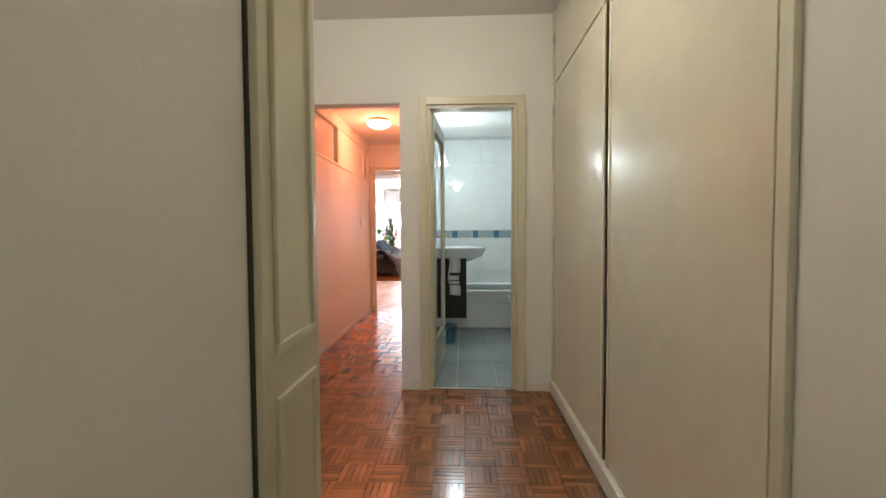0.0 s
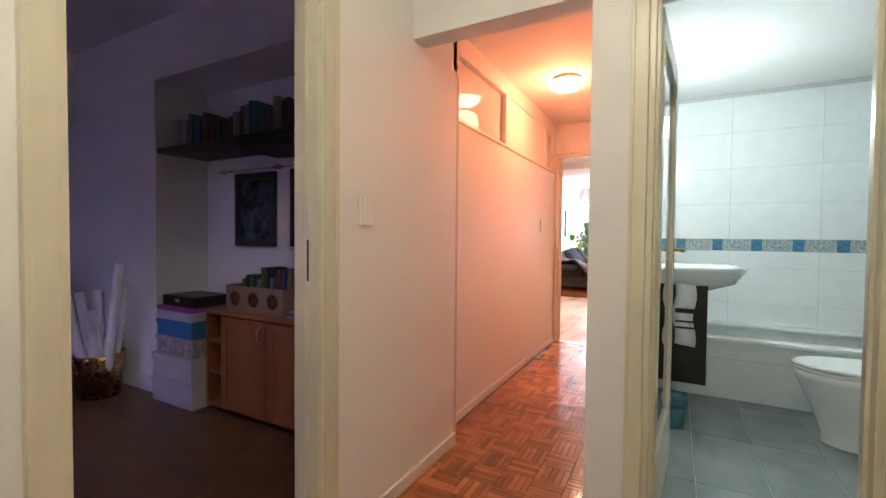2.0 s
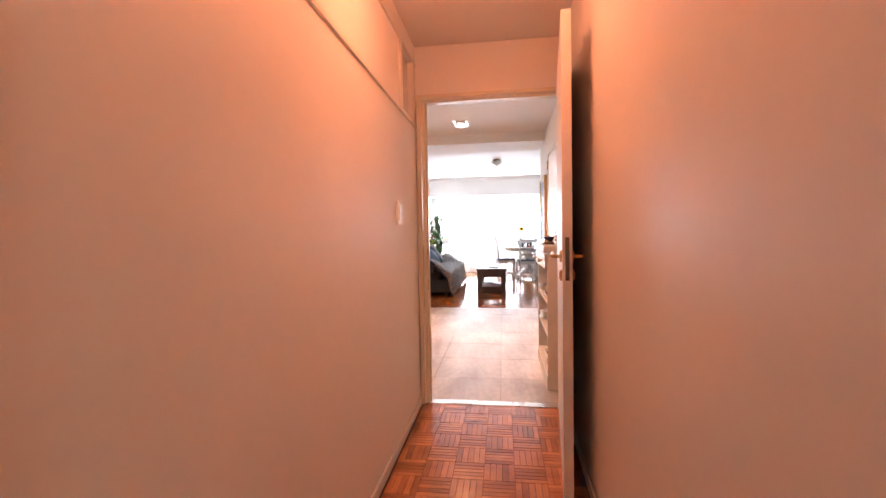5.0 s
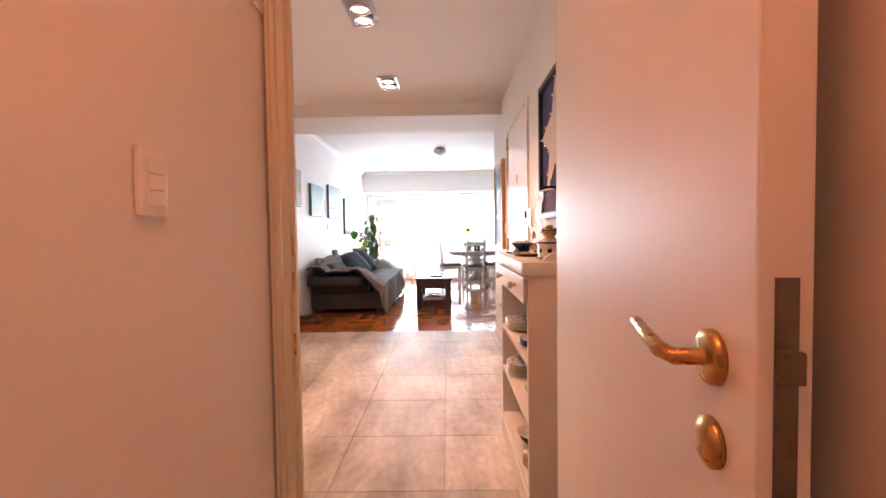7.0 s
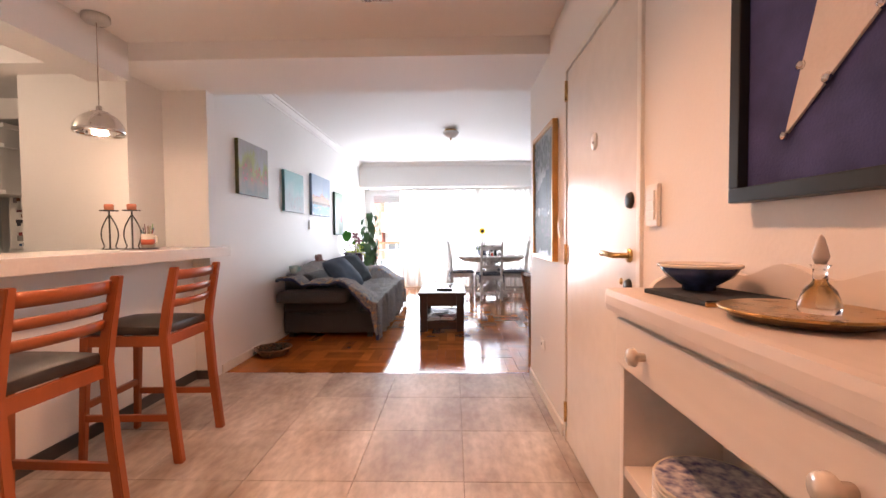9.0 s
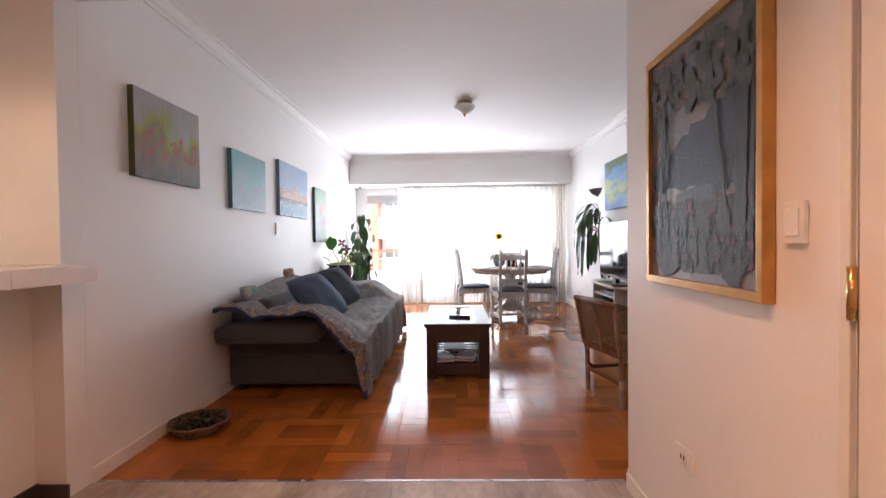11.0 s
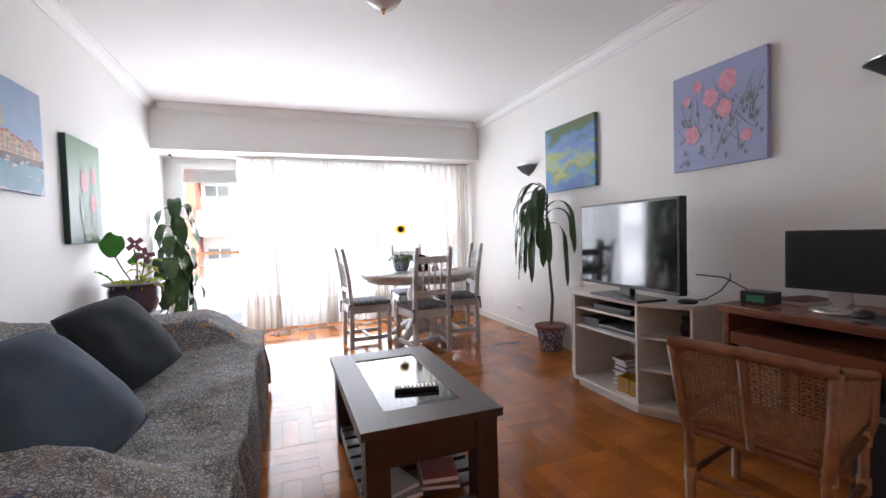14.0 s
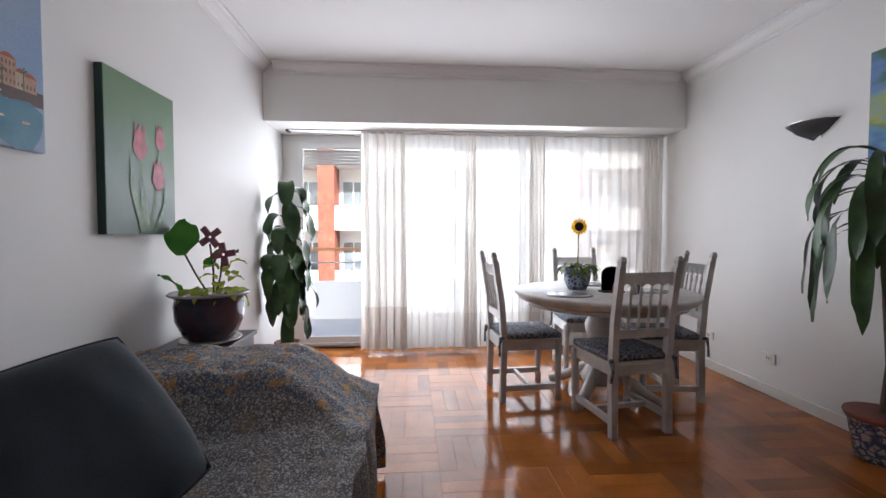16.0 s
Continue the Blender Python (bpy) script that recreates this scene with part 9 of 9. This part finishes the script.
# bathroom: floor tiles and glazed wall tiles with a blue mosaic band
floor_b = bpy.data.objects["floor_bath"]
ti = []
for i in range(6):
    for j in range(5):
        x, y = -0.20 + 0.30 * i, 3.06 + 0.3 + 0.6 * j
        if x < 1.25:
            ti.append((x, min(y, 5.6), 0))
lay("floor_tile", floor_b, ti, 0.30, 0.60, 0.004, M_BATHFLOOR, [(-1, 2, 3, 6)], 0.005)
wn = bpy.data.objects["wall_bath_north"]
ww = bpy.data.objects["wall_bath_west"]
we = bpy.data.objects["wall_bath_east"]
me_t = plank_mesh("wall_tile", 0.60 - 0.002, 0.30 - 0.002, 0.007, M_TILEWHITE)
for r, z in enumerate((0.15, 0.45, 0.75, 1.29, 1.59, 1.89, 2.19)):
    for k in range(3):
        ob = new("wall_tile", me_t)
        ob.parent = wn
        ob.matrix_basis = pose(-0.05 + 0.6 * k, 5.752, z, 90)
    for k in range(5):
        ob = new("wall_tile", me_t)
        ob.parent = ww
        ob.matrix_basis = pose(-0.344, 3.42 + 0.6 * k if k < 4 else 5.45, z + 0.0, 90, 0, 90) if k < 4 else pose(-0.3445, 5.46, z, 90, 0, 90)
        ob = new("wall_tile", me_t)
        ob.parent = we
        ob.matrix_basis = pose(1.312, 3.42 + 0.6 * k if k < 4 else 5.46, z, 90, 0, -90)
me_s = plank_mesh("wall_tile", 0.60 - 0.002, 0.14 - 0.002, 0.007, M_TILEWHITE)
M_BANDA = mat("blue_mosaic", (0.08, 0.26, 0.42), 0.15, vary=0.25, scale=30)
M_BANDB = weave_mat("grey_scroll_tile", (0.55, 0.60, 0.60), (0.20, 0.27, 0.30), (0.30, 0.38, 0.42), 60, 0.2, bump=0.1)
me_a = plank_mesh("band_tile", 0.075, 0.098, 0.008, M_BANDA)
me_b = plank_mesh("band_tile", 0.198, 0.098, 0.008, M_BANDB)
for k in range(3):
    ob = new("wall_tile", me_s)
    ob.parent = wn
    ob.matrix_basis = pose(-0.05 + 0.6 * k, 5.752, 0.97, 90)
for k in range(7):
    ob = new("band_tile", me_b)
    ob.parent = wn
    ob.matrix_basis = pose(-0.25 + 0.276 * k, 5.751, 1.09, 90)
    ob = new("band_tile", me_a)
    ob.parent = wn
    ob.matrix_basis = pose(-0.11 + 0.276 * k, 5.751, 1.09, 90)
for k in range(9):
    for mesh, off in ((me_b, 0.0), (me_a, 0.14)):
        ob = new("band_tile", mesh)
        ob.parent = ww
        ob.matrix_basis = pose(-0.343, 3.25 + 0.276 * k + off, 1.09, 90, 0, 90)
for k in range(4):
    ob = new("wall_tile", me_s)
    ob.parent = ww
    ob.matrix_basis = pose(-0.344, 3.42 + 0.6 * k, 0.97, 90, 0, 90)
